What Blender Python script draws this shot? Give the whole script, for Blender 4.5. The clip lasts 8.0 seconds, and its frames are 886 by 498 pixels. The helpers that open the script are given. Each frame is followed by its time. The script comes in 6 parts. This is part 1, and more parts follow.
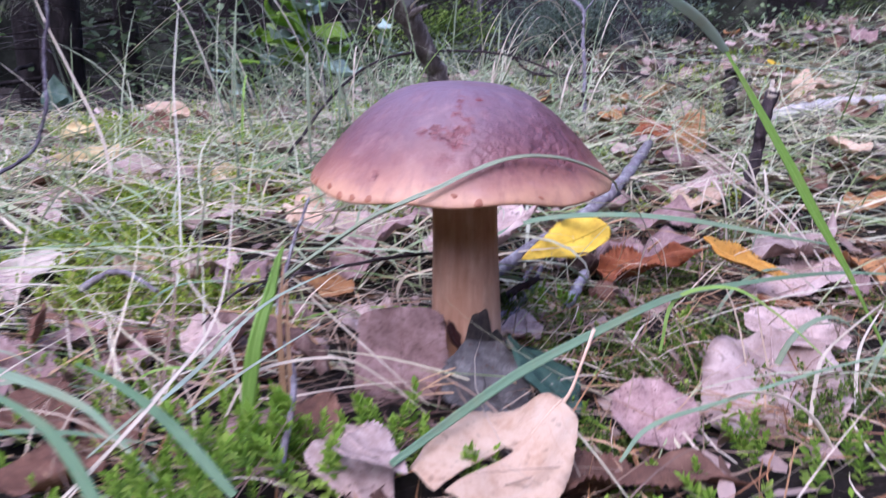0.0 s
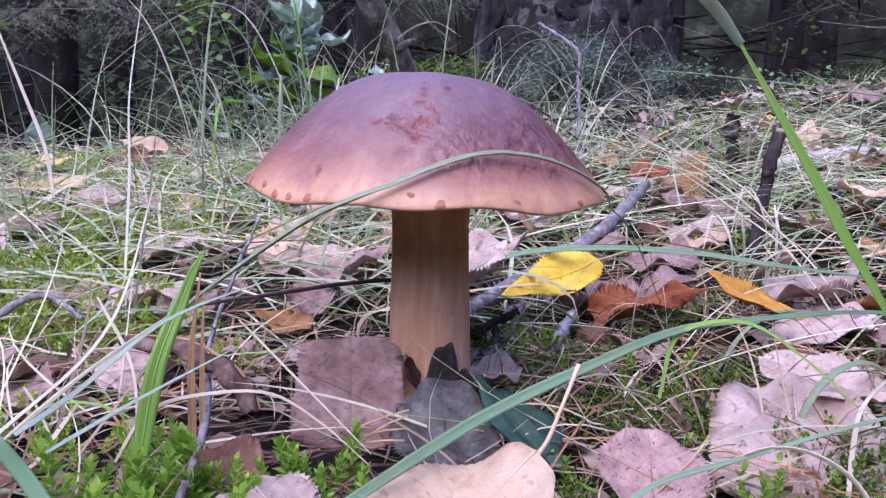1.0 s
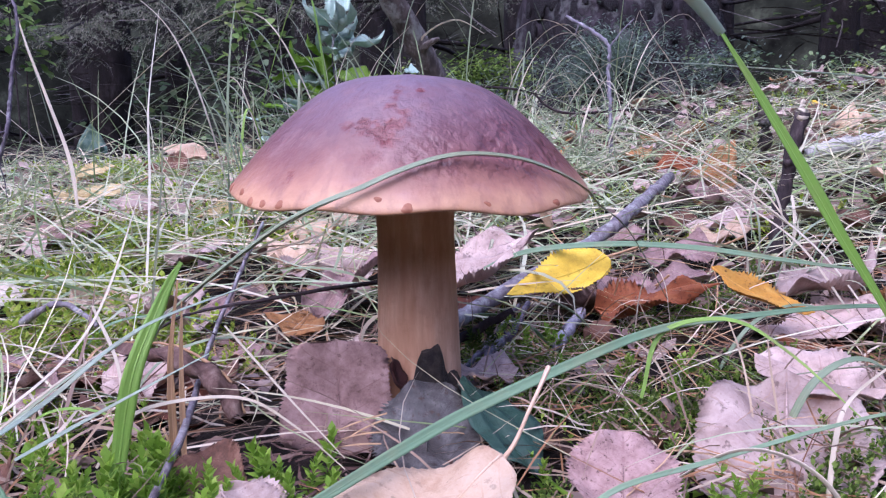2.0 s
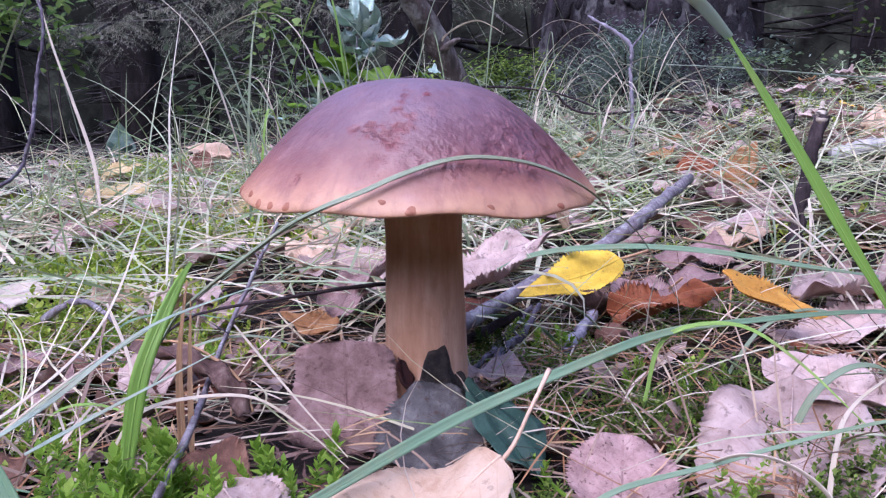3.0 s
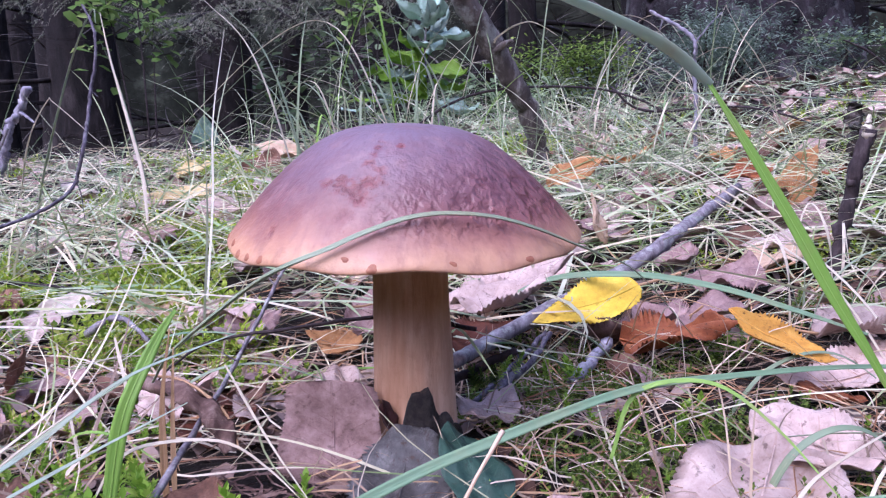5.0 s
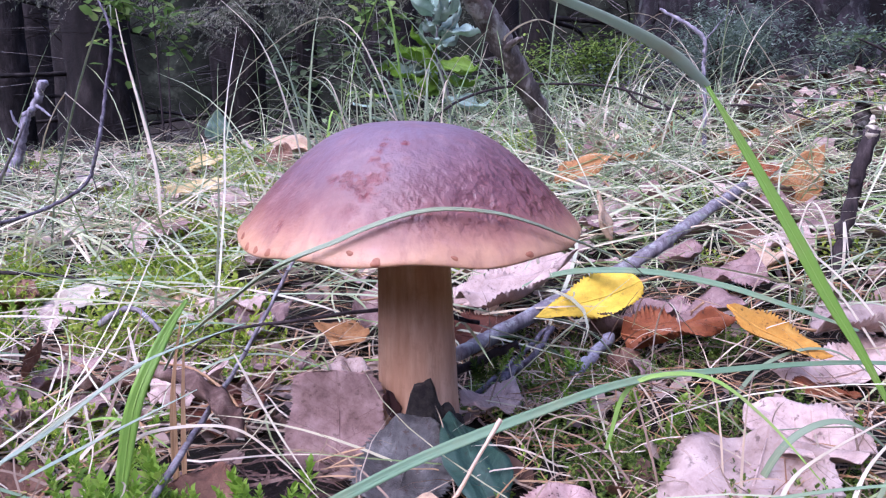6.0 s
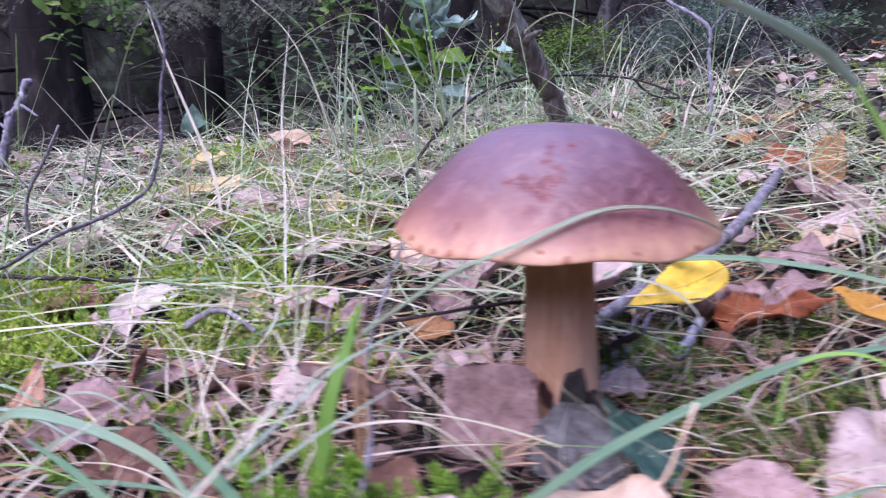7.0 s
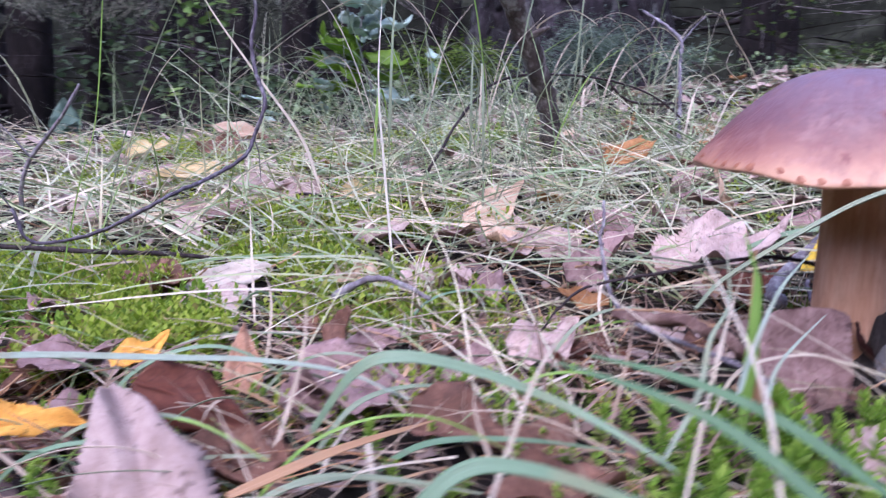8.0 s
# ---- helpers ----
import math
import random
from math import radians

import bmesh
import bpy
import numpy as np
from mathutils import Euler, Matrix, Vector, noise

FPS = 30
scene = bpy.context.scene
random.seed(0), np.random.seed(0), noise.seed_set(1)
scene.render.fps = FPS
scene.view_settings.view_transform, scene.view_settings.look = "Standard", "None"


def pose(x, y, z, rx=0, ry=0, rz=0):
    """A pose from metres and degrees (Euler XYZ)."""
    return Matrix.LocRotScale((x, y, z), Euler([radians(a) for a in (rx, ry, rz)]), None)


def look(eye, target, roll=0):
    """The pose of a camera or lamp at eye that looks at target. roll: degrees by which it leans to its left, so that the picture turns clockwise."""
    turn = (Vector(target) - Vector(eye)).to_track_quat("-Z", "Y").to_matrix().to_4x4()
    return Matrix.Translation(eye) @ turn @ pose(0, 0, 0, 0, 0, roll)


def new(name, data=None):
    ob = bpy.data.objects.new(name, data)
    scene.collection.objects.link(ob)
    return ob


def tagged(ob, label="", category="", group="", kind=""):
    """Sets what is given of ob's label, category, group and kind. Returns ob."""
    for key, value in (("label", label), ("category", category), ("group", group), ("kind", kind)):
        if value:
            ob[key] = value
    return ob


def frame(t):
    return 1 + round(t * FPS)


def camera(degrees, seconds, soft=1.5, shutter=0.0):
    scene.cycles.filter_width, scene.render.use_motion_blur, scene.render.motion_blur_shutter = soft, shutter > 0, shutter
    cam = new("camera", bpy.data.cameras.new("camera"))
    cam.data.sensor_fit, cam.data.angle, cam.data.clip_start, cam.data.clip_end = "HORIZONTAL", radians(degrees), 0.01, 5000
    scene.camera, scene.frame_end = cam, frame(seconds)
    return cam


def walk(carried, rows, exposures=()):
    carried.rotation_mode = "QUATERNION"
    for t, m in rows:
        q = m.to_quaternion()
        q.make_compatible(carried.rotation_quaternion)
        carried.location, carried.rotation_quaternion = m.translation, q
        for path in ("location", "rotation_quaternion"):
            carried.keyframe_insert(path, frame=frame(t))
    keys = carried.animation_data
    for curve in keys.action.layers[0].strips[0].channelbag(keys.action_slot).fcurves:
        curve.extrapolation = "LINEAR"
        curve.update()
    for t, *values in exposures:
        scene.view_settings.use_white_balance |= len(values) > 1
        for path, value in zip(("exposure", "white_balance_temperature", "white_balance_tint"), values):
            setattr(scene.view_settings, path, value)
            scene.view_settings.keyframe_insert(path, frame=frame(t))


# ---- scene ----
# ---- camera and walk ----
cam = camera(56.9, 8.0, soft=1.2, shutter=0.5)
PATH = [
    (0, (0.019, 0.0, 0.116), (-0.056, 1.952, -0.313), -0.9),
    (0.5, (0.024, 0.039, 0.103), (0.011, 2.015, -0.203), 0.5),
    (1, (0.029, 0.049, 0.091), (-0.034, 2.028, -0.19), 0.9),
    (1.2, (0.033, 0.049, 0.089), (-0.061, 2.028, -0.181), 0.8),
    (2.3, (0.056, 0.052, 0.095), (-0.159, 2.017, -0.208), -1.2),
    (2.5, (0.055, 0.052, 0.096), (-0.165, 2.016, -0.214), -0.9),
    (3, (0.06, 0.05, 0.094), (-0.201, 2.012, -0.197), -0.9),
    (3.5, (0.064, 0.056, 0.093), (-0.216, 2.012, -0.212), -1.4),
    (4, (0.074, 0.06, 0.104), (-0.258, 1.999, -0.255), -1.8),
    (4.5, (0.09, 0.063, 0.113), (-0.336, 1.984, -0.244), -2.1),
    (5, (0.097, 0.058, 0.116), (-0.383, 1.97, -0.222), -1.6),
    (6.3, (0.102, 0.051, 0.117), (-0.407, 1.953, -0.233), -1.2),
    (6.5, (0.101, 0.051, 0.117), (-0.409, 1.952, -0.235), -1.2),
    (7, (0.032, 0.023, 0.125), (-0.352, 1.949, -0.256), -2.3),
    (7.5, (-0.068, 0.024, 0.115), (-0.261, 1.983, -0.24), 0.1),
    (8, (-0.161, 0.023, 0.092), (-0.075, 1.995, -0.231), 0.7),
]
walk(cam, [(t, look(eye, target, roll)) for t, eye, target, roll in PATH],
     exposures=[(t, ev, 5165, 33) for t, ev in ((0.0, 1.42), (0.5, 1.48), (1.0, 1.42), (2.5, 1.43), (3.5, 1.40), (4.0, 1.38), (4.5, 1.53), (5.0, 1.59), (6.4, 1.66), (7.0, 1.56), (7.5, 1.47), (8.0, 1.47))])

# ---- light: overcast daylight falling through a gap in the wood ----
world = bpy.data.worlds.new("overcast")
scene.world = world
world.use_nodes = True
wn = world.node_tree.nodes
sky = wn.new("ShaderNodeTexSky")
sky.sky_type = "NISHITA"
sky.sun_disc = False
sky.sun_elevation, sky.sun_rotation = radians(48), radians(200)
sky.air_density, sky.dust_density = 1.0, 3.0
wn["Background"].inputs["Strength"].default_value = 0.108
world.node_tree.links.new(sky.outputs[0], wn["Background"].inputs["Color"])
sun_data = bpy.data.lights.new("sun", "SUN")
sun_data.energy, sun_data.angle, sun_data.color = 1.15, radians(70), (1.0, 0.95, 0.88)
sun = new("sun", sun_data)
sun.matrix_world = look((-0.7, -0.6, 2.4), (0, 0.4, 0))

rng = np.random.default_rng(7)
rnd = random.Random(11)


# ---- materials ----
class Nodes:
    """Short hand for building a node material."""

    def __init__(self, name, rough=0.7, spec=0.4):
        self.mat = bpy.data.materials.new(name)
        self.mat.use_nodes = True
        self.tree = self.mat.node_tree
        self.bsdf = self.tree.nodes["Principled BSDF"]
        self.bsdf.inputs["Roughness"].default_value = rough
        self.bsdf.inputs["Specular IOR Level"].default_value = spec

    def node(self, kind, **values):
        n = self.tree.nodes.new("ShaderNode" + kind)
        for k, v in values.items():
            n.inputs[k].default_value = v
        return n

    def link(self, a, b):
        self.tree.links.new(a, b)

    def coords(self, kind="Object"):
        return self.node("TexCoord").outputs[kind]

    def noise(self, scale, detail=5.0, rough=0.6, vector=None, distort=0.0):
        n = self.node("TexNoise", Scale=scale, Detail=detail, Roughness=rough, Distortion=distort)
        self.link(vector if vector else self.coords(), n.inputs["Vector"])
        return n.outputs["Fac"]

    def ramp(self, fac, stops):
        n = self.tree.nodes.new("ShaderNodeValToRGB")
        el = n.color_ramp.elements
        while len(el) < len(stops):
            el.new(0.5)
        for e, (p, c) in zip(el, stops):
            e.position = p
            e.color = (*c, 1) if len(c) == 3 else c
        self.link(fac, n.inputs["Fac"])
        return n.outputs["Color"]

    def math(self, op, a, b=None):
        n = self.tree.nodes.new("ShaderNodeMath")
        n.operation = op
        for i, v in enumerate((a, b)):
            if v is None:
                continue
            if isinstance(v, (int, float)):
                n.inputs[i].default_value = v
            else:
                self.link(v, n.inputs[i])
        return n.outputs[0]

    def mix(self, fac, a, b, kind="MIX"):
        n = self.tree.nodes.new("ShaderNodeMix")
        n.data_type, n.blend_type = "RGBA", kind
        for sock, v in ((n.inputs[0], fac), (n.inputs[6], a), (n.inputs[7], b)):
            if isinstance(v, (int, float)):
                sock.default_value = v
            elif isinstance(v, tuple):
                sock.default_value = (*v, 1)
            else:
                self.link(v, sock)
        return n.outputs[2]

    def colour(self, out):
        self.link(out, self.bsdf.inputs["Base Color"])

    def rough(self, out):
        self.link(out, self.bsdf.inputs["Roughness"])

    def bump(self, height, strength=0.4, distance=0.001):
        n = self.node("Bump", Strength=strength, Distance=distance)
        self.link(height, n.inputs["Height"])
        self.link(n.outputs[0], self.bsdf.inputs["Normal"])

    def island(self):
        return self.node("NewGeometry").outputs["Random Per Island"]

    def object_random(self):
        return self.node("ObjectInfo").outputs["Random"]

    def see_through(self, amount):
        """A share of the light passes through a thin leaf."""
        tr = self.node("BsdfTranslucent")
        mixer = self.node("MixShader", Fac=amount)
        src = self.bsdf.inputs["Base Color"]
        if src.links:
            self.link(src.links[0].from_socket, tr.inputs["Color"])
        out = self.tree.nodes["Material Output"]
        self.link(self.bsdf.outputs[0], mixer.inputs[1])
        self.link(tr.outputs[0], mixer.inputs[2])
        self.link(mixer.outputs[0], out.inputs["Surface"])


def leaf_material(name, dark, main, light, vein, spots=0.0, rough=0.65, veins=7.0, glow=0.15):
    """A dry or living leaf: side veins from the leaf's own u, v, blotches and specks."""
    m = Nodes(name, rough, 0.35)
    uv = m.node("SeparateXYZ")
    m.link(m.coords("UV"), uv.inputs[0])
    across = m.math("ABSOLUTE", m.math("SUBTRACT", uv.outputs[0], 0.5))
    slant = m.math("MULTIPLY", m.math("SUBTRACT", uv.outputs[1], m.math("MULTIPLY", across, 0.55)), veins)
    saw = m.math("ABSOLUTE", m.math("SUBTRACT", m.math("FRACT", slant), 0.5))
    line = m.math("GREATER_THAN", saw, 0.455)
    mid = m.math("LESS_THAN", across, 0.018)
    web = m.math("MAXIMUM", line, mid)
    shift = m.node("VectorMath")
    shift.operation = "ADD"
    m.link(m.coords(), shift.inputs[0])
    m.link(m.object_random(), shift.inputs[1])
    blotch = m.noise(5.0, 8, 0.72, shift.outputs[0])
    fine = m.noise(38, 5, 0.7, shift.outputs[0])
    col = m.ramp(blotch, [(0.28, dark), (0.5, main), (0.72, light)])
    col = m.mix(m.math("MULTIPLY", fine, 0.3), col, dark)
    broken = m.ramp(m.noise(9, 4, 0.6, shift.outputs[0]), [(0.38, (0.05, 0.05, 0.05)), (0.62, (0.55, 0.55, 0.55))])
    col = m.mix(m.math("MULTIPLY", web, broken), col, vein)
    if spots:
        dots = m.ramp(m.noise(58, 2, 0.5, shift.outputs[0]), [(0.66, (0, 0, 0)), (0.70, (1, 1, 1))])
        col = m.mix(m.math("MULTIPLY", dots, spots), col, dark)
    if spots:
        speck = m.ramp(m.noise(16, 4, 0.6, shift.outputs[0]), [(0.60, (0, 0, 0)), (0.68, (1, 1, 1))])
        col = m.mix(m.math("MULTIPLY", speck, spots), col, (0.05, 0.022, 0.012))
    tone = m.math("ADD", m.math("MULTIPLY", m.object_random(), 0.4), 0.78)
    hsv = m.node("HueSaturation")
    m.link(col, hsv.inputs["Color"])
    m.link(tone, hsv.inputs["Value"])
    m.colour(hsv.outputs[0])
    m.bump(m.math("ADD", m.math("MULTIPLY", web, 0.6), m.math("ADD", blotch, m.math("MULTIPLY", fine, 0.4))), 0.55, 0.0012)
    m.see_through(glow)
    return m.mat


LEAF = {
    "pale": leaf_material("pale_leaf", (0.30, 0.20, 0.16), (0.55, 0.41, 0.355), (0.76, 0.62, 0.54), (0.40, 0.26, 0.20), 0.6),
    "cream": leaf_material("cream_leaf", (0.50, 0.30, 0.17), (0.74, 0.54, 0.37), (0.82, 0.66, 0.49), (0.62, 0.40, 0.25), 0.3),
    "mauve": leaf_material("mauve_leaf", (0.16, 0.09, 0.08), (0.375, 0.24, 0.215), (0.54, 0.38, 0.35), (0.23, 0.13, 0.115), 0.45),
    "pinkish": leaf_material("pinkish_leaf", (0.15, 0.08, 0.07), (0.40, 0.255, 0.225), (0.56, 0.40, 0.35), (0.24, 0.13, 0.11), 0.9),
    "ivory": leaf_material("ivory_leaf", (0.58, 0.45, 0.33), (0.82, 0.72, 0.60), (0.88, 0.81, 0.72), (0.66, 0.52, 0.38), 0.2),
    "tan": leaf_material("tan_leaf", (0.30, 0.14, 0.07), (0.50, 0.28, 0.17), (0.64, 0.42, 0.29), (0.36, 0.18, 0.10), 0.5),
    "sage": leaf_material("sage_leaf", (0.10, 0.17, 0.12), (0.18, 0.27, 0.20), (0.30, 0.38, 0.31), (0.26, 0.35, 0.27), 0.2, 0.4, 6.0, 0.3),
    "maroon": leaf_material("maroon_leaf", (0.025, 0.010, 0.009), (0.065, 0.022, 0.018), (0.12, 0.045, 0.035), (0.04, 0.015, 0.012), 0.5, 0.5),
    "brown": leaf_material("brown_leaf", (0.07, 0.032, 0.02), (0.19, 0.09, 0.055), (0.35, 0.19, 0.12), (0.11, 0.05, 0.03), 0.5),
    "rust": leaf_material("rust_leaf", (0.14, 0.035, 0.012), (0.33, 0.095, 0.03), (0.46, 0.18, 0.06), (0.2, 0.07, 0.02), 0.85),
    "russet": leaf_material("russet_leaf", (0.06, 0.018, 0.010), (0.17, 0.05, 0.025), (0.28, 0.095, 0.05), (0.09, 0.03, 0.015), 0.5),
    "orange": leaf_material("orange_leaf", (0.48, 0.19, 0.03), (0.80, 0.40, 0.05), (0.88, 0.54, 0.12), (0.66, 0.34, 0.06), 0.75),
    "yellow": leaf_material("yellow_leaf", (0.6, 0.36, 0.03), (0.84, 0.58, 0.04), (0.92, 0.72, 0.10), (0.72, 0.5, 0.05), 0.35),
    "buff": leaf_material("buff_leaf", (0.46, 0.32, 0.12), (0.70, 0.54, 0.26), (0.82, 0.70, 0.42), (0.6, 0.44, 0.2), 0.3),
    "ochre": leaf_material("ochre_leaf", (0.24, 0.10, 0.035), (0.46, 0.22, 0.075), (0.60, 0.34, 0.14), (0.3, 0.15, 0.05), 0.6),
    "grey": leaf_material("grey_leaf", (0.03, 0.026, 0.024), (0.10, 0.092, 0.086), (0.26, 0.245, 0.23), (0.07, 0.06, 0.055), 0.8, 0.28),
    "green": leaf_material("green_leaf", (0.022, 0.05, 0.035), (0.045, 0.10, 0.07), (0.08, 0.15, 0.11), (0.07, 0.13, 0.09), 0.3, 0.4),
    "sapling": leaf_material("sapling_leaf", (0.30, 0.42, 0.34), (0.48, 0.62, 0.52), (0.64, 0.76, 0.70), (0.48, 0.60, 0.5), 0.0, 0.22, 6.0, 0.3),
    "lime": leaf_material("lime_leaf", (0.12, 0.24, 0.02), (0.24, 0.42, 0.03), (0.34, 0.52, 0.08), (0.3, 0.46, 0.1), 0.0, 0.45, 6.0, 0.4),
}


def blade_material(name, stops, rough=0.5, glow=0.25, per_island=True, stripes=True):
    m = Nodes(name, rough, 0.4)
    pick = m.island() if per_island else m.object_random()
    col = m.ramp(pick, stops)
    wear = m.noise(45, 5, 0.6)
    col = m.mix(m.math("MULTIPLY", m.ramp(wear, [(0.5, (0, 0, 0)), (0.75, (1, 1, 1))]), 0.45), col, (0.42, 0.33, 0.17))
    if stripes:
        uv = m.node("SeparateXYZ")
        m.link(m.coords("UV"), uv.inputs[0])
        s = m.math("ABSOLUTE", m.math("SINE", m.math("MULTIPLY", uv.outputs[0], 22.0)))
        col = m.mix(m.math("MULTIPLY", m.math("MULTIPLY", s, wear), 0.16), col, (0.55, 0.62, 0.42), "MULTIPLY")
        m.bump(s, 0.14, 0.0003)
    m.colour(col)
    m.see_through(glow)
    return m.mat


OLDSTRAW = blade_material("weathered_straw", [(0.0, (0.14, 0.085, 0.06)), (0.5, (0.32, 0.22, 0.15)), (0.85, (0.52, 0.42, 0.30)), (1.0, (0.72, 0.62, 0.48))], 0.6, 0.1, stripes=False)
STRAW = blade_material("dry_straw", [(0.0, (0.44, 0.34, 0.2)), (0.35, (0.66, 0.54, 0.37)), (0.75, (0.80, 0.71, 0.54)), (1.0, (0.34, 0.22, 0.12))], 0.55, 0.15, stripes=False)
SWARD = blade_material("sward_blades", [(0.0, (0.18, 0.28, 0.07)), (0.22, (0.32, 0.42, 0.17)), (0.42, (0.60, 0.58, 0.36)), (0.65, (0.76, 0.68, 0.48)), (0.82, (0.40, 0.47, 0.28)), (1.0, (0.82, 0.75, 0.58))], 0.5, 0.25, stripes=False)
LUSH = blade_material("pale_green_blades", [(0.0, (0.20, 0.31, 0.12)), (0.3, (0.36, 0.46, 0.24)), (0.6, (0.52, 0.57, 0.38)), (0.85, (0.66, 0.64, 0.46)), (1.0, (0.40, 0.46, 0.20))], 0.38, 0.3, stripes=False)
GREEN = blade_material("fresh_blade", [(0.0, (0.25, 0.45, 0.07)), (1.0, (0.37, 0.57, 0.12))], 0.4, 0.4, False)
TEAL = blade_material("blue_green_blade", [(0.0, (0.16, 0.28, 0.15)), (1.0, (0.26, 0.37, 0.22))], 0.42, 0.25, False)
DULL = blade_material("dull_green_blade", [(0.0, (0.22, 0.29, 0.17)), (1.0, (0.33, 0.38, 0.25))], 0.42, 0.2, False)
PALE = blade_material("bleached_blade", [(0.0, (0.58, 0.49, 0.36)), (1.0, (0.76, 0.68, 0.54))], 0.5, 0.2, False)
BLEACH = blade_material("white_straw", [(0.0, (0.70, 0.66, 0.54)), (1.0, (0.84, 0.80, 0.68))], 0.4, 0.25, False, False)
DEEPGREEN = blade_material("deep_green_blade", [(0.0, (0.09, 0.19, 0.085)), (1.0, (0.15, 0.26, 0.12))], 0.45, 0.25, False)
SILVER = blade_material("pale_underside_blade", [(0.0, (0.48, 0.58, 0.46)), (1.0, (0.56, 0.65, 0.52))], 0.38, 0.5, False)
TAN = blade_material("tan_stalk", [(0.0, (0.42, 0.24, 0.12)), (1.0, (0.56, 0.36, 0.20))], 0.55, 0.1, False)


def bark_material(name, dark, main, light, scale=90, lichen=0.0, bump=0.7, rough=0.85):
    m = Nodes(name, rough, 0.25)
    stretch = m.node("Mapping")
    stretch.inputs["Scale"].default_value = (1, 1, 0.35)
    m.link(m.coords(), stretch.inputs["Vector"])
    big = m.noise(scale, 7, 0.68, stretch.outputs[0])
    small = m.noise(scale * 6, 5, 0.7)
    col = m.ramp(big, [(0.3, dark), (0.52, main), (0.75, light)])
    col = m.mix(m.math("MULTIPLY", small, 0.4), col, dark)
    if lichen:
        patch = m.ramp(m.noise(scale * 0.55, 6, 0.7), [(0.52, (0, 0, 0)), (0.6, (1, 1, 1))])
        col = m.mix(m.math("MULTIPLY", patch, lichen), col, (0.42, 0.44, 0.40))
    m.colour(col)
    m.bump(m.math("ADD", big, m.math("MULTIPLY", small, 0.3)), bump, 0.25 / scale)
    return m.mat


TWIG = bark_material("dark_twig_bark", (0.018, 0.013, 0.014), (0.05, 0.036, 0.036), (0.13, 0.10, 0.10), 260)
GREYTWIG = bark_material("grey_twig_bark", (0.09, 0.072, 0.08), (0.24, 0.21, 0.225), (0.46, 0.42, 0.44), 240, 0.5)
VIOLETTWIG = bark_material("violet_twig_bark", (0.035, 0.028, 0.035), (0.12, 0.10, 0.125), (0.36, 0.32, 0.37), 240, 0.2)
LILACBARK = bark_material("lilac_lichen_bark", (0.08, 0.065, 0.085), (0.34, 0.31, 0.37), (0.66, 0.62, 0.68), 150, 0.3)
BIRCH = bark_material("birch_bark", (0.10, 0.08, 0.07), (0.62, 0.58, 0.54), (0.80, 0.77, 0.72), 120, 0.2)
STRIP = bark_material("bark_strip", (0.06, 0.03, 0.024), (0.16, 0.095, 0.075), (0.36, 0.26, 0.21), 180)
FLAKEBARK = bark_material("flaking_dead_bark", (0.03, 0.023, 0.021), (0.13, 0.105, 0.095), (0.56, 0.52, 0.49), 60, 0.4, 1.0)
DEADWOOD = bark_material("dead_wood_bark", (0.02, 0.015, 0.014), (0.085, 0.068, 0.06), (0.36, 0.32, 0.30), 75, 0.25, 0.9)
# both trunk barks are darkened: the wood's shade is in their colour
TRUNK = bark_material("shaded_trunk_bark", (0.006, 0.005, 0.005), (0.026, 0.020, 0.019), (0.10, 0.082, 0.078), 14, 0.0, 1.0)
OLDTRUNK = bark_material("shaded_lichened_bark", (0.007, 0.005, 0.006), (0.026, 0.020, 0.023), (0.12, 0.10, 0.118), 26, 0.16, 1.0)


def moss_material(name, stops):
    m = Nodes(name, 0.6, 0.3)
    col = m.ramp(m.island(), stops)
    patch = m.noise(14, 4, 0.6)
    col = m.mix(m.math("MULTIPLY", m.ramp(patch, [(0.45, (0, 0, 0)), (0.7, (1, 1, 1))]), 0.35), col, (0.12, 0.17, 0.03))
    m.colour(col)
    m.see_through(0.42)
    return m.mat


MOSS = moss_material("moss", [(0.0, (0.12, 0.20, 0.02)), (0.4, (0.32, 0.44, 0.03)), (0.85, (0.52, 0.60, 0.09)), (1.0, (0.36, 0.30, 0.10))])
FRESHMOSS = moss_material("fresh_moss", [(0.0, (0.12, 0.23, 0.02)), (0.4, (0.25, 0.43, 0.035)), (1.0, (0.44, 0.58, 0.10))])
DEEPMOSS = moss_material("deep_green_moss", [(0.0, (0.05, 0.09, 0.015)), (0.5, (0.13, 0.21, 0.03)), (1.0, (0.30, 0.40, 0.07))])
DARKMOSS = moss_material("dark_moss", [(0.0, (0.03, 0.06, 0.01)), (1.0, (0.09, 0.13, 0.02))])
UNDER = moss_material("undergrowth_leaf", [(0.0, (0.05, 0.085, 0.035)), (0.5, (0.13, 0.20, 0.09)), (0.85, (0.26, 0.34, 0.19)), (1.0, (0.30, 0.41, 0.09))])
LIT = moss_material("bright_leaf", [(0.0, (0.10, 0.18, 0.05)), (0.5, (0.22, 0.36, 0.09)), (1.0, (0.42, 0.52, 0.16))])
SHRUB = moss_material("grey_green_leaf", [(0.0, (0.06, 0.09, 0.06)), (0.5, (0.15, 0.21, 0.16)), (1.0, (0.26, 0.32, 0.26))])
NEEDLES = moss_material("spruce_needles", [(0.0, (0.09, 0.10, 0.065)), (0.5, (0.25, 0.27, 0.19)), (1.0, (0.52, 0.46, 0.38))])


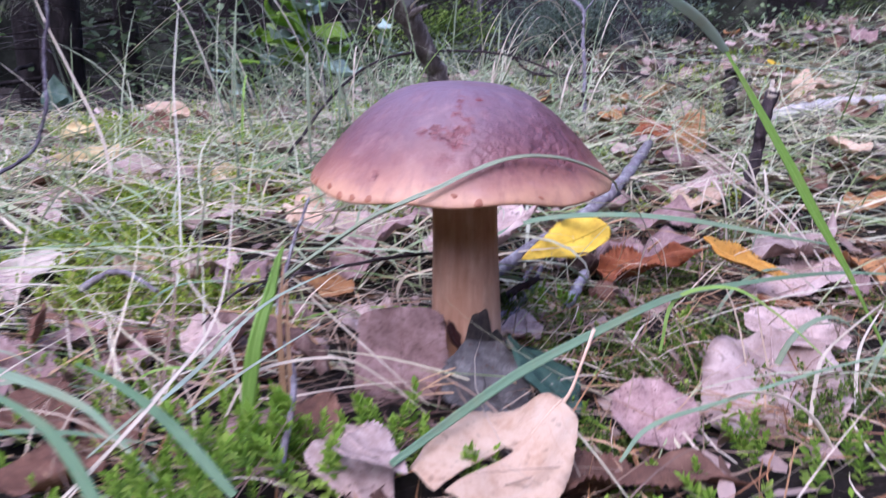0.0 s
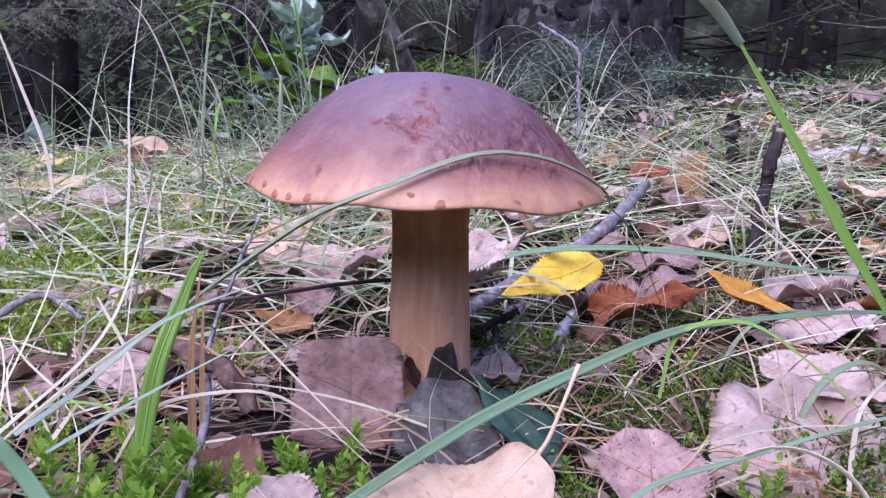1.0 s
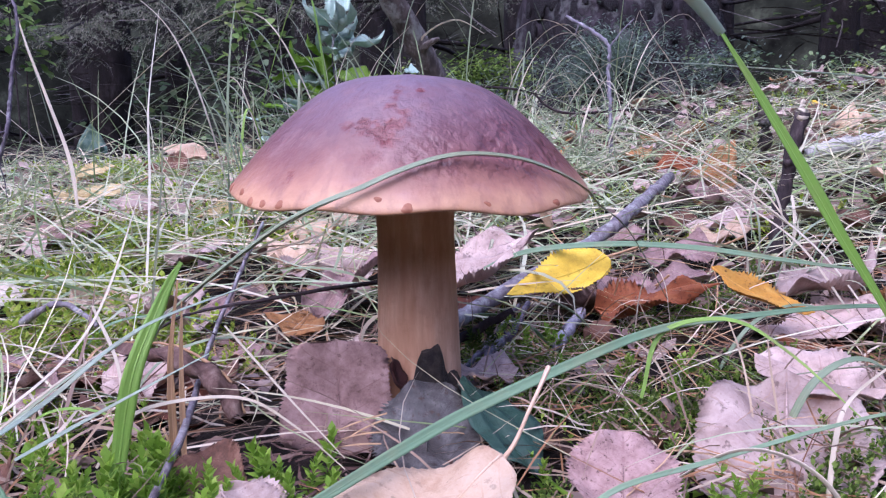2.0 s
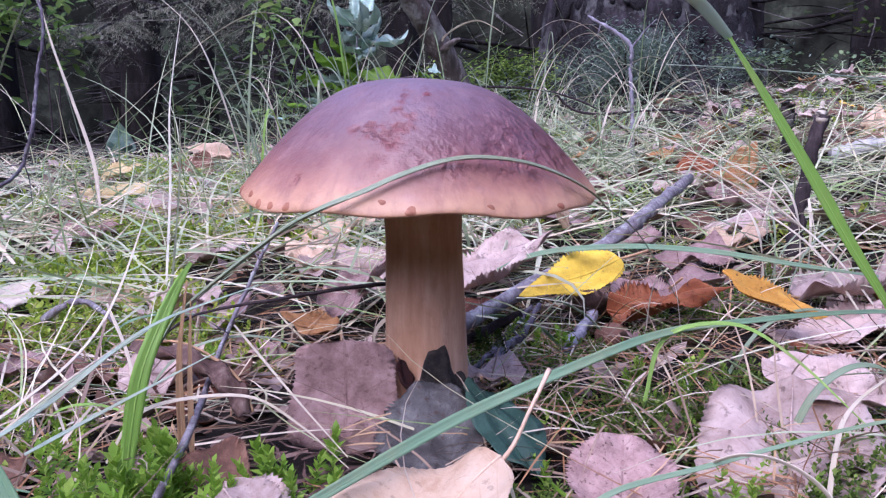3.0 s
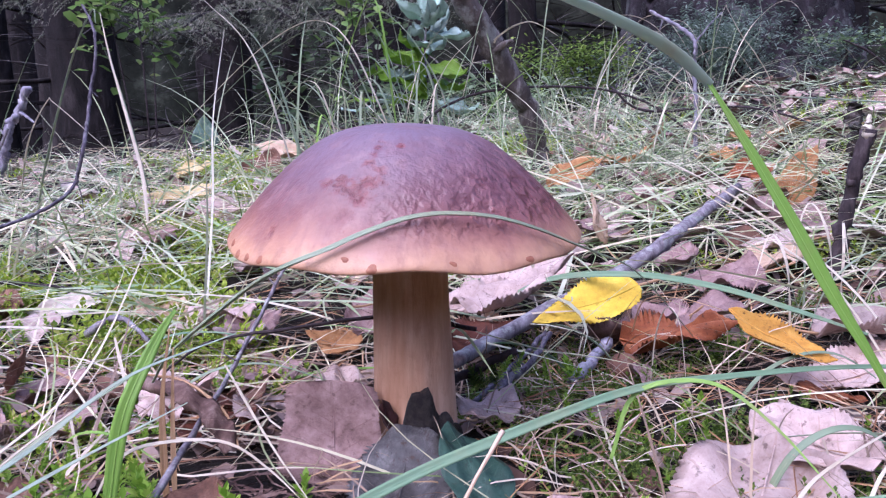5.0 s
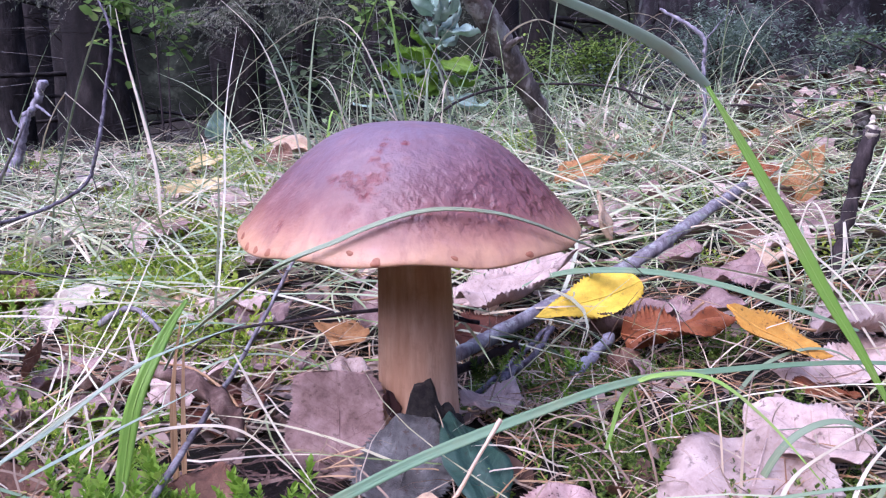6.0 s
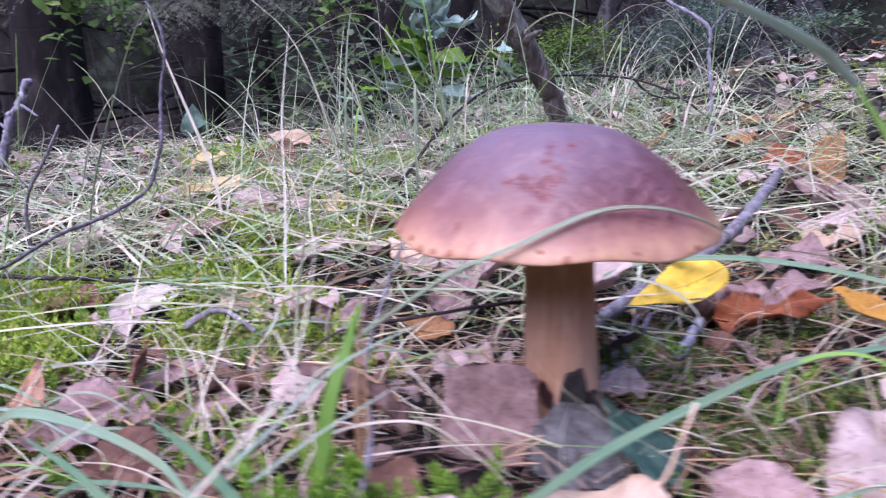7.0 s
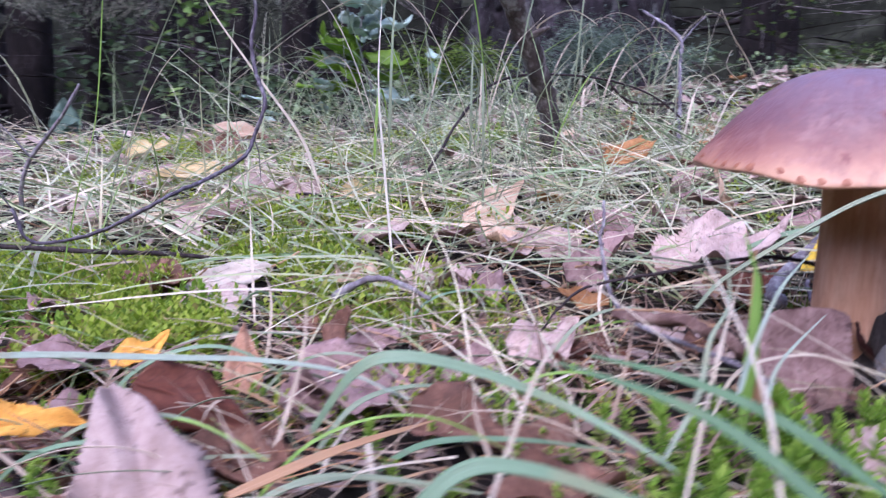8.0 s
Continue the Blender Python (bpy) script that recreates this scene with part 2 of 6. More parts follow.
def litter_material():
    m = Nodes("forest_litter", 0.9, 0.2)
    a = m.noise(26, 8, 0.7)
    b = m.noise(210, 6, 0.75)
    col = m.ramp(a, [(0.3, (0.008, 0.006, 0.005)), (0.5, (0.022, 0.015, 0.012)), (0.66, (0.018, 0.022, 0.008)), (0.8, (0.055, 0.038, 0.029))])
    col = m.mix(m.math("MULTIPLY", b, 0.6), col, m.ramp(b, [(0.35, (0.006, 0.004, 0.004)), (0.7, (0.07, 0.05, 0.04))]))
    m.colour(col)
    m.bump(m.math("ADD", a, b), 1.0, 0.006)
    return m.mat


LITTER = litter_material()
chips = Nodes("litter_flakes", 0.8, 0.25)
chips.colour(chips.mix(chips.math("MULTIPLY", chips.noise(300), 0.5), chips.ramp(chips.island(), [(0.0, (0.07, 0.035, 0.025)), (0.3, (0.2, 0.11, 0.075)), (0.6, (0.34, 0.23, 0.19)), (0.85, (0.5, 0.37, 0.31)), (1.0, (0.12, 0.08, 0.08))]), (0.04, 0.025, 0.02)))
FLAKES = chips.mat
pins = Nodes("pine_needles", 0.5, 0.4)
pins.colour(pins.ramp(pins.island(), [(0.0, (0.17, 0.075, 0.03)), (0.5, (0.36, 0.18, 0.075)), (1.0, (0.5, 0.33, 0.18))]))
PINS = pins.mat


def cap_material():
    m = Nodes("mushroom_cap_skin", 0.42, 0.5)
    xyz = m.node("SeparateXYZ")
    m.link(m.coords(), xyz.inputs[0])
    wob = m.noise(38, 5, 0.6)
    h = m.math("ADD", m.math("MULTIPLY", xyz.outputs[2], 24.6), m.math("MULTIPLY", m.math("SUBTRACT", wob, 0.5), 0.42))
    # upper stops carry the sky's violet sheen, put into the skin colour
    col = m.ramp(h, [(0.0, (0.54, 0.30, 0.17)), (0.11, (0.39, 0.188, 0.122)), (0.26, (0.25, 0.108, 0.086)), (0.46, (0.182, 0.092, 0.096)), (1.0, (0.205, 0.156, 0.200))])
    # faint streaks that run from the crown to the rim
    turn = m.math("ARCTAN2", xyz.outputs[0], m.math("MULTIPLY", xyz.outputs[1], -1.0))
    radial = m.node("CombineXYZ")
    m.link(m.math("MULTIPLY", turn, 5.0), radial.inputs[0])
    m.link(m.math("MULTIPLY", xyz.outputs[2], 40.0), radial.inputs[1])
    m.link(wob, radial.inputs[2])
    ray = m.noise(2.6, 5, 0.6, radial.outputs[0])
    col = m.mix(m.math("MULTIPLY", m.ramp(ray, [(0.5, (0, 0, 0)), (0.72, (1, 1, 1))]), 0.38), col, (0.14, 0.045, 0.055))
    blot = m.noise(85, 5, 0.62)
    col = m.mix(m.math("MULTIPLY", m.ramp(blot, [(0.5, (0, 0, 0)), (0.7, (1, 1, 1))]), 0.30), col, (0.24, 0.075, 0.055))
    col = m.mix(m.math("MULTIPLY", m.ramp(m.noise(130, 5, 0.6), [(0.52, (0, 0, 0)), (0.72, (1, 1, 1))]), 0.22), col, (0.55, 0.34, 0.29))
    # the side that rain and slugs have roughened, pitted and wrinkled
    side = m.ramp(m.math("ADD", m.math("MULTIPLY", xyz.outputs[0], 12.0), m.math("MULTIPLY", wob, 0.5)), [(0.28, (0, 0, 0)), (0.70, (1, 1, 1))])
    belt = m.ramp(h, [(0.10, (0.1, 0.1, 0.1)), (0.32, (1, 1, 1)), (0.72, (0.8, 0.8, 0.8)), (1.0, (0.1, 0.1, 0.1))])
    patchy = m.ramp(m.noise(52, 4, 0.6), [(0.40, (0.12, 0.12, 0.12)), (0.62, (1, 1, 1))])
    worn = m.math("MULTIPLY", belt, m.math("ADD", m.math("MULTIPLY", patchy, 0.28), m.math("MULTIPLY", side, 0.75)))
    bruised = None
    for (px, py, pz, size, amount) in ((-0.0076, -0.0420, 0.0220, 0.0046, 0.9), (-0.0125, -0.0413, 0.0222, 0.0034, 0.8), (-0.0035, -0.0440, 0.0205, 0.0044, 0.9), (0.0012, -0.0420, 0.0228, 0.0048, 0.9), (-0.0002, -0.0460, 0.0185, 0.0044, 0.9), (-0.0045, -0.0505, 0.0130, 0.0044, 0.5), (0.004, -0.039, 0.026, 0.0030, 0.7), (0.0075, -0.0285, 0.0326, 0.0018, 1.0), (-0.0299, -0.0478, 0.0068, 0.0026, 0.6), (0.0012, -0.027, 0.0336, 0.0017, 0.6), (0.0005, -0.030, 0.0320, 0.0019, 0.7), (-0.0004, -0.033, 0.0300, 0.0021, 0.7), (-0.0012, -0.0363, 0.0278, 0.0024, 0.8)):
        d = m.node("VectorMath")
        d.operation = "DISTANCE"
        m.link(m.coords(), d.inputs[0])
        d.inputs[1].default_value = (px, py, pz)
        ragged = m.math("ADD", d.outputs["Value"], m.math("MULTIPLY", m.math("SUBTRACT", m.noise(300, 4, 0.65), 0.5), size * 3.2))
        near = m.node("MapRange", **{"From Min": size, "From Max": 0.25 * size, "To Min": 0.0, "To Max": amount})
        m.link(ragged, near.inputs["Value"])
        bruised = near.outputs[0] if bruised is None else m.math("MAXIMUM", bruised, near.outputs[0])
    col = m.mix(m.math("MULTIPLY", bruised, 0.80), col, (0.17, 0.025, 0.022))
    worn = m.math("MAXIMUM", worn, m.math("MULTIPLY", bruised, 0.8))
    # shallow wrinkles, dark in their troughs
    lengthways = m.node("Mapping")
    lengthways.inputs["Scale"].default_value = (1, 1, 0.75)
    m.link(m.coords(), lengthways.inputs["Vector"])
    crease = m.noise(300, 2.5, 0.5, lengthways.outputs[0], 0.15)
    fold = m.ramp(crease, [(0.40, (0, 0, 0)), (0.66, (1, 1, 1))])
    deep = m.math("MULTIPLY", fold, worn)
    col = m.mix(m.math("MULTIPLY", worn, 0.36), col, (0.215, 0.055, 0.046))
    col = m.mix(m.math("MULTIPLY", deep, 0.75), col, (0.085, 0.017, 0.017))
    m.colour(col)
    m.rough(m.math("SUBTRACT", m.math("ADD", 0.34, m.math("MULTIPLY", blot, 0.2)), m.math("MULTIPLY", worn, 0.14)))
    skin = m.math("ADD", m.math("MULTIPLY", m.noise(60, 4, 0.55), 1.0), m.math("MULTIPLY", m.noise(520, 4, 0.6), 0.22))
    m.bump(m.math("SUBTRACT", skin, m.math("MULTIPLY", m.math("MULTIPLY", fold, worn), 0.62)), 0.85, 0.0014)
    return m.mat


def stem_material():
    m = Nodes("mushroom_stem", 0.62, 0.3)
    s = m.node("Mapping")
    s.inputs["Scale"].default_value = (1, 1, 0.16)
    m.link(m.coords(), s.inputs["Vector"])
    grain = m.noise(420, 6, 0.68, s.outputs[0], 0.4)
    wide = m.noise(120, 4, 0.6, s.outputs[0])
    spots = m.noise(160, 6, 0.7)
    col = m.ramp(wide, [(0.30, (0.41, 0.208, 0.108)), (0.5, (0.545, 0.312, 0.188)), (0.70, (0.66, 0.432, 0.288))])
    col = m.mix(m.math("MULTIPLY", m.ramp(grain, [(0.42, (0, 0, 0)), (0.7, (1, 1, 1))]), 0.42), col, (0.34, 0.17, 0.075))
    col = m.mix(m.math("MULTIPLY", m.ramp(spots, [(0.54, (0, 0, 0)), (0.7, (1, 1, 1))]), 0.35), col, (0.30, 0.145, 0.07))
    m.colour(col)
    m.bump(m.math("ADD", grain, m.math("ADD", wide, m.math("MULTIPLY", spots, 0.6))), 0.6, 0.0009)
    return m.mat


CAP, STEM = cap_material(), stem_material()
plain = Nodes("pore_layer", 0.8, 0.2)
plain.colour(plain.ramp(plain.noise(900, 3), [(0.35, (0.38, 0.22, 0.11)), (0.65, (0.66, 0.47, 0.27))]))
plain.bump(plain.noise(900, 3), 0.8, 0.0006)
PORES = plain.mat
sp = Nodes("cap_blemish", 0.55, 0.4)
sp.colour(sp.ramp(sp.noise(500), [(0.35, (0.27, 0.095, 0.05)), (0.65, (0.40, 0.17, 0.09))]))
BLEMISH = sp.mat
soil = Nodes("wet_soil", 0.6, 0.4)
soil.colour(soil.ramp(soil.noise(400, 6, 0.7), [(0.35, (0.012, 0.009, 0.008)), (0.7, (0.06, 0.045, 0.035))]))
soil.bump(soil.noise(500, 6, 0.7), 1.0, 0.002)
SOIL = soil.mat
# backdrop colour with the depth's shade put into it
far = Nodes("shaded_backdrop", 1.0, 0.0)
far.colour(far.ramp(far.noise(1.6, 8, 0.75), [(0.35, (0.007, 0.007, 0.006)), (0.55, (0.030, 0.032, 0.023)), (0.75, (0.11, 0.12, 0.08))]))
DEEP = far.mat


# ---- builders ----
def softplus(u, k):
    return k * np.log1p(np.exp(np.clip(u / k, -30, 30)))


def rise(x, y):
    """Height of the smooth forest floor."""
    x, y = np.asarray(x, float), np.asarray(y, float)
    a = 0.10 * (softplus(y - 0.45, 0.08) - 0.4 * softplus(y - 1.9, 0.2) - 0.6 * softplus(y - 4, 0.3))
    b = (0.06 + 0.06 * np.clip((y - 0.35) / 0.3, 0, 1)) * softplus(x, 0.05) - 0.03 * softplus(-x, 0.05)
    b = b * np.where(np.abs(x) > 1.5, np.clip((4.5 - np.abs(x)) / 3, 0, 1), 1)
    shade = 1 / (1 + np.exp(np.clip((x + 0.35) / 0.12, -30, 30)))
    fall = -0.13 * shade * (softplus(y - 1.25, 0.1) - softplus(y - 4, 0.2)) - 0.10 * (1 - shade) * (softplus(y - 1.7, 0.15) - softplus(y - 4.2, 0.2))
    dip = -0.012 * np.exp(-((x + 0.06) ** 2 + (y - 0.46) ** 2) / 0.004) - 0.008 * np.exp(-((x - 0.07) ** 2 + (y - 0.45) ** 2) / 0.003)
    return -0.016 + a + b + fall + dip


def lumps(x, y):
    """Small humps of the litter."""
    x, y = np.asarray(x, float), np.asarray(y, float)
    return 0.003 * np.sin(31 * x + 4 * np.sin(17 * y)) * np.sin(27 * y + 1.3) + 0.0018 * np.sin(83 * x + 2) * np.sin(71 * y + 5 * x)


def ground_at(x, y):
    return float(rise(x, y) + lumps(x, y))


def mesh_object(name, verts, faces, material, parent=None, label="", uvs=None, smooth=True):
    me = bpy.data.meshes.new(name)
    me.from_pydata([tuple(v) for v in verts], [], [tuple(int(i) for i in f) for f in faces])
    if uvs is not None:
        layer = me.uv_layers.new(name="UVMap")
        idx = np.empty(len(me.loops), dtype=np.int32)
        me.loops.foreach_get("vertex_index", idx)
        layer.data.foreach_set("uv", np.asarray(uvs, np.float32)[idx].ravel())
    if smooth:
        me.polygons.foreach_set("use_smooth", np.ones(len(me.polygons), dtype=bool))
    me.materials.append(material)
    me.update()
    ob = new(name, me)
    if parent is not None:
        ob.parent = parent
    if label:
        tagged(ob, label)
    return ob


def part(name, bm, material, parent=None, label=""):
    me = bpy.data.meshes.new(name)
    bm.normal_update()
    bm.to_mesh(me)
    bm.free()
    me.polygons.foreach_set("use_smooth", np.ones(len(me.polygons), dtype=bool))
    me.materials.append(material)
    ob = new(name, me)
    if parent is not None:
        ob.parent = parent
    if label:
        tagged(ob, label)
    return ob


def holder(name, at, label, category, group="", kind=""):
    ob = new(name)
    ob.empty_display_size = 0.01
    ob.matrix_basis = at if isinstance(at, Matrix) else pose(*at)
    return tagged(ob, label, category, group, kind)


def spline(points, n):
    """A smooth curve through a few points, n stations."""
    p = np.array(points, float)
    if len(p) == 2:
        return p[0] + (p[1] - p[0]) * np.linspace(0, 1, n)[:, None]
    q = np.vstack([2 * p[0] - p[1], p, 2 * p[-1] - p[-2]])
    seg = np.linspace(0, len(p) - 1 - 1e-6, n)
    out = []
    for s in seg:
        i, u = int(s), s - int(s)
        a, b, c, d = q[i], q[i + 1], q[i + 2], q[i + 3]
        out.append(0.5 * (2 * b + (c - a) * u + (2 * a - 5 * b + 4 * c - d) * u * u + (3 * b - a - 3 * c + d) * u ** 3))
    return np.array(out)


def frames_along(p):
    t = np.gradient(p, axis=0)
    t /= np.linalg.norm(t, axis=1)[:, None] + 1e-9
    side = np.cross(t, (0, 0, 1.0))
    ln = np.linalg.norm(side, axis=1)[:, None]
    side = np.where(ln > 1e-3, side / (ln + 1e-9), np.array([1.0, 0, 0]))
    return t, side, np.cross(side, t)


def tube(points, radii, n=14, sides=8, rough=0.0, seed=0):
    """Vertices and faces of an uneven round stick along a curve."""
    r = np.random.default_rng(seed)
    p = spline(points, n)
    p[1:-1] += r.normal(0, rough * 0.9 * max(radii), (n - 2, 3))
    _, side, up = frames_along(p)
    rad = np.interp(np.linspace(0, 1, n), np.linspace(0, 1, len(radii)), radii)
    verts, faces = [], []
    for i in range(n):
        for k in range(sides):
            a = 2 * math.pi * k / sides
            w = rad[i] * (1 + rough * r.normal())
            verts.append(p[i] + w * (math.cos(a) * side[i] + math.sin(a) * up[i]))
    for i in range(n - 1):
        for k in range(sides):
            k2 = (k + 1) % sides
            faces.append((i * sides + k, i * sides + k2, (i + 1) * sides + k2, (i + 1) * sides + k))
    faces.append(tuple(range(sides))[::-1])
    faces.append(tuple((n - 1) * sides + k for k in range(sides)))
    return verts, faces


def stick(name, points, radii, material, label, category="twig", group="", rough=0.12, n=18, sides=8, side_shoots=(), knots=0):
    """A fallen or standing twig: a stem with its side shoots and knots."""
    base = Vector(points[0])
    thing = holder(name, (base.x, base.y, base.z), label, category, group)
    rel = [tuple(Vector(p) - base) for p in points]
    seed = abs(int(1000 * (base.x + 3 * base.y + 7 * base.z))) + 5
    v, f = tube(rel, radii, n, sides, rough, seed)
    mesh_object("stem", v, f, material, thing)
    for shoot in side_shoots:
        r0 = radii[0] * 0.45
        v, f = tube([tuple(Vector(p) - base) for p in shoot], [r0, r0 * 0.4], 8, 6, rough, seed + 1)
        mesh_object("side_shoot", v, f, material, thing)
    p = spline(rel, 40)
    r = random.Random(seed)
    for _ in range(knots):
        i = r.randrange(3, 37)
        bm = bmesh.new()
        bmesh.ops.create_icosphere(bm, subdivisions=1, radius=max(radii) * 0.75)
        bmesh.ops.translate(bm, verts=bm.verts, vec=Vector(p[i]) + Vector((r.uniform(-1, 1), r.uniform(-1, 1), 0.5)) * max(radii) * 0.6)
        part("knot", bm, material, thing)
    return thing


def ribbon(points, width, n=22, fold=0.25, twist=0.0, tip=True, face=None, foot=0.55):
    """A grass blade: three strips across with a keel, tapering to its tip."""
    p = spline(points, n)
    t, side, up = frames_along(p)
    verts, uvs, faces = [], [], []
    for i in range(n):
        s = i / (n - 1)
        w = 0.5 * width * min(1.0, foot + 2.2 * s) * (max(0.04, (1 - s) ** 0.55 * 1.25) if tip else 1.0)
        w = min(max(w, 0.12 * width), 0.5 * width)
        a = twist * s + (face if face is not None else 0.0)
        across = side[i] * math.cos(a) + up[i] * math.sin(a)
        nrm = -side[i] * math.sin(a) + up[i] * math.cos(a)
        for k in (-1, -0.5, 0, 0.5, 1):
            verts.append(p[i] + across * w * k + nrm * (fold * w * abs(k)))
            uvs.append((0.5 + 0.5 * k, s))
        for k in (1, 0.5, 0, -0.5, -1):
            verts.append(p[i] + across * w * k * 0.98 + nrm * (fold * w * abs(k) - 0.00018))
            uvs.append((0.5 + 0.5 * k, s))
    for i in range(n - 1):
        for k in range(10):
            k2 = (k + 1) % 10
            faces.append((i * 10 + k, i * 10 + k2, (i + 1) * 10 + k2, (i + 1) * 10 + k))
    return verts, faces, uvs


def blade(points, width, material, label, name="grass_blade", category="grass blade", group="single grass blades", **kw):
    base = Vector(points[0])
    v, f, uv = ribbon([tuple(Vector(p) - base) for p in points], width, **kw)
    ob = mesh_object(name, v, f, material, uvs=uv)
    ob.matrix_basis = pose(*base)
    rv, rf = tube([tuple(Vector(p) - base + Vector((0, 0, -0.0002))) for p in points], [width * 0.09, width * 0.03], 20, 5)
    mesh_object("midrib", rv, rf, material, ob)
    return tagged(ob, label, category, group)


def leaf_shape(kind, u):
    """Half width of the leaf outline, 0 to 1, along its length."""
    if kind == "birch":
        return (np.sin(np.pi * np.clip(u, 0, 1) ** 0.62)) ** 0.85 * (1 - 0.25 * u)
    if kind == "torn":
        return np.clip(1.35 * np.sqrt(np.clip(u, 0, 1)), 0, 1) * (1 - 0.35 * u ** 3)
    if kind == "round":
        return np.sqrt(np.clip(1 - (2 * u - 1) ** 2, 0, 1)) * (1.05 - 0.1 * u)
    if kind == "trapeze":
        return np.clip(1 - np.abs(2 * u - 1) ** 12, 0, 1) ** 0.5 * (1.0 - 0.24 * u)
    if kind == "block":
        return np.clip(np.sqrt(np.clip(1 - np.abs(2 * u - 1) ** 9, 0, 1)), 0, 1)
    return np.sin(np.pi * u) ** 0.75


LEAF_MESHES = {}


def leaf_parts(kind, curl, cup, wave, teeth, split, seed, aspect, thick=0.012):
    """Leaf of unit length: blade, midrib and petiole."""
    key = (kind, curl, cup, wave, teeth, split, seed, aspect)
    if key in LEAF_MESHES:
        return LEAF_MESHES[key]
    r = random.Random(seed)
    nu, half = 56, 5
    ph = [r.uniform(0, 6.3) for _ in range(6)]

    def surface(u, v):
        x, y = v * aspect / 2, u
        z = cup * v * v * 0.25 * aspect + wave * (0.05 * math.sin(7 * u + ph[0] + 2 * v) + 0.035 * math.sin(9 * v + ph[1] + 3 * u) + 0.018 * math.sin(19 * u + ph[2]) * v)
        if abs(curl) > 1e-3:
            a = curl * u
            y, z = math.sin(a) / curl + z * -math.sin(a), (1 - math.cos(a)) / curl + z * math.cos(a)
        return Vector((x, y, z))

    verts, uvs, faces = [], [], []
    cols = 2 * half + 1
    for side in (1, -1):
        for i in range(nu + 1):
            u = i / nu
            w = float(leaf_shape(kind, u))
            bite = 1 + teeth * (0.035 * ((i % 2) * 2 - 1) + 0.03 * r.uniform(-1, 1)) + 0.03 * math.sin(5 * u + ph[3]) + 0.022 * math.sin(11 * u + ph[4])
            for j in range(cols):
                v = (j - half) / half
                vv = v * w * (bite if abs(v) > 0.99 else 1)
                if split and u > 0.42:
                    gap = (u - 0.42) * split
                    vv = vv * (1 - gap) + (gap * 0.5 if j > half else -gap * 0.5 if j < half else 0)
                p = surface(u, vv)
                verts.append(p + Vector((0, 0, side * thick * 0.5 * (1 if abs(v) < 0.99 else 0.2))))
                uvs.append((0.5 + 0.5 * v, u))
    off = (nu + 1) * cols
    for i in range(nu):
        for j in range(cols - 1):
            if split and i / nu > 0.42 + 0.02 * math.sin(9 * i) and j == half:
                continue
            a, b, c, d = i * cols + j, i * cols + j + 1, (i + 1) * cols + j + 1, (i + 1) * cols + j
            faces.append((a, b, c, d))
            faces.append((off + d, off + c, off + b, off + a))
        for j in (0, cols - 1):
            a, d = i * cols + j, (i + 1) * cols + j
            faces.append((a, d, off + d, off + a) if j == 0 else (d, a, off + a, off + d))
    rib_end = 0.3 if split else 0.93
    rib = [tuple(surface(u, 0) + Vector((0, 0, thick * 0.4))) for u in (0.0, rib_end * 0.33, rib_end * 0.66, rib_end)]
    rv, rf = tube(rib, [0.009, 0.003], 9, 5)
    bend = r.uniform(-0.12, 0.12)
    pv, pf = tube([(0, 0.01, 0), (bend * 0.4, -0.16, 0.02), (bend, -0.34, 0.07)], [0.014, 0.011, 0.016], 8, 6)
    LEAF_MESHES[key] = ((verts, faces, uvs), (rv, rf), (pv, pf))
    return LEAF_MESHES[key]


LEAF_DATA = {}


def leaf(base, tip, width, colour, label, roll=0.0, kind="birch", curl=0.4, cup=0.6, wave=1.0, teeth=1.0, split=0.0, seed=1, petiole=True, name="birch_leaf", group="fallen leaves", category="leaf"):
    """A leaf from its base to its tip, rolled about its midrib."""
    b, t = Vector(base), Vector(tip)
    length = (t - b).length
    y = (t - b).normalized()
    x = y.cross(Vector((0, 0, 1))).normalized()
    z = x.cross(y)
    aspect = round(width / length, 2)
    if abs(curl) > 1e-3:
        length *= abs(curl) / (2 * math.sin(min(abs(curl), 3.0) / 2))
    m = Matrix.Translation(b) @ Matrix((x, y, z)).transposed().to_4x4() @ pose(0, 0, 0, 0, roll, 0)
    if abs(curl) > 1e-3:
        m = m @ Matrix.Rotation(-curl / 2, 4, "X")
    thing = holder(name, m, label, category, group)
    thing.scale = (length, length, length)
    key = (kind, curl, cup, wave, teeth, split, seed, aspect, colour)
    if key not in LEAF_DATA:
        sheet, rib, pet = leaf_parts(kind, curl, cup, wave, teeth, split, seed, aspect)
        a = mesh_object("leaf_blade", sheet[0], sheet[1], LEAF[colour], thing, uvs=sheet[2])
        b2 = mesh_object("midrib", rib[0], rib[1], LEAF[colour], thing)
        c = mesh_object("petiole", pet[0], pet[1], TAN if colour not in ("sapling", "lime", "green") else LEAF["lime"], thing)
        LEAF_DATA[key] = (a.data, b2.data, c.data)
        if not petiole:
            bpy.data.objects.remove(c)
    else:
        for nm, data in zip(("leaf_blade", "midrib", "petiole"), LEAF_DATA[key]):
            if nm == "petiole" and not petiole:
                continue
            o = new(nm, data)
            o.parent = thing
    return thing


def clear_of_path(pts, gap):
    """True for blades that stay out of the low corridor along which the camera slides."""
    x, y, z = pts[..., 0], pts[..., 1], pts[..., 2]
    inside = (np.abs(x + 0.03) < 0.2 + gap) & (y < 0.075 + gap) & (z > 0.03)
    return ~inside.any(axis=1)


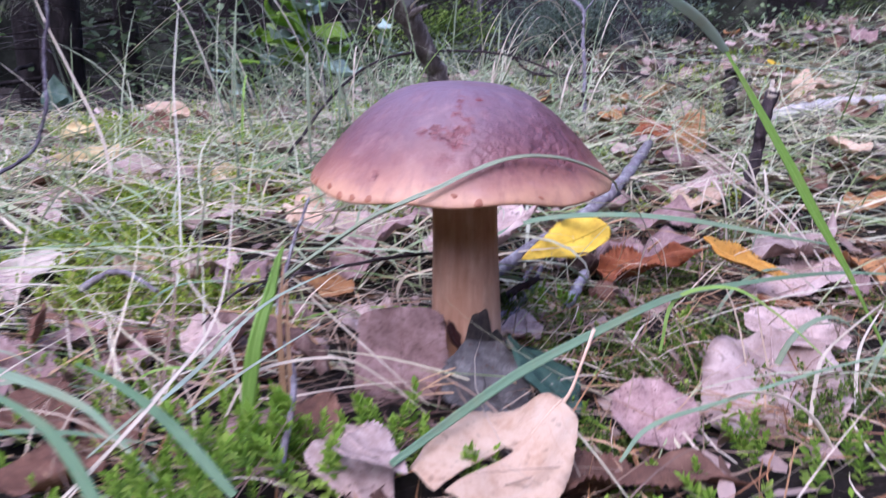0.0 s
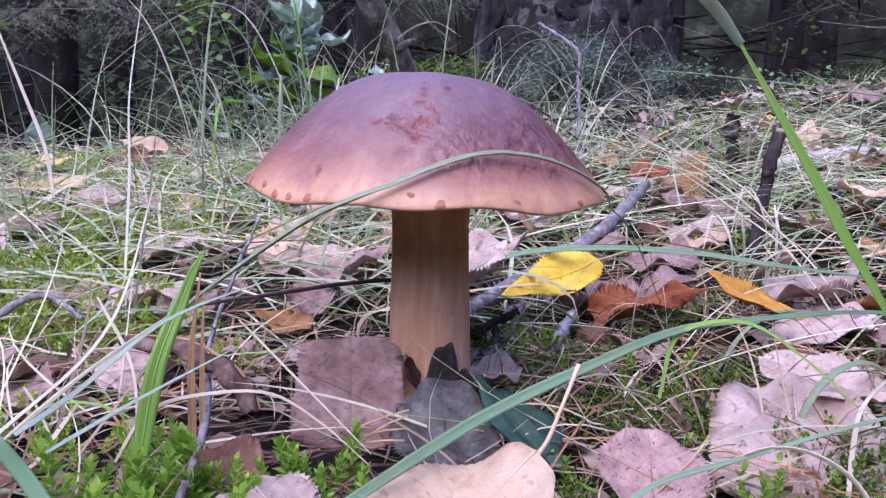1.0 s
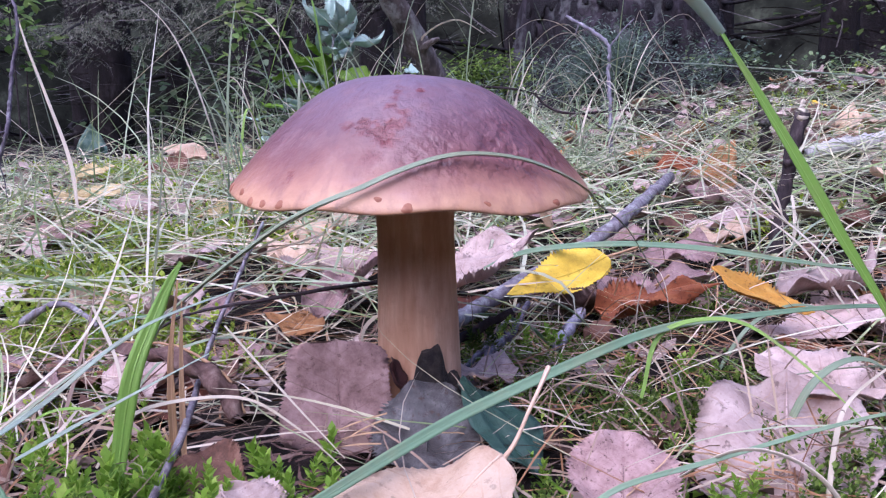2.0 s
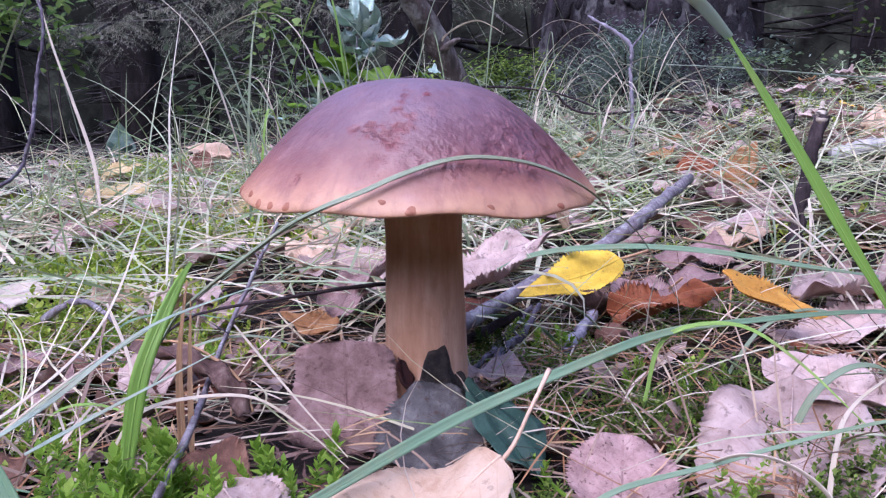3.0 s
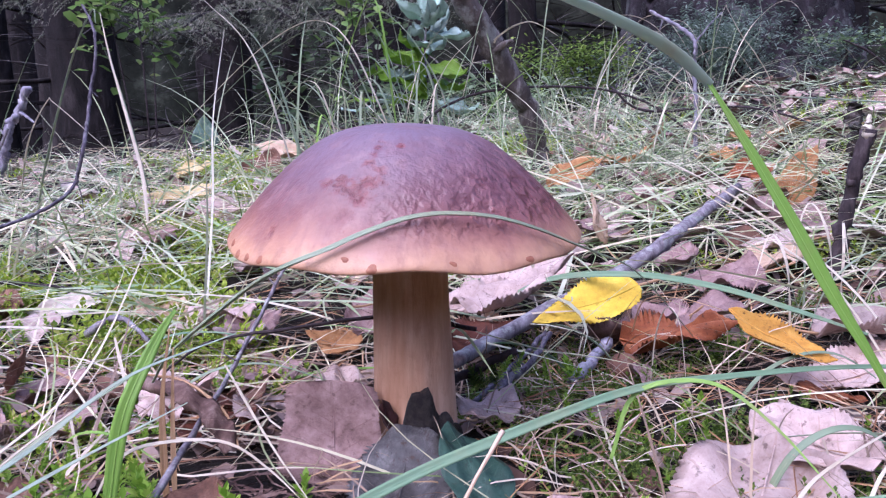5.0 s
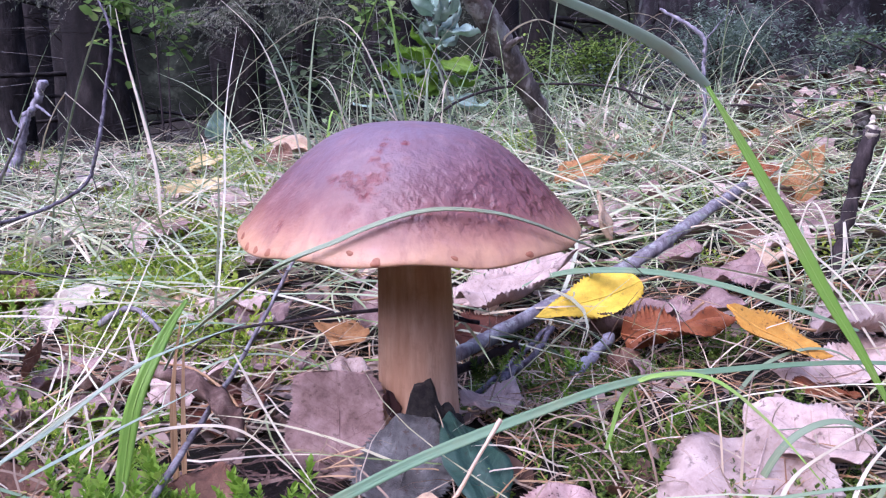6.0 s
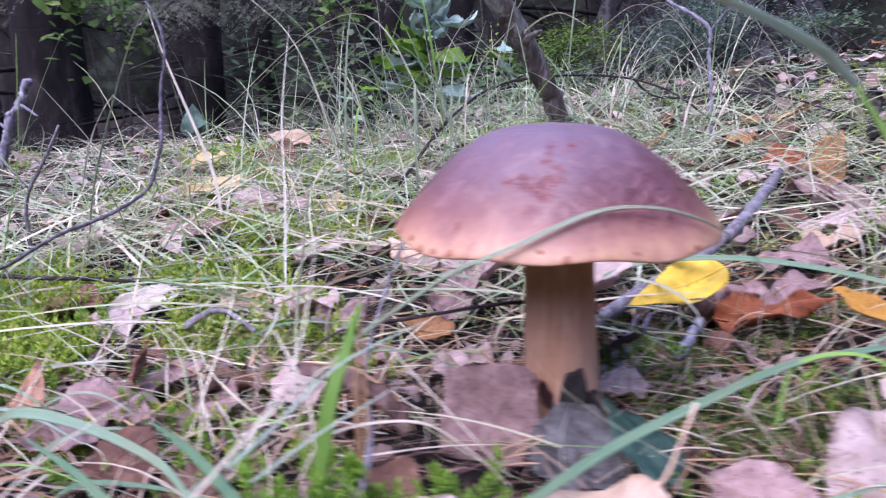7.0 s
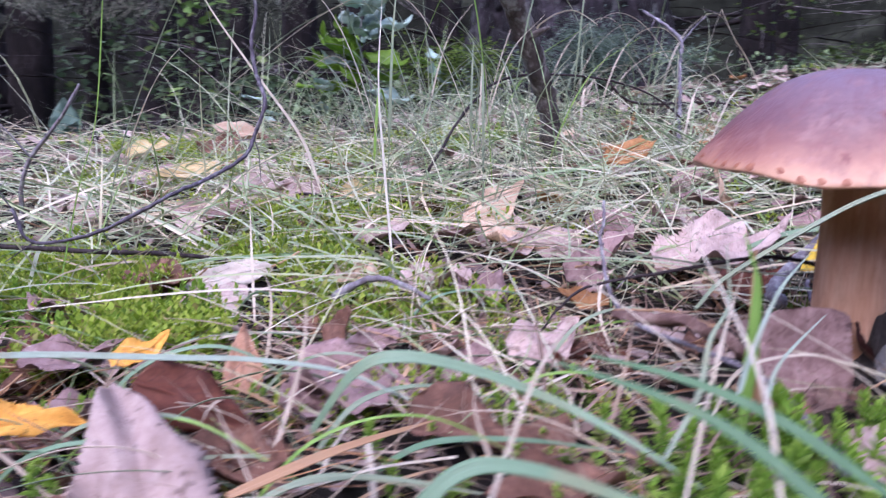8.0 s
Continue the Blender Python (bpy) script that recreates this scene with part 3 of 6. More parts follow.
def sward(name, xy, length, lean, bend, width, material, label, heading=None, seg=8, lift=0.0, gap=0.075, low=0.002, category="grass"):
    """Many thin blades in one mesh. lean: start angle from upright; bend: how far each bows over."""
    n = len(xy)
    head = rng.uniform(0, 2 * np.pi, n) if heading is None else heading
    s = np.linspace(0, 1, seg)
    ang = lean[:, None] + bend[:, None] * s[None, :]
    step = length[:, None] / (seg - 1)
    out = np.cumsum(np.sin(ang) * step, axis=1) - np.sin(ang[:, :1]) * step
    zz = np.cumsum(np.cos(ang) * step, axis=1) - np.cos(ang[:, :1]) * step
    drift = rng.normal(0, 0.25, n)[:, None] * s[None, :] ** 2
    hx, hy = np.cos(head[:, None] + drift), np.sin(head[:, None] + drift)
    px, py = xy[:, :1] + hx * out, xy[:, 1:] + hy * out
    floor = rise(px, py) + lumps(px, py)
    pz = np.maximum((rise(xy[:, 0], xy[:, 1]) + lift)[:, None] + zz, floor + low + rng.uniform(0, 0.006, n)[:, None])
    P = np.stack([px, py, pz], -1)
    keep = clear_of_path(P, gap)
    away = ((px - 0.0135) ** 2 + (py - 0.3365) ** 2 > np.where(pz > 0.062, 0.067, 0.019) ** 2).all(axis=1)
    P, head, width = P[keep & away], head[keep & away], width[keep & away]
    n = len(P)
    tw = rng.uniform(-0.9, 0.9, n)
    wx = np.stack([-np.sin(head) * np.cos(tw), np.cos(head) * np.cos(tw), np.sin(tw)], -1)
    prof = np.minimum(1, 0.6 + 2 * s) * np.clip((1 - s) ** 0.6 * 1.2, 0.06, 1)
    W = wx[:, None, :] * (0.5 * width[:, None] * prof[None, :])[:, :, None]
    V = np.stack([P - W, P + W], 2).reshape(-1, 3)
    base = (np.arange(n) * seg * 2)[:, None]
    i = np.arange(seg - 1)[None, :] * 2
    F = np.stack([base + i, base + i + 1, base + i + 3, base + i + 2], -1).reshape(-1, 4)
    ob = mesh_object(name, V, F, material)
    return tagged(ob, label, category, kind="stuff")


def shoots(name, base, height, leaf_len, material, label, per=14, spread=0.45, thing=None, category="moss", fat=0.29):
    """Leafy moss shoots: a stem's whorl of small pointed leaves, all in one mesh."""
    n = len(base)
    d = np.stack([rng.normal(0, spread, n), rng.normal(0, spread, n), np.ones(n)], -1)
    d /= np.linalg.norm(d, axis=1)[:, None]
    V, F = [], []
    k = np.arange(per)
    s = (k + 0.6) / per
    ang0 = rng.uniform(0, 6.3, n)
    a = ang0[:, None] + k[None, :] * 2.4
    P = base[:, None, :] + d[:, None, :] * (height[:, None] * s[None, :])[:, :, None]
    up = np.clip(0.25 + 0.9 * s ** 2, 0, 1.1)[None, :] + rng.uniform(-0.1, 0.25, (n, per))
    L = leaf_len[:, None] * (1.0 - 0.35 * s[None, :]) * rng.uniform(0.75, 1.2, (n, per))
    out = np.stack([np.cos(a) * np.cos(up), np.sin(a) * np.cos(up), np.sin(up)], -1)
    side = np.stack([-np.sin(a), np.cos(a), np.zeros_like(a)], -1)
    w = (L * fat)[:, :, None]
    p0 = P
    p1 = P + out * (L * 0.45)[:, :, None] + side * w + d[:, None, :] * (L * 0.06)[:, :, None]
    p2 = P + out * L[:, :, None] - np.array([0, 0, 1.0]) * (L * 0.12)[:, :, None]
    p3 = P + out * (L * 0.45)[:, :, None] - side * w + d[:, None, :] * (L * 0.06)[:, :, None]
    pm = P + out * (L * 0.5)[:, :, None]
    V = np.stack([p0, p1, p2, p3, pm], 2).reshape(-1, 3)
    b = np.arange(n * per)[:, None] * 5
    F = np.concatenate([b + np.array([[0, 1, 4]]), b + np.array([[1, 2, 4]]), b + np.array([[2, 3, 4]]), b + np.array([[3, 0, 4]])])
    ob = mesh_object(name, V, F, material)
    if thing is not None:
        ob.parent = thing
        return ob
    return tagged(ob, label, category, kind="stuff")


# ---- the forest floor ----
def build_ground():
    near = np.concatenate([-np.geomspace(60, 0.62, 22), np.arange(-0.6, 0.601, 0.0125), np.geomspace(0.62, 60, 22)])
    deep = np.concatenate([-np.geomspace(60, 0.12, 16), np.arange(-0.1, 1.3, 0.0125), np.geomspace(1.32, 60, 30)])
    X, Y = np.meshgrid(near, deep)
    Z = rise(X, Y) + lumps(X, Y) * (np.hypot(X, Y - 0.5) < 6)
    V = np.stack([X, Y, Z], -1).reshape(-1, 3)
    w, h = len(near), len(deep)
    i = np.arange(h - 1)[:, None] * w + np.arange(w - 1)[None, :]
    F = np.stack([i, i + 1, i + 1 + w, i + w], -1).reshape(-1, 4)
    ob = mesh_object("ground", V, F, LITTER)
    tagged(ob, "dark forest floor of humus and rotting litter", "ground", kind="structure")


build_ground()

# an added plain ring stands in for the wood and blocks low sky all round
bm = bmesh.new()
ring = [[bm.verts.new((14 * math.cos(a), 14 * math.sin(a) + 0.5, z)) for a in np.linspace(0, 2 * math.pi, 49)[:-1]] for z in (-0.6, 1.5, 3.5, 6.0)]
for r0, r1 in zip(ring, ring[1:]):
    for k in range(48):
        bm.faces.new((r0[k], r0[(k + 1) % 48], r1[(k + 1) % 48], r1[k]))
tagged(part("backdrop", bm, DEEP), "added plain ring standing in for the wood, shade in its colour", "backdrop", kind="structure")


# ---- the mushroom ----
CX, CY = 0.0135, 0.3365
PROFILE = [(0.0, 0.0387), (0.1, 0.0385), (0.2, 0.0379), (0.3, 0.0369), (0.42, 0.0344), (0.54, 0.0301), (0.67, 0.0232), (0.78, 0.0164), (0.87, 0.0100), (0.94, 0.0050), (0.985, 0.0014), (1.0, -0.0004), (0.994, -0.0012), (0.965, -0.0016), (0.90, -0.0008)]
CAP_R = 0.0614


def cap_wobble(a, r):
    return 1 + (0.010 * math.sin(2 * a + 0.6) + 0.008 * math.sin(3 * a + 1.9) + 0.005 * math.sin(7 * a)) * r


def lathe(rows, n=96, wobble=None):
    bm = bmesh.new()
    loops = []
    for r, z in rows:
        if r < 1e-6:
            loops.append([bm.verts.new((0, 0, z))])
            continue
        loops.append([])
        for k in range(n):
            a = 2 * math.pi * k / n
            w = wobble(a, r, z) if wobble else (1.0, 0.0)
            loops[-1].append(bm.verts.new((r * w[0] * math.cos(a), r * w[0] * math.sin(a), z + w[1])))
    for p, q in zip(loops, loops[1:]):
        for k in range(n):
            k2 = (k + 1) % n
            if len(p) == 1 and len(q) == 1:
                continue
            if len(p) == 1:
                bm.faces.new((p[0], q[k], q[k2]))
            elif len(q) == 1:
                bm.faces.new((p[k], q[0], p[k2]))
            else:
                bm.faces.new((p[k], q[k], q[k2], p[k2]))
    return bm


def build_mushroom():
    thing = holder("mushroom", (CX, CY, ground_at(CX, CY)), "brown-capped bolete with thick tan stem growing in forest litter", "mushroom")
    g = thing.location.z
    rim = 0.0728 - g

    def cap_w(a, r, z):
        k = r / CAP_R
        return cap_wobble(a, k), 0.0008 * math.sin(4 * a + 1) * k + 0.0007 * math.sin(9 * a) * k * k + 0.0012 * math.cos(a - 3.6) * k - 0.0024 * max(0.0, -math.sin(a)) * k ** 4

    dense = []
    for (r0, z0), (r1, z1) in zip(PROFILE, PROFILE[1:]):
        for s in np.linspace(0, 1, 4)[:-1]:
            dense.append((r0 + (r1 - r0) * s, z0 + (z1 - z0) * s))
    dense.append(PROFILE[-1])
    arr = np.array(dense)
    for _ in range(3):
        arr[1:-1] = 0.25 * arr[:-2] + 0.5 * arr[1:-1] + 0.25 * arr[2:]
    cap = part("cap", lathe([(r * CAP_R, z) for r, z in arr], 128, cap_w), CAP, thing, "domed cap, brown with violet sky sheen coloured in above, tan at the rim")
    cap.location = (0, 0, rim)
    cap.rotation_euler = (radians(0.6), radians(1.0), 0)
    pores = part("pore_layer", lathe([(0.0590, -0.0006), (0.0575, -0.0014), (0.045, -0.0034), (0.030, -0.0036), (0.012, -0.0020)], 96, cap_w), PORES, thing, "ochre spongy pore layer under the cap")
    pores.location = (0, 0, rim)
    pores.rotation_euler = cap.rotation_euler

    def stem_w(a, r, z):
        return 1 + 0.035 * math.sin(2 * a + 25 * z) + 0.02 * math.sin(5 * a + 40 * z) + 0.01 * math.sin(11 * a), 0.0

    top = rim - 0.001
    rows = [(0.0146, -0.006), (0.0150, 0.004), (0.0147, 0.014), (0.0142, 0.026), (0.0137, 0.040), (0.0132, 0.055), (0.0130, 0.068), (0.0138, top)]
    zs = np.linspace(-0.006, top, 34)
    rs = np.interp(zs, [z for _, z in rows], [r for r, _ in rows])
    stem = part("stem", lathe(list(zip(rs, zs)), 64, stem_w), STEM, thing, "tan fibrous stem, streaked lengthwise")
    stem.location = (0.0018, -0.002, 0)
    # soil clinging round the foot
    bm = lathe([(0.022, -0.004), (0.019, 0.004), (0.0168, 0.009), (0.0161, 0.012), (0.0154, 0.0135), (0.0142, 0.0142)], 60, lambda a, r, z: (1 + 0.05 * math.sin(5 * a + 2) + 0.04 * math.sin(11 * a), (0.0025 * math.sin(3 * a + 4.4) + 0.0008 * math.sin(13 * a + 1) + 0.0135 * math.exp(-((math.remainder(a + 1.16, 2 * math.pi)) / 0.42) ** 4) + 0.0045 * math.exp(-((math.remainder(a + 0.42, 2 * math.pi)) / 0.30) ** 2)) * max(0, min(1, (0.022 - r) / 0.006))))
    part("soil_crust", bm, SOIL, thing, "black damp soil stuck to the foot").location = (0.0018, -0.002, 0)
    # blemishes along the rim, small flat scars that follow the skin
    spots = [(-83, 0.0004, 0.0024), (-91, 0.0030, 0.0015), (-35, 0.0008, 0.0020), (-128, 0.0010, 0.0020), (-121, 0.0008, 0.0022), (-141, 0.0020, 0.0020), (177, 0.0020, 0.0022), (-165, 0.0012, 0.0022), (-158, 0.0010, 0.0018), (-152, 0.0010, 0.0026), (-134, 0.0008, 0.0022), (-171, 0.0016, 0.0018), (-60, 0.0016, 0.0014), (160, 0.0020, 0.0024)]
    seg = np.concatenate([[0], np.cumsum(np.hypot(np.diff(arr[:, 0] * CAP_R), np.diff(arr[:, 1])))])

    def skin(a, l):
        r, z = float(np.interp(l, seg, arr[:, 0])) * CAP_R, float(np.interp(l, seg, arr[:, 1]))
        w, dz = cap_w(a, r, z)
        return Vector((r * w * math.cos(a), r * w * math.sin(a), z + dz))

    upper = arr[:, 1] > -0.0005
    for deg, z, size in spots:
        a0 = radians(deg)
        l0 = float(np.interp(-z, -arr[upper, 1], seg[upper]))
        r0 = float(np.interp(l0, seg, arr[:, 0])) * CAP_R
        mid = skin(a0, l0)
        nrm = (skin(a0 + 0.02, l0) - mid).cross(skin(a0, l0 + 0.0008) - mid).normalized()
        nrm = nrm if nrm.dot(mid) > 0 else -nrm
        bm = bmesh.new()
        rings = [[bm.verts.new(mid + nrm * 0.00022)]]
        for q in (0.35, 0.65, 0.85, 1.0):
            rings.append([])
            for k in range(18):
                ph = 2 * math.pi * k / 18
                wob = 1 + 0.16 * math.sin(2 * ph + deg) + 0.10 * math.sin(3 * ph + 2 * deg)
                p = skin(a0 + q * wob * size * 0.9 * math.cos(ph) / r0, l0 - q * wob * size * 0.62 * math.sin(ph))
                rings[-1].append(bm.verts.new(p + nrm * (0.00022 - 0.00034 * q ** 3)))
        for k in range(18):
            bm.faces.new((rings[0][0], rings[1][k], rings[1][(k + 1) % 18]))
            for p, q in zip(rings[1:], rings[2:]):
                bm.faces.new((p[k], q[k], q[(k + 1) % 18], p[(k + 1) % 18]))
        bmesh.ops.recalc_face_normals(bm, faces=bm.faces)
        part("blemish", bm, BLEMISH, cap, "dark brown scar")
    return thing


build_mushroom()

# ---- single grass blades, stalks and straws ----
blade([(-0.063, 0.29, 0.028), (-0.053, 0.288, 0.04), (-0.021, 0.28, 0.063), (-0.004, 0.274, 0.072), (0.0078, 0.2768, 0.0765), (0.0171, 0.2801, 0.0806), (0.0294, 0.2857, 0.0845), (0.0403, 0.2912, 0.0853), (0.0533, 0.2993, 0.0831), (0.0652, 0.3085, 0.0781), (0.074, 0.321, 0.072), (0.08, 0.344, 0.065), (0.095, 0.376, 0.051), (0.12, 0.426, 0.011)],
      0.0019, DULL, "dull green grass blade bent over the mushroom cap", n=60, fold=0.8, face=-0.6)
blade([(-0.0605, 0.254, -0.016), (-0.0582, 0.2575, 0.006), (-0.0552, 0.262, 0.027), (-0.0515, 0.2705, 0.042), (-0.0507, 0.279, 0.0495), (-0.0497, 0.286, 0.0545)], 0.0054, GREEN, "bright green upright grass blade", n=30, face=-0.85, foot=0.3)
blade([(-0.006, 0.222, 0.002), (0.021, 0.250, 0.011), (0.039, 0.265, 0.017), (0.065, 0.280, 0.025), (0.092, 0.298, 0.031), (0.118, 0.312, 0.032), (0.173, 0.335, 0.031), (0.24, 0.36, 0.02)], 0.0033, TEAL, "long broad blue-green grass blade arching over leaves", n=40, face=-0.85, fold=0.3)
blade([(0.088, 0.292, 0.012), (0.095, 0.300, 0.030), (0.116, 0.303, 0.0335), (0.133, 0.298, 0.024), (0.150, 0.286, 0.008)], 0.0015, GREEN, "thin yellowish green grass blade curling down", face=-0.8)
blade([(0.024, 0.478, 0.015), (0.054, 0.465, 0.030), (0.094, 0.440, 0.0375), (0.125, 0.400, 0.0415), (0.147, 0.360, 0.043), (0.162, 0.318, 0.046)], 0.0038, TEAL, "blue-green grass blade lying over yellow leaves", n=34, face=-0.7)
leaning = blade([(0.186, 0.311, -0.006), (0.176, 0.312, 0.014), (0.164, 0.314, 0.037), (0.152, 0.316, 0.057), (0.140, 0.319, 0.079), (0.125, 0.322, 0.105), (0.1150, 0.323, 0.1215)], 0.0062, GREEN, "tall fresh green grass blade kinked over near its top", n=44, face=1.0, fold=0.3, foot=-0.30)
v, f, uv = ribbon([tuple(Vector(p) - Vector((0.186, 0.311, -0.006))) for p in ((0.1155, 0.323, 0.1208), (0.105, 0.315, 0.1300), (0.094, 0.306, 0.1365), (0.077, 0.292, 0.1440), (0.058, 0.276, 0.150), (0.036, 0.258, 0.152))], 0.0040, 30, 0.3, 0.0, True, -0.7)
mesh_object("bent_over_tip", v, f, SILVER, leaning, "pale blue-green underside of the bent tip", uvs=uv)
blade([(0.092, 0.405, 0.020), (0.097, 0.402, 0.0345), (0.110, 0.396, 0.0375), (0.127, 0.386, 0.0355)], 0.0010, TAN, "thin tan bent leaf stalk over a rusty leaf", n=20)
blade([(0.100, 0.40, 0.0), (0.102, 0.398, 0.022), (0.106, 0.394, 0.034), (0.111, 0.39, 0.028), (0.114, 0.388, 0.004)], 0.0007, PALE, "thin bleached straw bowed over needles", n=22)
blade([(0.205, 0.408, 0.004), (0.181, 0.415, 0.037), (0.151, 0.420, 0.063), (0.128, 0.425, 0.079), (0.100, 0.430, 0.094)], 0.0014, PALE, "bleached dry grass stalk with frayed head", face=0.5)
for k in range(12):
    x0, y0, dx, h = 0.19 + rnd.uniform(-0.03, 0.035), 0.455 + rnd.uniform(-0.02, 0.03), rnd.uniform(-0.05, 0.05), rnd.uniform(0.03, 0.06)
    blade([(x0, y0, ground_at(x0, y0) - 0.003), (x0 + 0.3 * dx, y0, ground_at(x0, y0) + 0.7 * h), (x0 + dx, y0 + 0.01, ground_at(x0, y0) + h), (x0 + 1.8 * dx, y0, ground_at(x0, y0) + 0.6 * h)], rnd.uniform(0.001, 0.0018), rnd.choice((PALE, DULL, PALE)), "dry grass blade round a twig stub", n=20)
for dx, dz in ((0.004, -0.004), (-0.003, 0.004), (0.006, 0.003)):
    blade([(0.168, 0.417, 0.049), (0.148 + dx, 0.421, 0.064 + dz), (0.124 + dx, 0.426, 0.079 + dz), (0.106 + 2 * dx, 0.429, 0.088 + dz)], 0.0009, PALE, "frayed strand of bleached dry grass", face=0.7)
blade([(0.195, 0.405, 0.006), (0.172, 0.413, 0.040), (0.146, 0.418, 0.060), (0.120, 0.424, 0.078)], 0.0010, PALE, "bleached dry grass stalk with frayed head", face=0.9)
blade([(0.064, 0.236, -0.004), (0.074, 0.240, 0.006), (0.099, 0.250, 0.010), (0.146, 0.262, 0.019), (0.2, 0.275, 0.022)], 0.0015, TEAL, "thin blue-green grass blade across pale leaves", n=30, face=-0.8)
blade([(0.128, 0.252, -0.010), (0.133, 0.262, 0.010), (0.139, 0.270, 0.019), (0.156, 0.285, 0.025), (0.18, 0.31, 0.028)], 0.0014, PALE, "pale dry grass stalk bent sideways")
blade([(0.148, 0.262, -0.006), (0.160, 0.29, 0.012), (0.185, 0.325, 0.02)], 0.0013, PALE, "pale dry grass stalk leaning")
blade([(-0.087, 0.168, 0.010), (-0.072, 0.215, 0.025), (-0.066, 0.260, 0.040), (-0.073, 0.310, 0.073)], 0.0013, PALE, "bleached straw leaning up over litter", n=30)
blade([(-0.095, 0.218, 0.006), (-0.081, 0.235, 0.017), (-0.071, 0.255, 0.027), (-0.060, 0.270, 0.035), (-0.046, 0.310, 0.047)], 0.0017, DULL, "pale greyish green grass blade", n=30)
blade([(-0.066, 0.172, 0.006), (-0.0857, 0.19, 0.0215), (-0.102, 0.2, 0.0285), (-0.125, 0.21, 0.034)], 0.0036, DEEPGREEN, "broad deep green grass blade close to ground", face=0.6)
blade([(-0.0464, 0.2, 0.004), (-0.068, 0.215, 0.0175), (-0.0884, 0.23, 0.0235), (-0.1091, 0.245, 0.0253)], 0.0036, DEEPGREEN, "broad deep green grass blade close to ground", face=0.6)
blade([(-0.067, 0.260, 0.000), (-0.060, 0.264, 0.012), (-0.049, 0.268, 0.0165), (-0.028, 0.272, 0.017), (-0.013, 0.272, 0.009), (0.002, 0.270, -0.003)], 0.0012, PALE, "thin bleached straw bowed over moss", n=30, face=-0.8)
blade([(-0.045, 0.306, 0.030), (-0.017, 0.280, 0.015), (0.003, 0.266, 0.002)], 0.0009, PALE, "thin tan straw against a dead leaf")
blade([(-0.049, 0.271, -0.004), (-0.050, 0.275, 0.025), (-0.0485, 0.280, 0.050)], 0.0024, TAN, "split reddish brown dry stalk", fold=0.6)
blade([(-0.0465, 0.272, -0.004), (-0.0475, 0.276, 0.020), (-0.0475, 0.2795, 0.044)], 0.0018, TAN, "split reddish brown dry stalk", fold=0.6)
blade([(-0.335, 0.310, 0.004), (-0.290, 0.300, 0.009), (-0.241, 0.290, 0.0110), (-0.211, 0.285, 0.0118), (-0.182, 0.282, 0.0085), (-0.160, 0.279, 0.000)], 0.0024, SILVER, "broad blue-green grass blade across litter", n=30, face=-0.8)
blade([(-0.190, 0.262, -0.004), (-0.176, 0.258, 0.0165), (-0.162, 0.256, 0.0215), (-0.139, 0.2565, 0.0165), (-0.114, 0.254, 0.0070), (-0.097, 0.2425, 0.0005), (-0.080, 0.230, -0.008)], 0.0042, TEAL, "broad arching blue-green grass blade", n=36, face=-0.8)
blade([(-0.166, 0.176, 0.004), (-0.151, 0.182, 0.0185), (-0.135, 0.182, 0.0195), (-0.108, 0.178, 0.012), (-0.09, 0.176, 0.008)], 0.0038, TEAL, "broad arching blue-green grass blade", n=30, face=-0.8)
blade([(-0.144, 0.188, 0.006), (-0.128, 0.225, 0.025), (-0.114, 0.252, 0.033)], 0.0012, PALE, "bleached straw leaning over litter")
blade([(-0.097, 0.318, 0.034), (-0.074, 0.290, 0.018), (-0.059, 0.256, 0.000)], 0.0012, PALE, "bleached straw leaning over litter")
blade([(-0.095, 0.203, 0.000), (-0.072, 0.245, 0.026), (-0.051, 0.283, 0.042)], 0.0012, PALE, "pale grass stalk leaning up")
blade([(-0.203, 0.205, 0.003), (-0.179, 0.227, 0.005), (-0.153, 0.258, 0.001)], 0.0030, TAN, "flat tan strip of dead grass on litter", face=-0.5)
blade([(-0.352, 0.468, -0.01), (-0.340, 0.475, 0.05), (-0.330, 0.480, 0.091), (-0.324, 0.486, 0.17)], 0.0028, GREEN, "tall upright green grass stem", n=30)
blade([(-0.212, 1.050, 0.018), (-0.228, 1.050, 0.08), (-0.238, 1.050, 0.14), (-0.246, 1.050, 0.27)], 0.0026, BLEACH, "tall bleached grass stem", n=24)
blade([(-0.215, 0.520, 0.050), (-0.228, 0.538, 0.078), (-0.259, 0.572, 0.115), (-0.296, 0.611, 0.160), (-0.322, 0.640, 0.198)], 0.0024, PALE, "stiff white grass stem leaning", n=30)
blade([(-0.272, 0.622, 0.01), (-0.282, 0.620, 0.075), (-0.297, 0.620, 0.142), (-0.303, 0.610, 0.175)], 0.0011, DULL, "thin dull grass stem leaning", n=24)
blade([(-0.345, 0.560, 0.060), (-0.326, 0.550, 0.097), (-0.315, 0.550, 0.117), (-0.304, 0.550, 0.130), (-0.302, 0.550, 0.129), (-0.286, 0.550, 0.116), (-0.250, 0.550, 0.085)], 0.0013, PALE, "white grass stem broken over", n=40)
blade([(-0.372, 0.600, 0.01), (-0.358, 0.600, 0.069), (-0.323, 0.600, 0.155), (-0.300, 0.600, 0.194), (-0.296, 0.598, 0.185)], 0.0026, DULL, "tall green grass stem bent at the top", n=30)
blade([(-0.168, 0.500, -0.018), (-0.176, 0.535, 0.06), (-0.180, 0.550, 0.112), (-0.178, 0.570, 0.172)], 0.0015, BLEACH, "tall bleached grass stem", n=26)

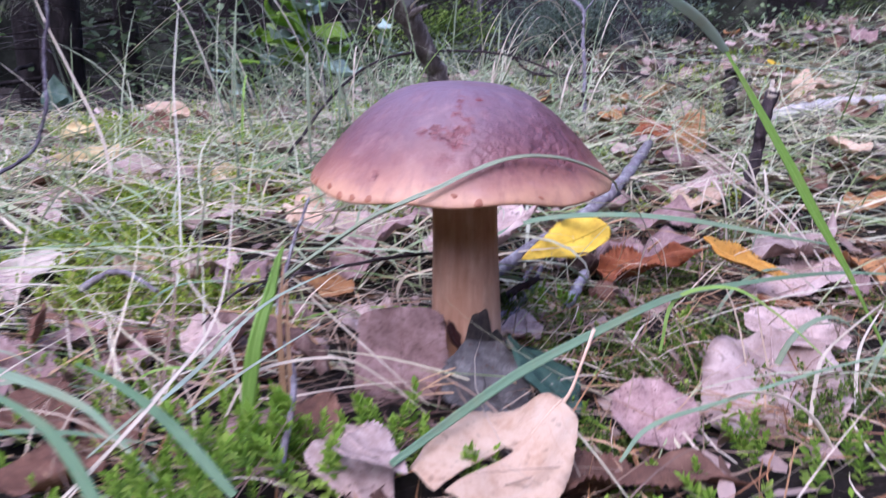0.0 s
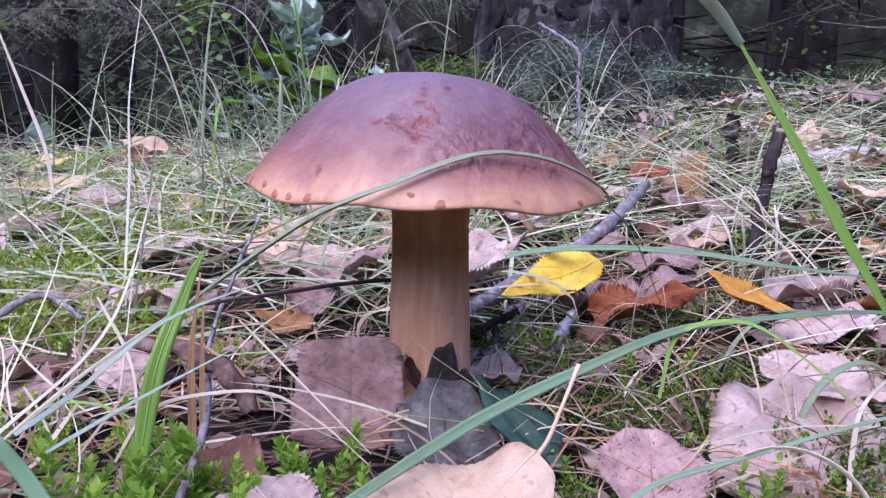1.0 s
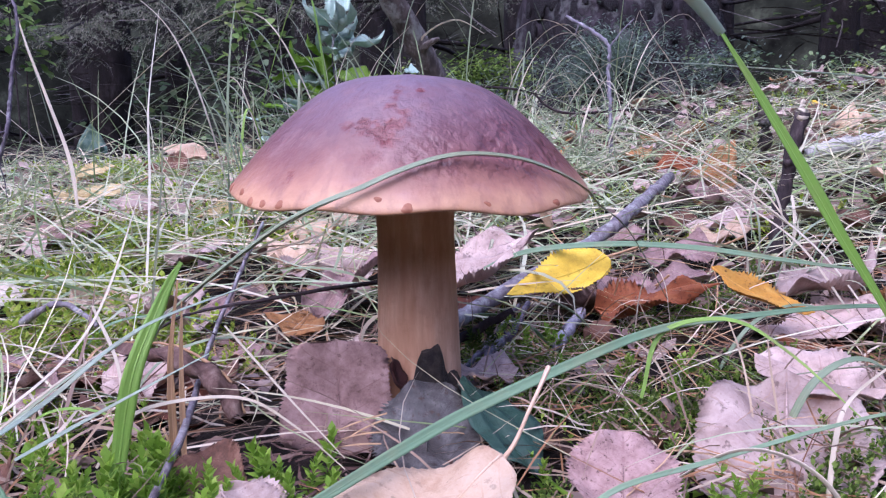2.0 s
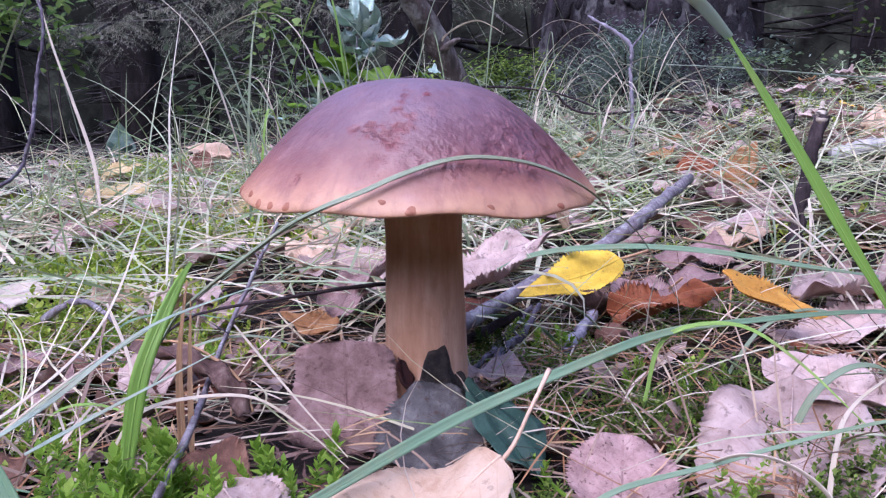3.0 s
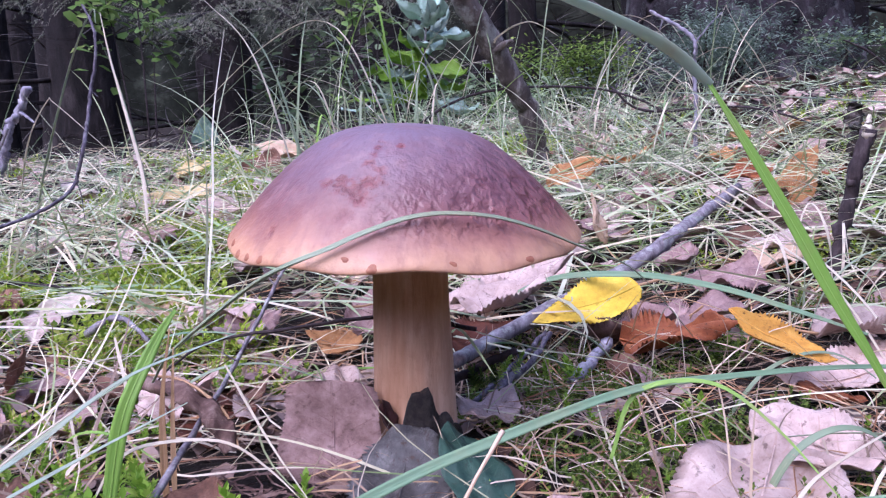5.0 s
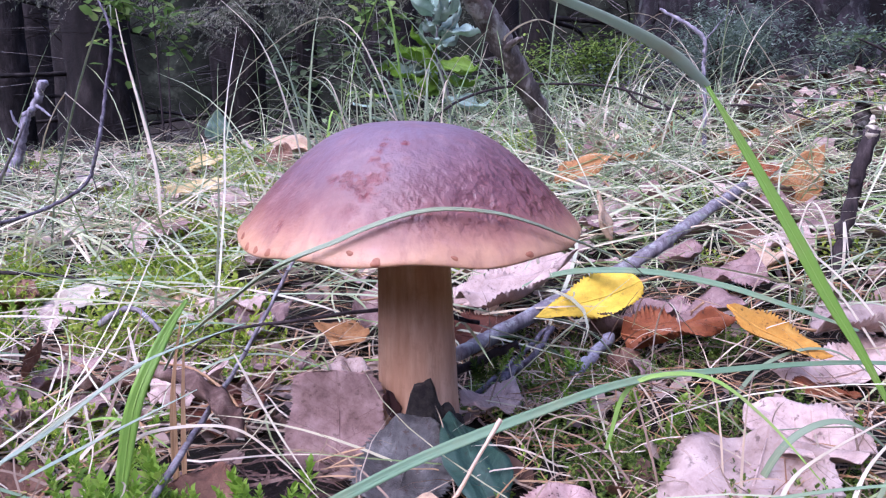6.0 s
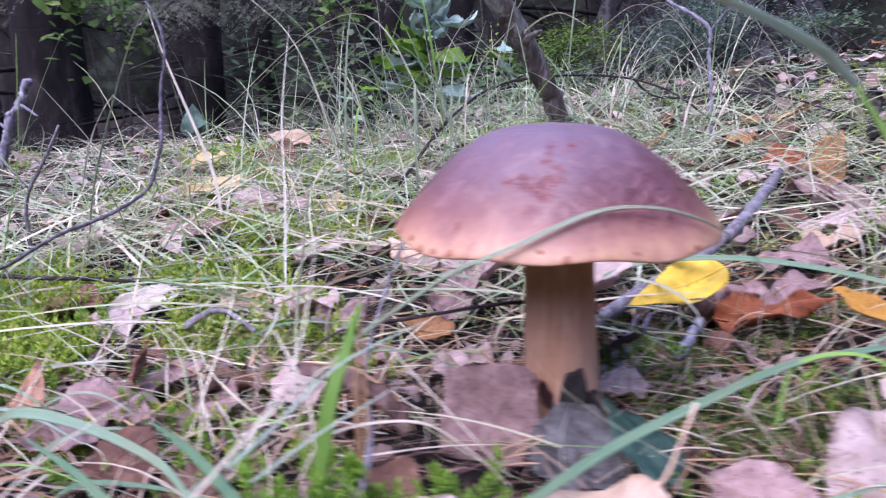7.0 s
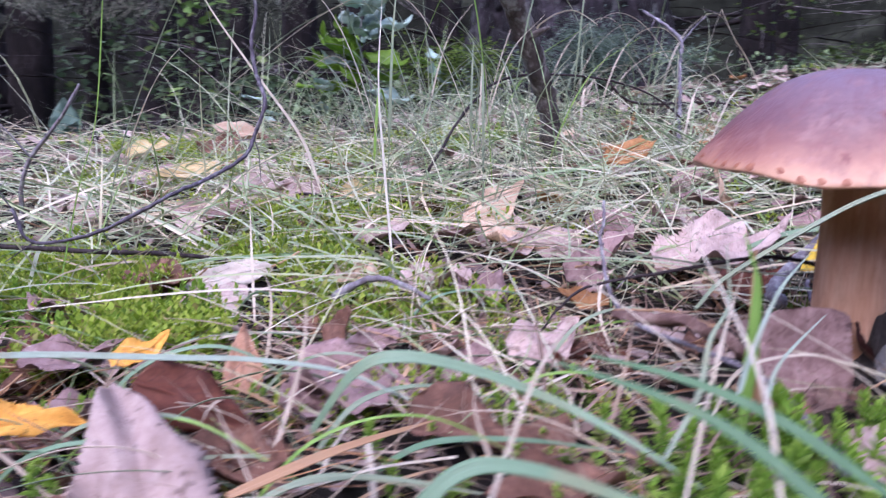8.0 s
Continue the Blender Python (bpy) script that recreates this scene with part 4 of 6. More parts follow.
blade([(0.356, 0.490, 0.0), (0.316, 0.475, 0.066), (0.256, 0.46, 0.106), (0.21, 0.44, 0.112), (0.141, 0.425, 0.118), (0.109, 0.42, 0.12)], 0.0011, SILVER, "long thin pale grass blade arching level", n=40, face=-0.6)
for a, b in (((0.012, 0.285, 0.0085), (-0.0064, 0.280, 0.0028)), ((0.0126, 0.280, 0.0045), (-0.0007, 0.278, 0.0029)), ((0.0114, 0.277, 0.0020), (-0.0036, 0.275, 0.0010)), ((0.0118, 0.284, 0.0070), (0.0, 0.279, 0.0022))):
    blade([a, tuple(0.5 * (p + q) + (0.0005 if i == 2 else 0) for i, (p, q) in enumerate(zip(a, b))), b], 0.0011, TAN, "fallen tan pine needle at the mushroom foot", name="pine_needle", category="needle", group="single needles", n=10)
blade([(-0.074, 0.225, 0.021), (-0.066, 0.238, 0.027), (-0.05, 0.258, 0.041), (-0.028, 0.285, 0.048)], 0.0016, SILVER, "long pale green grass blade over litter", n=30, face=-0.4)
blade([(-0.067, 0.225, 0.017), (-0.054, 0.245, 0.023), (-0.033, 0.262, 0.033)], 0.0012, SILVER, "long pale green grass blade over litter", n=30, face=-0.4)
for k in range(52):
    x0, y0, a, ln = rnd.uniform(-0.26, -0.05), rnd.uniform(0.23, 0.42), rnd.uniform(0, 3.14), rnd.uniform(0.018, 0.05)
    if math.hypot(x0 + 0.04, y0 - 0.278) < 0.055:
        continue
    g, cx, cy = ground_at(x0, y0), math.cos(a) * ln, math.sin(a) * ln
    lift, tilt = rnd.uniform(0.002, 0.009), rnd.uniform(-0.006, 0.014)
    blade([(x0, y0, g + lift), (x0 + 0.5 * cx, y0 + 0.5 * cy, g + lift + 0.5 * tilt + 0.002), (x0 + cx, y0 + cy, max(g + lift + tilt, ground_at(x0 + cx, y0 + cy) + 0.001))], rnd.uniform(0.0009, 0.0021), rnd.choice((PALE, TAN, TAN, PALE)), "short broken straw lying in litter", name="straw", category="straw", group="broken straws", n=8, tip=False)
# broad and narrow blades lying low across the near litter
for k in range(64):
    x0, y0 = rnd.uniform(-0.30, -0.07), rnd.uniform(0.205, 0.42)
    if k > 46:
        x0, y0 = rnd.uniform(0.06, 0.24), rnd.uniform(0.23, 0.44)
    a, ln = rnd.choice((rnd.uniform(-0.5, 0.9), rnd.uniform(2.3, 3.6))), rnd.uniform(0.05, 0.11)
    h = rnd.uniform(0.008, 0.030)
    g = ground_at(x0, y0)
    cx, cy = math.cos(a) * ln, math.sin(a) * ln * 0.5
    if math.hypot(x0 + cx - CX, y0 + cy - CY) < 0.06 or math.hypot(x0 + cx / 2 - CX, y0 + cy / 2 - CY) < 0.05 or y0 + cy < 0.2:
        continue
    blade([(x0, y0, g - 0.004), (x0 + 0.25 * cx, y0 + 0.25 * cy, g + 0.8 * h), (x0 + 0.6 * cx, y0 + 0.6 * cy, g + h), (x0 + cx, y0 + cy, g + rnd.uniform(0.1, 0.8) * h)], rnd.uniform(0.0010, 0.0026), rnd.choice((DULL, TEAL, PALE, DULL, GREEN)), "low grass blade lying across litter", n=22, face=rnd.uniform(-0.9, -0.3))

# the clump of tall thin blades behind the mushroom
for k in range(34):
    x0, y0 = -0.10 + rnd.uniform(-0.10, 0.10), 0.72 + rnd.uniform(-0.10, 0.20)
    dx, h = rnd.uniform(-0.16, 0.10), rnd.uniform(0.12, 0.24)
    g = ground_at(x0, y0) - 0.004
    over = rnd.random() < 0.4
    pts = [(x0, y0, g), (x0 + 0.25 * dx, y0, g + 0.5 * h), (x0 + 0.6 * dx, y0 + 0.01, g + 0.85 * h), (x0 + dx * 1.1, y0 + 0.02, g + (0.8 if over else 1.05) * h)]
    if over:
        pts.append((x0 + dx * 1.9, y0 + 0.03, g + 0.45 * h))
    blade(pts, rnd.uniform(0.0018, 0.003), rnd.choice((DULL, GREEN, PALE, DULL)), "slender grass blade in a loose clump", n=24)
for k in range(20):
    x0, y0 = 0.06 + rnd.uniform(-0.12, 0.16), 0.88 + rnd.uniform(-0.14, 0.3)
    dx, h = rnd.uniform(-0.12, 0.12), rnd.uniform(0.08, 0.17)
    g = ground_at(x0, y0) - 0.004
    blade([(x0, y0, g), (x0 + 0.2 * dx, y0, g + 0.55 * h), (x0 + 0.6 * dx, y0 + 0.01, g + 0.9 * h), (x0 + 1.1 * dx, y0, g + h), (x0 + 1.6 * dx, y0 - 0.01, g + rnd.uniform(0.4, 0.9) * h)], rnd.uniform(0.0018, 0.003), rnd.choice((DULL, PALE, PALE)), "slender grass blade bending over", n=24)

# ---- twigs, sticks and bark ----
stick("fallen_stick", [(0.016, 0.395, 0.006), (0.030, 0.430, 0.008), (0.092, 0.490, 0.034), (0.117, 0.530, 0.046), (0.159, 0.658, 0.056)], [0.0034, 0.0037, 0.0035], GREYTWIG, "grey lichen-spotted fallen stick lying in litter", "stick", n=30, sides=10, knots=3)
stick("dead_stick", [(-0.004, 0.900, 0.03), (-0.016, 0.886, 0.102), (-0.036, 0.860, 0.152), (-0.064, 0.828, 0.205), (-0.095, 0.79, 0.272), (-0.13, 0.75, 0.35)], [0.0095, 0.0115, 0.0135], FLAKEBARK, "thick dark leaning dead stick with pale bark flakes", "stick", n=50, sides=16, rough=0.06, knots=2, side_shoots=[[(-0.044, 0.842, 0.168), (-0.033, 0.834, 0.174), (-0.025, 0.832, 0.177)]])
blade([(-0.040, 0.818, 0.174), (-0.037, 0.815, 0.178), (-0.023, 0.815, 0.187), (-0.008, 0.815, 0.191), (0.004, 0.815, 0.187), (0.018, 0.815, 0.178)], 0.0022, PALE, "pale curled dry grass blade hooked on leaning stick", n=30, face=0.6)
stick("black_twig", [(-0.36, 0.44, 0.043), (-0.35, 0.44, 0.026), (-0.314, 0.435, 0.033), (-0.284, 0.44, 0.049), (-0.267, 0.475, 0.058), (-0.253, 0.490, 0.068), (-0.250, 0.500, 0.077), (-0.247, 0.500, 0.085), (-0.243, 0.502, 0.099), (-0.251, 0.519, 0.116), (-0.255, 0.530, 0.134), (-0.253, 0.535, 0.155), (-0.262, 0.548, 0.176), (-0.274, 0.555, 0.192)], [0.0009, 0.0010, 0.0011, 0.0012, 0.0011, 0.0008], VIOLETTWIG, "crooked violet-black dead twig rising from grass", n=110, rough=0.16, side_shoots=[[(-0.36, 0.44, 0.043), (-0.372, 0.444, 0.059)], [(-0.35, 0.44, 0.026), (-0.37, 0.45, 0.014)], [(-0.314, 0.435, 0.033), (-0.302, 0.439, 0.013)], [(-0.250, 0.500, 0.079), (-0.247, 0.500, 0.069), (-0.246, 0.500, 0.053)], [(-0.250, 0.500, 0.077), (-0.262, 0.500, 0.076)], [(-0.243, 0.502, 0.097), (-0.253, 0.502, 0.094)], [(-0.262, 0.548, 0.176), (-0.270, 0.548, 0.172)], [(-0.255, 0.530, 0.134), (-0.250, 0.530, 0.130)]], knots=6)
stick("black_twig", [(-0.144, 0.720, 0.045), (-0.104, 0.780, 0.102), (-0.056, 0.850, 0.131), (0.036, 0.900, 0.133), (0.097, 0.900, 0.116), (0.14, 0.9, 0.085)], [0.0014, 0.0010], TWIG, "long thin black twig arching over grass", n=36)
stick("black_twig", [(0.061, 0.950, 0.132), (0.097, 0.950, 0.108), (0.197, 0.950, 0.109), (0.268, 0.900, 0.084), (0.3, 0.88, 0.06)], [0.0014, 0.0010], TWIG, "long thin black twig arching over grass", n=30)
stick("black_twig", [(-0.40, 0.49, 0.016), (-0.336, 0.500, 0.011), (-0.297, 0.510, 0.008), (-0.238, 0.530, -0.004)], [0.0016, 0.0012], TWIG, "thin black twig lying on moss", n=26)
stick("black_twig", [(-0.257, 0.720, 0.025), (-0.168, 0.720, 0.020), (-0.086, 0.740, 0.038), (-0.038, 0.760, 0.037)], [0.0014, 0.0009], TWIG, "thin black twig lying on grass", n=26)
stick("black_twig", [(-0.105, 0.352, 0.004), (-0.096, 0.358, 0.013), (-0.082, 0.364, 0.0205), (-0.046, 0.365, 0.027), (-0.003, 0.372, 0.032), (0.03, 0.378, 0.026)], [0.0004, 0.0007, 0.0011], TWIG, "thin black twig passing behind the mushroom stem", n=30)
stick("grey_twig", [(-0.066, 0.415, 0.052), (-0.068, 0.405, 0.043), (-0.071, 0.395, 0.032), (-0.070, 0.353, 0.010), (-0.046, 0.275, 0.009), (-0.041, 0.228, -0.004)], [0.0007, 0.0009, 0.0012], GREYTWIG, "thin violet-grey twig leaning across litter", n=34, side_shoots=[[(-0.07, 0.40, 0.037), (-0.078, 0.402, 0.046)], [(-0.070, 0.36, 0.013), (-0.078, 0.352, 0.022)], [(-0.0695, 0.37, 0.018), (-0.062, 0.372, 0.026)]], knots=4)
stub = stick("twig_stub", [(0.1945, 0.535, 0.005), (0.2008, 0.540, 0.0377), (0.2055, 0.545, 0.0640), (0.2138, 0.550, 0.0985)], [0.0042, 0.0040, 0.0038], TWIG, "broken dark upright twig stub with pale end", n=22, sides=10, rough=0.16, knots=3)
v, f = tube([(0.0186, 0.0147, 0.090), (0.0193, 0.015, 0.0950), (0.0199, 0.0152, 0.1015)], [0.0038, 0.0030, 0.0008], 8, 9, 0.1, 3)
mesh_object("broken_end", v, f, PALE, stub, "pale splintered wood")
stick("twig_stub", [(0.2620, 0.790, 0.035), (0.2614, 0.790, 0.080), (0.2606, 0.790, 0.1000), (0.2600, 0.790, 0.1127)], [0.0050, 0.0055, 0.0072, 0.0052], DEADWOOD, "short dark knobbed twig stub in grass", n=20, sides=10, rough=0.2, knots=2)
stick("birch_branch", [(0.296, 0.785, 0.066), (0.325, 0.790, 0.072), (0.357, 0.800, 0.075), (0.5, 0.84, 0.083), (0.72, 0.88, 0.092)], [0.0065, 0.008, 0.009], BIRCH, "white birch branch lying on the ground", "branch", n=30, sides=12, knots=2)
stick("lichened_stick", [(-0.872, 1.100, 0.010), (-0.844, 1.100, 0.057), (-0.823, 1.096, 0.103), (-0.803, 1.102, 0.136), (-0.787, 1.100, 0.164)], [0.0068, 0.0072, 0.0062, 0.0056, 0.0068], LILACBARK, "lilac-grey lichened stick standing in grass", "stick", n=34, rough=0.15, side_shoots=[[(-0.829, 1.1, 0.092), (-0.840, 1.095, 0.104), (-0.842, 1.09, 0.122)], [(-0.803, 1.1, 0.128), (-0.775, 1.095, 0.112)], [(-0.84, 1.1, 0.066), (-0.862, 1.1, 0.080)]], knots=7)
stick("grey_twig", [(0.066, 0.407, -0.005), (0.074, 0.425, 0.000), (0.081, 0.443, 0.004)], [0.0024, 0.0027, 0.0026], LILACBARK, "short lilac-grey twig piece on moss", n=14, rough=0.15)
leaf((0.020, 0.382, ground_at(0.020, 0.382) + 0.003), (0.056, 0.374, ground_at(0.056, 0.374) + 0.005), 0.034, "pale", "pale pinkish dead leaf lying under dark twigs", 0, "birch", 0.3, 0.5, 0.6, seed=47, petiole=False)
stick("black_twig", [(0.027, 0.374, -0.006), (0.039, 0.408, 0.000), (0.051, 0.441, 0.008)], [0.0013, 0.0012, 0.0011], VIOLETTWIG, "dark violet-grey twig in needle litter", n=20, rough=0.2, knots=2)
stick("black_twig", [(0.033, 0.371, -0.005), (0.042, 0.397, 0.000), (0.048, 0.407, 0.003), (0.055, 0.424, 0.013)], [0.0013, 0.0018, 0.0016, 0.0012], VIOLETTWIG, "dark violet-grey forked twig in needle litter", n=24, rough=0.2, knots=3, side_shoots=[[(0.046, 0.404, 0.002), (0.040, 0.412, 0.008)], [(0.036, 0.380, -0.004), (0.037, 0.371, -0.003)]])
stick("birch_twig", [(-0.199, 0.431, 0.000), (-0.182, 0.430, 0.009), (-0.168, 0.425, 0.010), (-0.150, 0.415, 0.003)], [0.0021, 0.0011], GREYTWIG, "pale bowed piece of dead twig", n=18)
stick("white_shoot", [(-0.44, 0.62, 0.0), (-0.43, 0.61, 0.05), (-0.40, 0.6, 0.085), (-0.385, 0.6, 0.11)], [0.0018, 0.001], GREYTWIG, "thin pale forked dead shoot", n=18, side_shoots=[[(-0.425, 0.608, 0.06), (-0.45, 0.6, 0.095)]])
stick("white_shoot", [(0.147, 0.95, 0.055), (0.145, 0.95, 0.116), (0.143, 0.95, 0.150), (0.143, 0.95, 0.176), (0.129, 0.95, 0.190), (0.111, 0.95, 0.201), (0.098, 0.95, 0.209)], [0.0022, 0.0022, 0.0020, 0.0014], LILACBARK, "thin lilac-grey forked dead shoot", n=44, rough=0.2, side_shoots=[[(0.143, 0.95, 0.174), (0.157, 0.95, 0.192), (0.169, 0.95, 0.204)], [(0.112, 0.95, 0.201), (0.108, 0.95, 0.188)]])
blade([(0.220, 0.90, 0.080), (0.211, 0.90, 0.130), (0.197, 0.90, 0.157), (0.182, 0.90, 0.178), (0.170, 0.90, 0.200), (0.166, 0.90, 0.201), (0.152, 0.90, 0.150)], 0.0026, PALE, "white grass stem bent sharply over", n=44)
blade([(0.215, 0.90, 0.112), (0.196, 0.90, 0.129), (0.180, 0.90, 0.142), (0.177, 0.90, 0.152), (0.182, 0.90, 0.164)], 0.0022, PALE, "short white curled grass blade", n=26)


def bark_strip():
    """A curled strip of brown bark or dead leaf sheath."""
    pts = [(-0.086, 0.312, 0.020), (-0.066, 0.305, 0.0205), (-0.052, 0.301, 0.0165), (-0.043, 0.297, 0.0115), (-0.037, 0.293, 0.004)]
    p = spline(pts, 26)
    t, side, up = frames_along(p)
    V, F = [], []
    for i in range(26):
        s = i / 25
        r = 0.0031 * (0.7 + 0.6 * math.sin(math.pi * s)) * (1 + 0.08 * math.sin(9 * s))
        for layer in (0, 0.0006):
            for k in range(9):
                a = radians(-50 + 190 * k / 8)
                V.append(p[i] + (r - layer) * (1.3 * math.cos(a) * side[i] + 0.5 * math.sin(a) * up[i]) + up[i] * 0.0012 * math.sin(23 * s + k))
    for i in range(25):
        b, c = i * 18, (i + 1) * 18
        for k in range(8):
            F.append((b + k, b + k + 1, c + k + 1, c + k))
            F.append((b + 9 + k + 1, b + 9 + k, c + 9 + k, c + 9 + k + 1))
        F.append((b, c, c + 9, b + 9))
        F.append((b + 8, b + 17, c + 17, c + 8))
    thing = holder("bark_strip", (0, 0, 0), "curled strip of reddish brown bark on litter", "bark")
    mesh_object("bark", V, F, STRIP, thing)
    edge = [tuple(V[i * 18 + 8]) for i in (0, 6, 12, 18, 25)]
    v, f = tube(edge, [0.0004, 0.0006, 0.0004], 22, 6, 0.15, 4)
    mesh_object("pale_edge", v, f, TAN, thing, "pale frayed edge")


bark_strip()


def cone_scale_lump():
    """A small brown bud-like gall lying among needles."""
    bm = bmesh.new()
    bmesh.ops.create_icosphere(bm, subdivisions=3, radius=0.0085)
    for v in bm.verts:
        n = noise.noise(v.co * 300)
        v.co *= 1 + 0.18 * n
        v.co.z *= 0.85
    ob = part("acorn_husk", bm, LEAF["brown"])
    ob.matrix_basis = pose(0.089, 0.424, -0.003)
    tagged(ob, "rounded reddish brown husk among needles", "husk")


cone_scale_lump()

# ---- the leaves that can be told apart ----
leaf((-0.0105, 0.3135, -0.016), (-0.0105, 0.3190, 0.0222), 0.042, "mauve", "purplish brown dead leaf propped against the mushroom stem", 4, "trapeze", 0.25, 0.25, 0.45, 0.7, seed=3, petiole=False)
leaf((0.0255, 0.274, -0.007), (0.0200, 0.3105, 0.0095), 0.034, "grey", "wet dark grey dead leaf at the foot of the mushroom", -4, "round", 0.35, 0.25, 1.0, 1.6, seed=4, petiole=False)
leaf((0.0158, 0.3150, 0.001), (0.0080, 0.3170, 0.0168), 0.0075, "maroon", "dark red-brown scrap of leaf against the stem", 0, "oval", 0.5, 0.9, 0.8, 0.9, seed=90, petiole=False)
leaf((0.058, 0.278, -0.006), (0.033, 0.313, 0.012), 0.022, "green", "dark green living leaf beside the mushroom foot", 10, "oval", 0.3, 0.5, 0.6, 0.2, seed=5, name="herb_leaf")
leaf((0.120, 0.256, -0.008), (0.138, 0.318, 0.013), 0.052, "pale", "large pale pinkish dead leaf with toothed edge", 0, "round", 0.45, 0.4, 1.0, 0.5, seed=6, petiole=False)
leaf((0.166, 0.308, 0.008), (0.133, 0.336, 0.013), 0.030, "pale", "pale pinkish dead leaf lying behind another", -12, "round", 0.4, 0.5, 0.9, 0.6, seed=7, petiole=False)
leaf((0.048, 0.2516, 0.0085), (0.010, 0.217, -0.006), 0.052, "cream", "cream dead birch leaf torn along its midrib", -5, "torn", 0.35, 0.2, 0.8, 0.3, 0.2, seed=8, petiole=False)
stick("leaf_stalk", [(0.0476, 0.2514, 0.0086), (0.0508, 0.254, 0.0125), (0.0545, 0.259, 0.0195), (0.0575, 0.264, 0.0245), (0.0598, 0.268, 0.0285)], [0.0007, 0.0005, 0.0007], LEAF["cream"], "upright tan leaf stalk of the cream leaf", "leaf stalk", rough=0.03, n=14)
leaf((0.0775, 0.243, -0.003), (0.0800, 0.2695, 0.0105), 0.028, "pinkish", "small speckled pinkish brown dead leaf", 4, "round", 0.5, 0.4, 0.7, 1.2, seed=9, petiole=False)
leaf((0.040, 0.232, -0.006), (0.098, 0.222, 0.001), 0.030, "brown", "dark brown dead leaf lying under others", -8, "birch", 0.4, 0.5, 1.2, seed=10, petiole=False)
leaf((0.0945, 0.458, 0.0290), (0.0450, 0.437, 0.0140), 0.030, "yellow", "bright yellow fallen birch leaf on twigs", -32, "birch", 0.2, 0.3, 0.35, 1.5, seed=11)
leaf((0.086, 0.432, 0.010), (0.142, 0.424, 0.022), 0.025, "rust", "rusty brown fallen leaf with dark specks", 24, "birch", 0.5, 0.7, 1.3, seed=12, petiole=False)
leaf((0.1290, 0.3890, 0.0350), (0.1680, 0.3820, 0.0172), 0.021, "orange", "orange-yellow birch leaf with dark specks", 14, "oval", 0.3, 0.3, 0.4, 1.8, seed=13, petiole=False)
leaf((0.207, 0.410, 0.014), (0.146, 0.388, 0.006), 0.034, "pale", "pale pinkish dead leaf under an orange one", -10, "birch", 0.3, 0.6, 0.8, seed=14, petiole=False)
leaf((0.160, 0.372, 0.006), (0.172, 0.385, 0.004), 0.026, "rust", "small rusty dead leaf", 0, "round", 0.3, 0.5, 0.8, seed=15, petiole=False)
leaf((0.185, 0.700, 0.030), (0.227, 0.755, 0.080), 0.044, "ochre", "dull orange dead leaf standing in grass", 20, "birch", 0.4, 0.6, 1.0, seed=16)
leaf((0.188, 0.722, 0.066), (0.150, 0.700, 0.060), 0.026, "rust", "reddish brown dead leaf on grass", -20, "birch", 0.4, 0.6, 1.0, seed=17)
leaf((0.000, 0.456, 0.016), (0.063, 0.484, 0.035), 0.036, "pale", "pale dead leaf behind the mushroom", 2, "birch", 0.35, 0.5, 1.0, seed=18, petiole=False)
leaf((0.004, 0.430, 0.004), (0.048, 0.448, 0.013), 0.032, "russet", "dark wet dead leaf under a pale one", 14, "birch", 0.5, 0.6, 1.0, seed=96, petiole=False)
leaf((-0.048, 0.550, 0.000), (-0.088, 0.582, 0.026), 0.036, "pale", "pale greyish dead leaf behind the mushroom", -15, "birch", 0.5, 0.5, 1.0, seed=19)
leaf((-0.362, 1.040, 0.046), (-0.420, 1.035, 0.056), 0.050, "brown", "curled brown leaf on moss", -45, "birch", 0.9, 1.2, 0.8, seed=20, petiole=False)
leaf((-0.350, 1.068, 0.064), (-0.415, 1.060, 0.080), 0.040, "cream", "pale dead leaf behind a curled brown one", -25, "birch", 0.6, 0.9, 0.8, seed=94, petiole=False)
leaf((-0.345, 0.840, 0.040), (-0.405, 0.810, 0.034), 0.034, "buff", "flat yellowish leaf on moss", -24, "birch", 0.2, 0.3, 0.6, seed=21)
leaf((-0.238, 0.730, 0.020), (-0.312, 0.765, 0.030), 0.046, "pale", "pinkish dead leaf lying on moss", -24, "birch", 0.3, 0.5, 0.8, seed=22)
leaf((-0.2405, 0.5005, 0.003), (-0.2915, 0.494, -0.008), 0.022, "ivory", "cream folded dead leaf", -38, "oval", 0.3, 0.6, 0.6, seed=23)
leaf((-0.268, 0.480, -0.003), (-0.257, 0.446, -0.0225), 0.033, "pale", "pale lilac dead leaf hanging over moss", 5, "birch", -0.4, 0.4, 0.6, 0.6, seed=24, petiole=False)
leaf((-0.224, 0.326, -0.016), (-0.2265, 0.345, 0.009), 0.016, "tan", "orange dead leaf standing upright in moss", 12, "birch", 0.4, 0.7, 0.8, seed=25)
leaf((-0.249, 0.280, 0.006), (-0.212, 0.286, -0.010), 0.030, "russet", "dark rusty red dead leaf", 30, "birch", 0.4, 0.6, 0.8, seed=26, petiole=False)
leaf((-0.207, 0.335, -0.014), (-0.154, 0.320, -0.009), 0.044, "mauve", "greyish mauve dead leaf in moss", 20, "birch", 0.6, 0.8, 1.0, seed=27, petiole=False)
leaf((-0.206, 0.322, -0.006), (-0.160, 0.320, -0.008), 0.036, "mauve", "greyish mauve dead leaf tented over moss", 24, "birch", 0.6, 0.9, 1.0, seed=28)
leaf((-0.196, 0.366, -0.012), (-0.186, 0.372, 0.010), 0.020, "brown", "small dark purplish dead leaf standing in moss", 0, "oval", 0.4, 0.6, 0.8, seed=97, petiole=False)
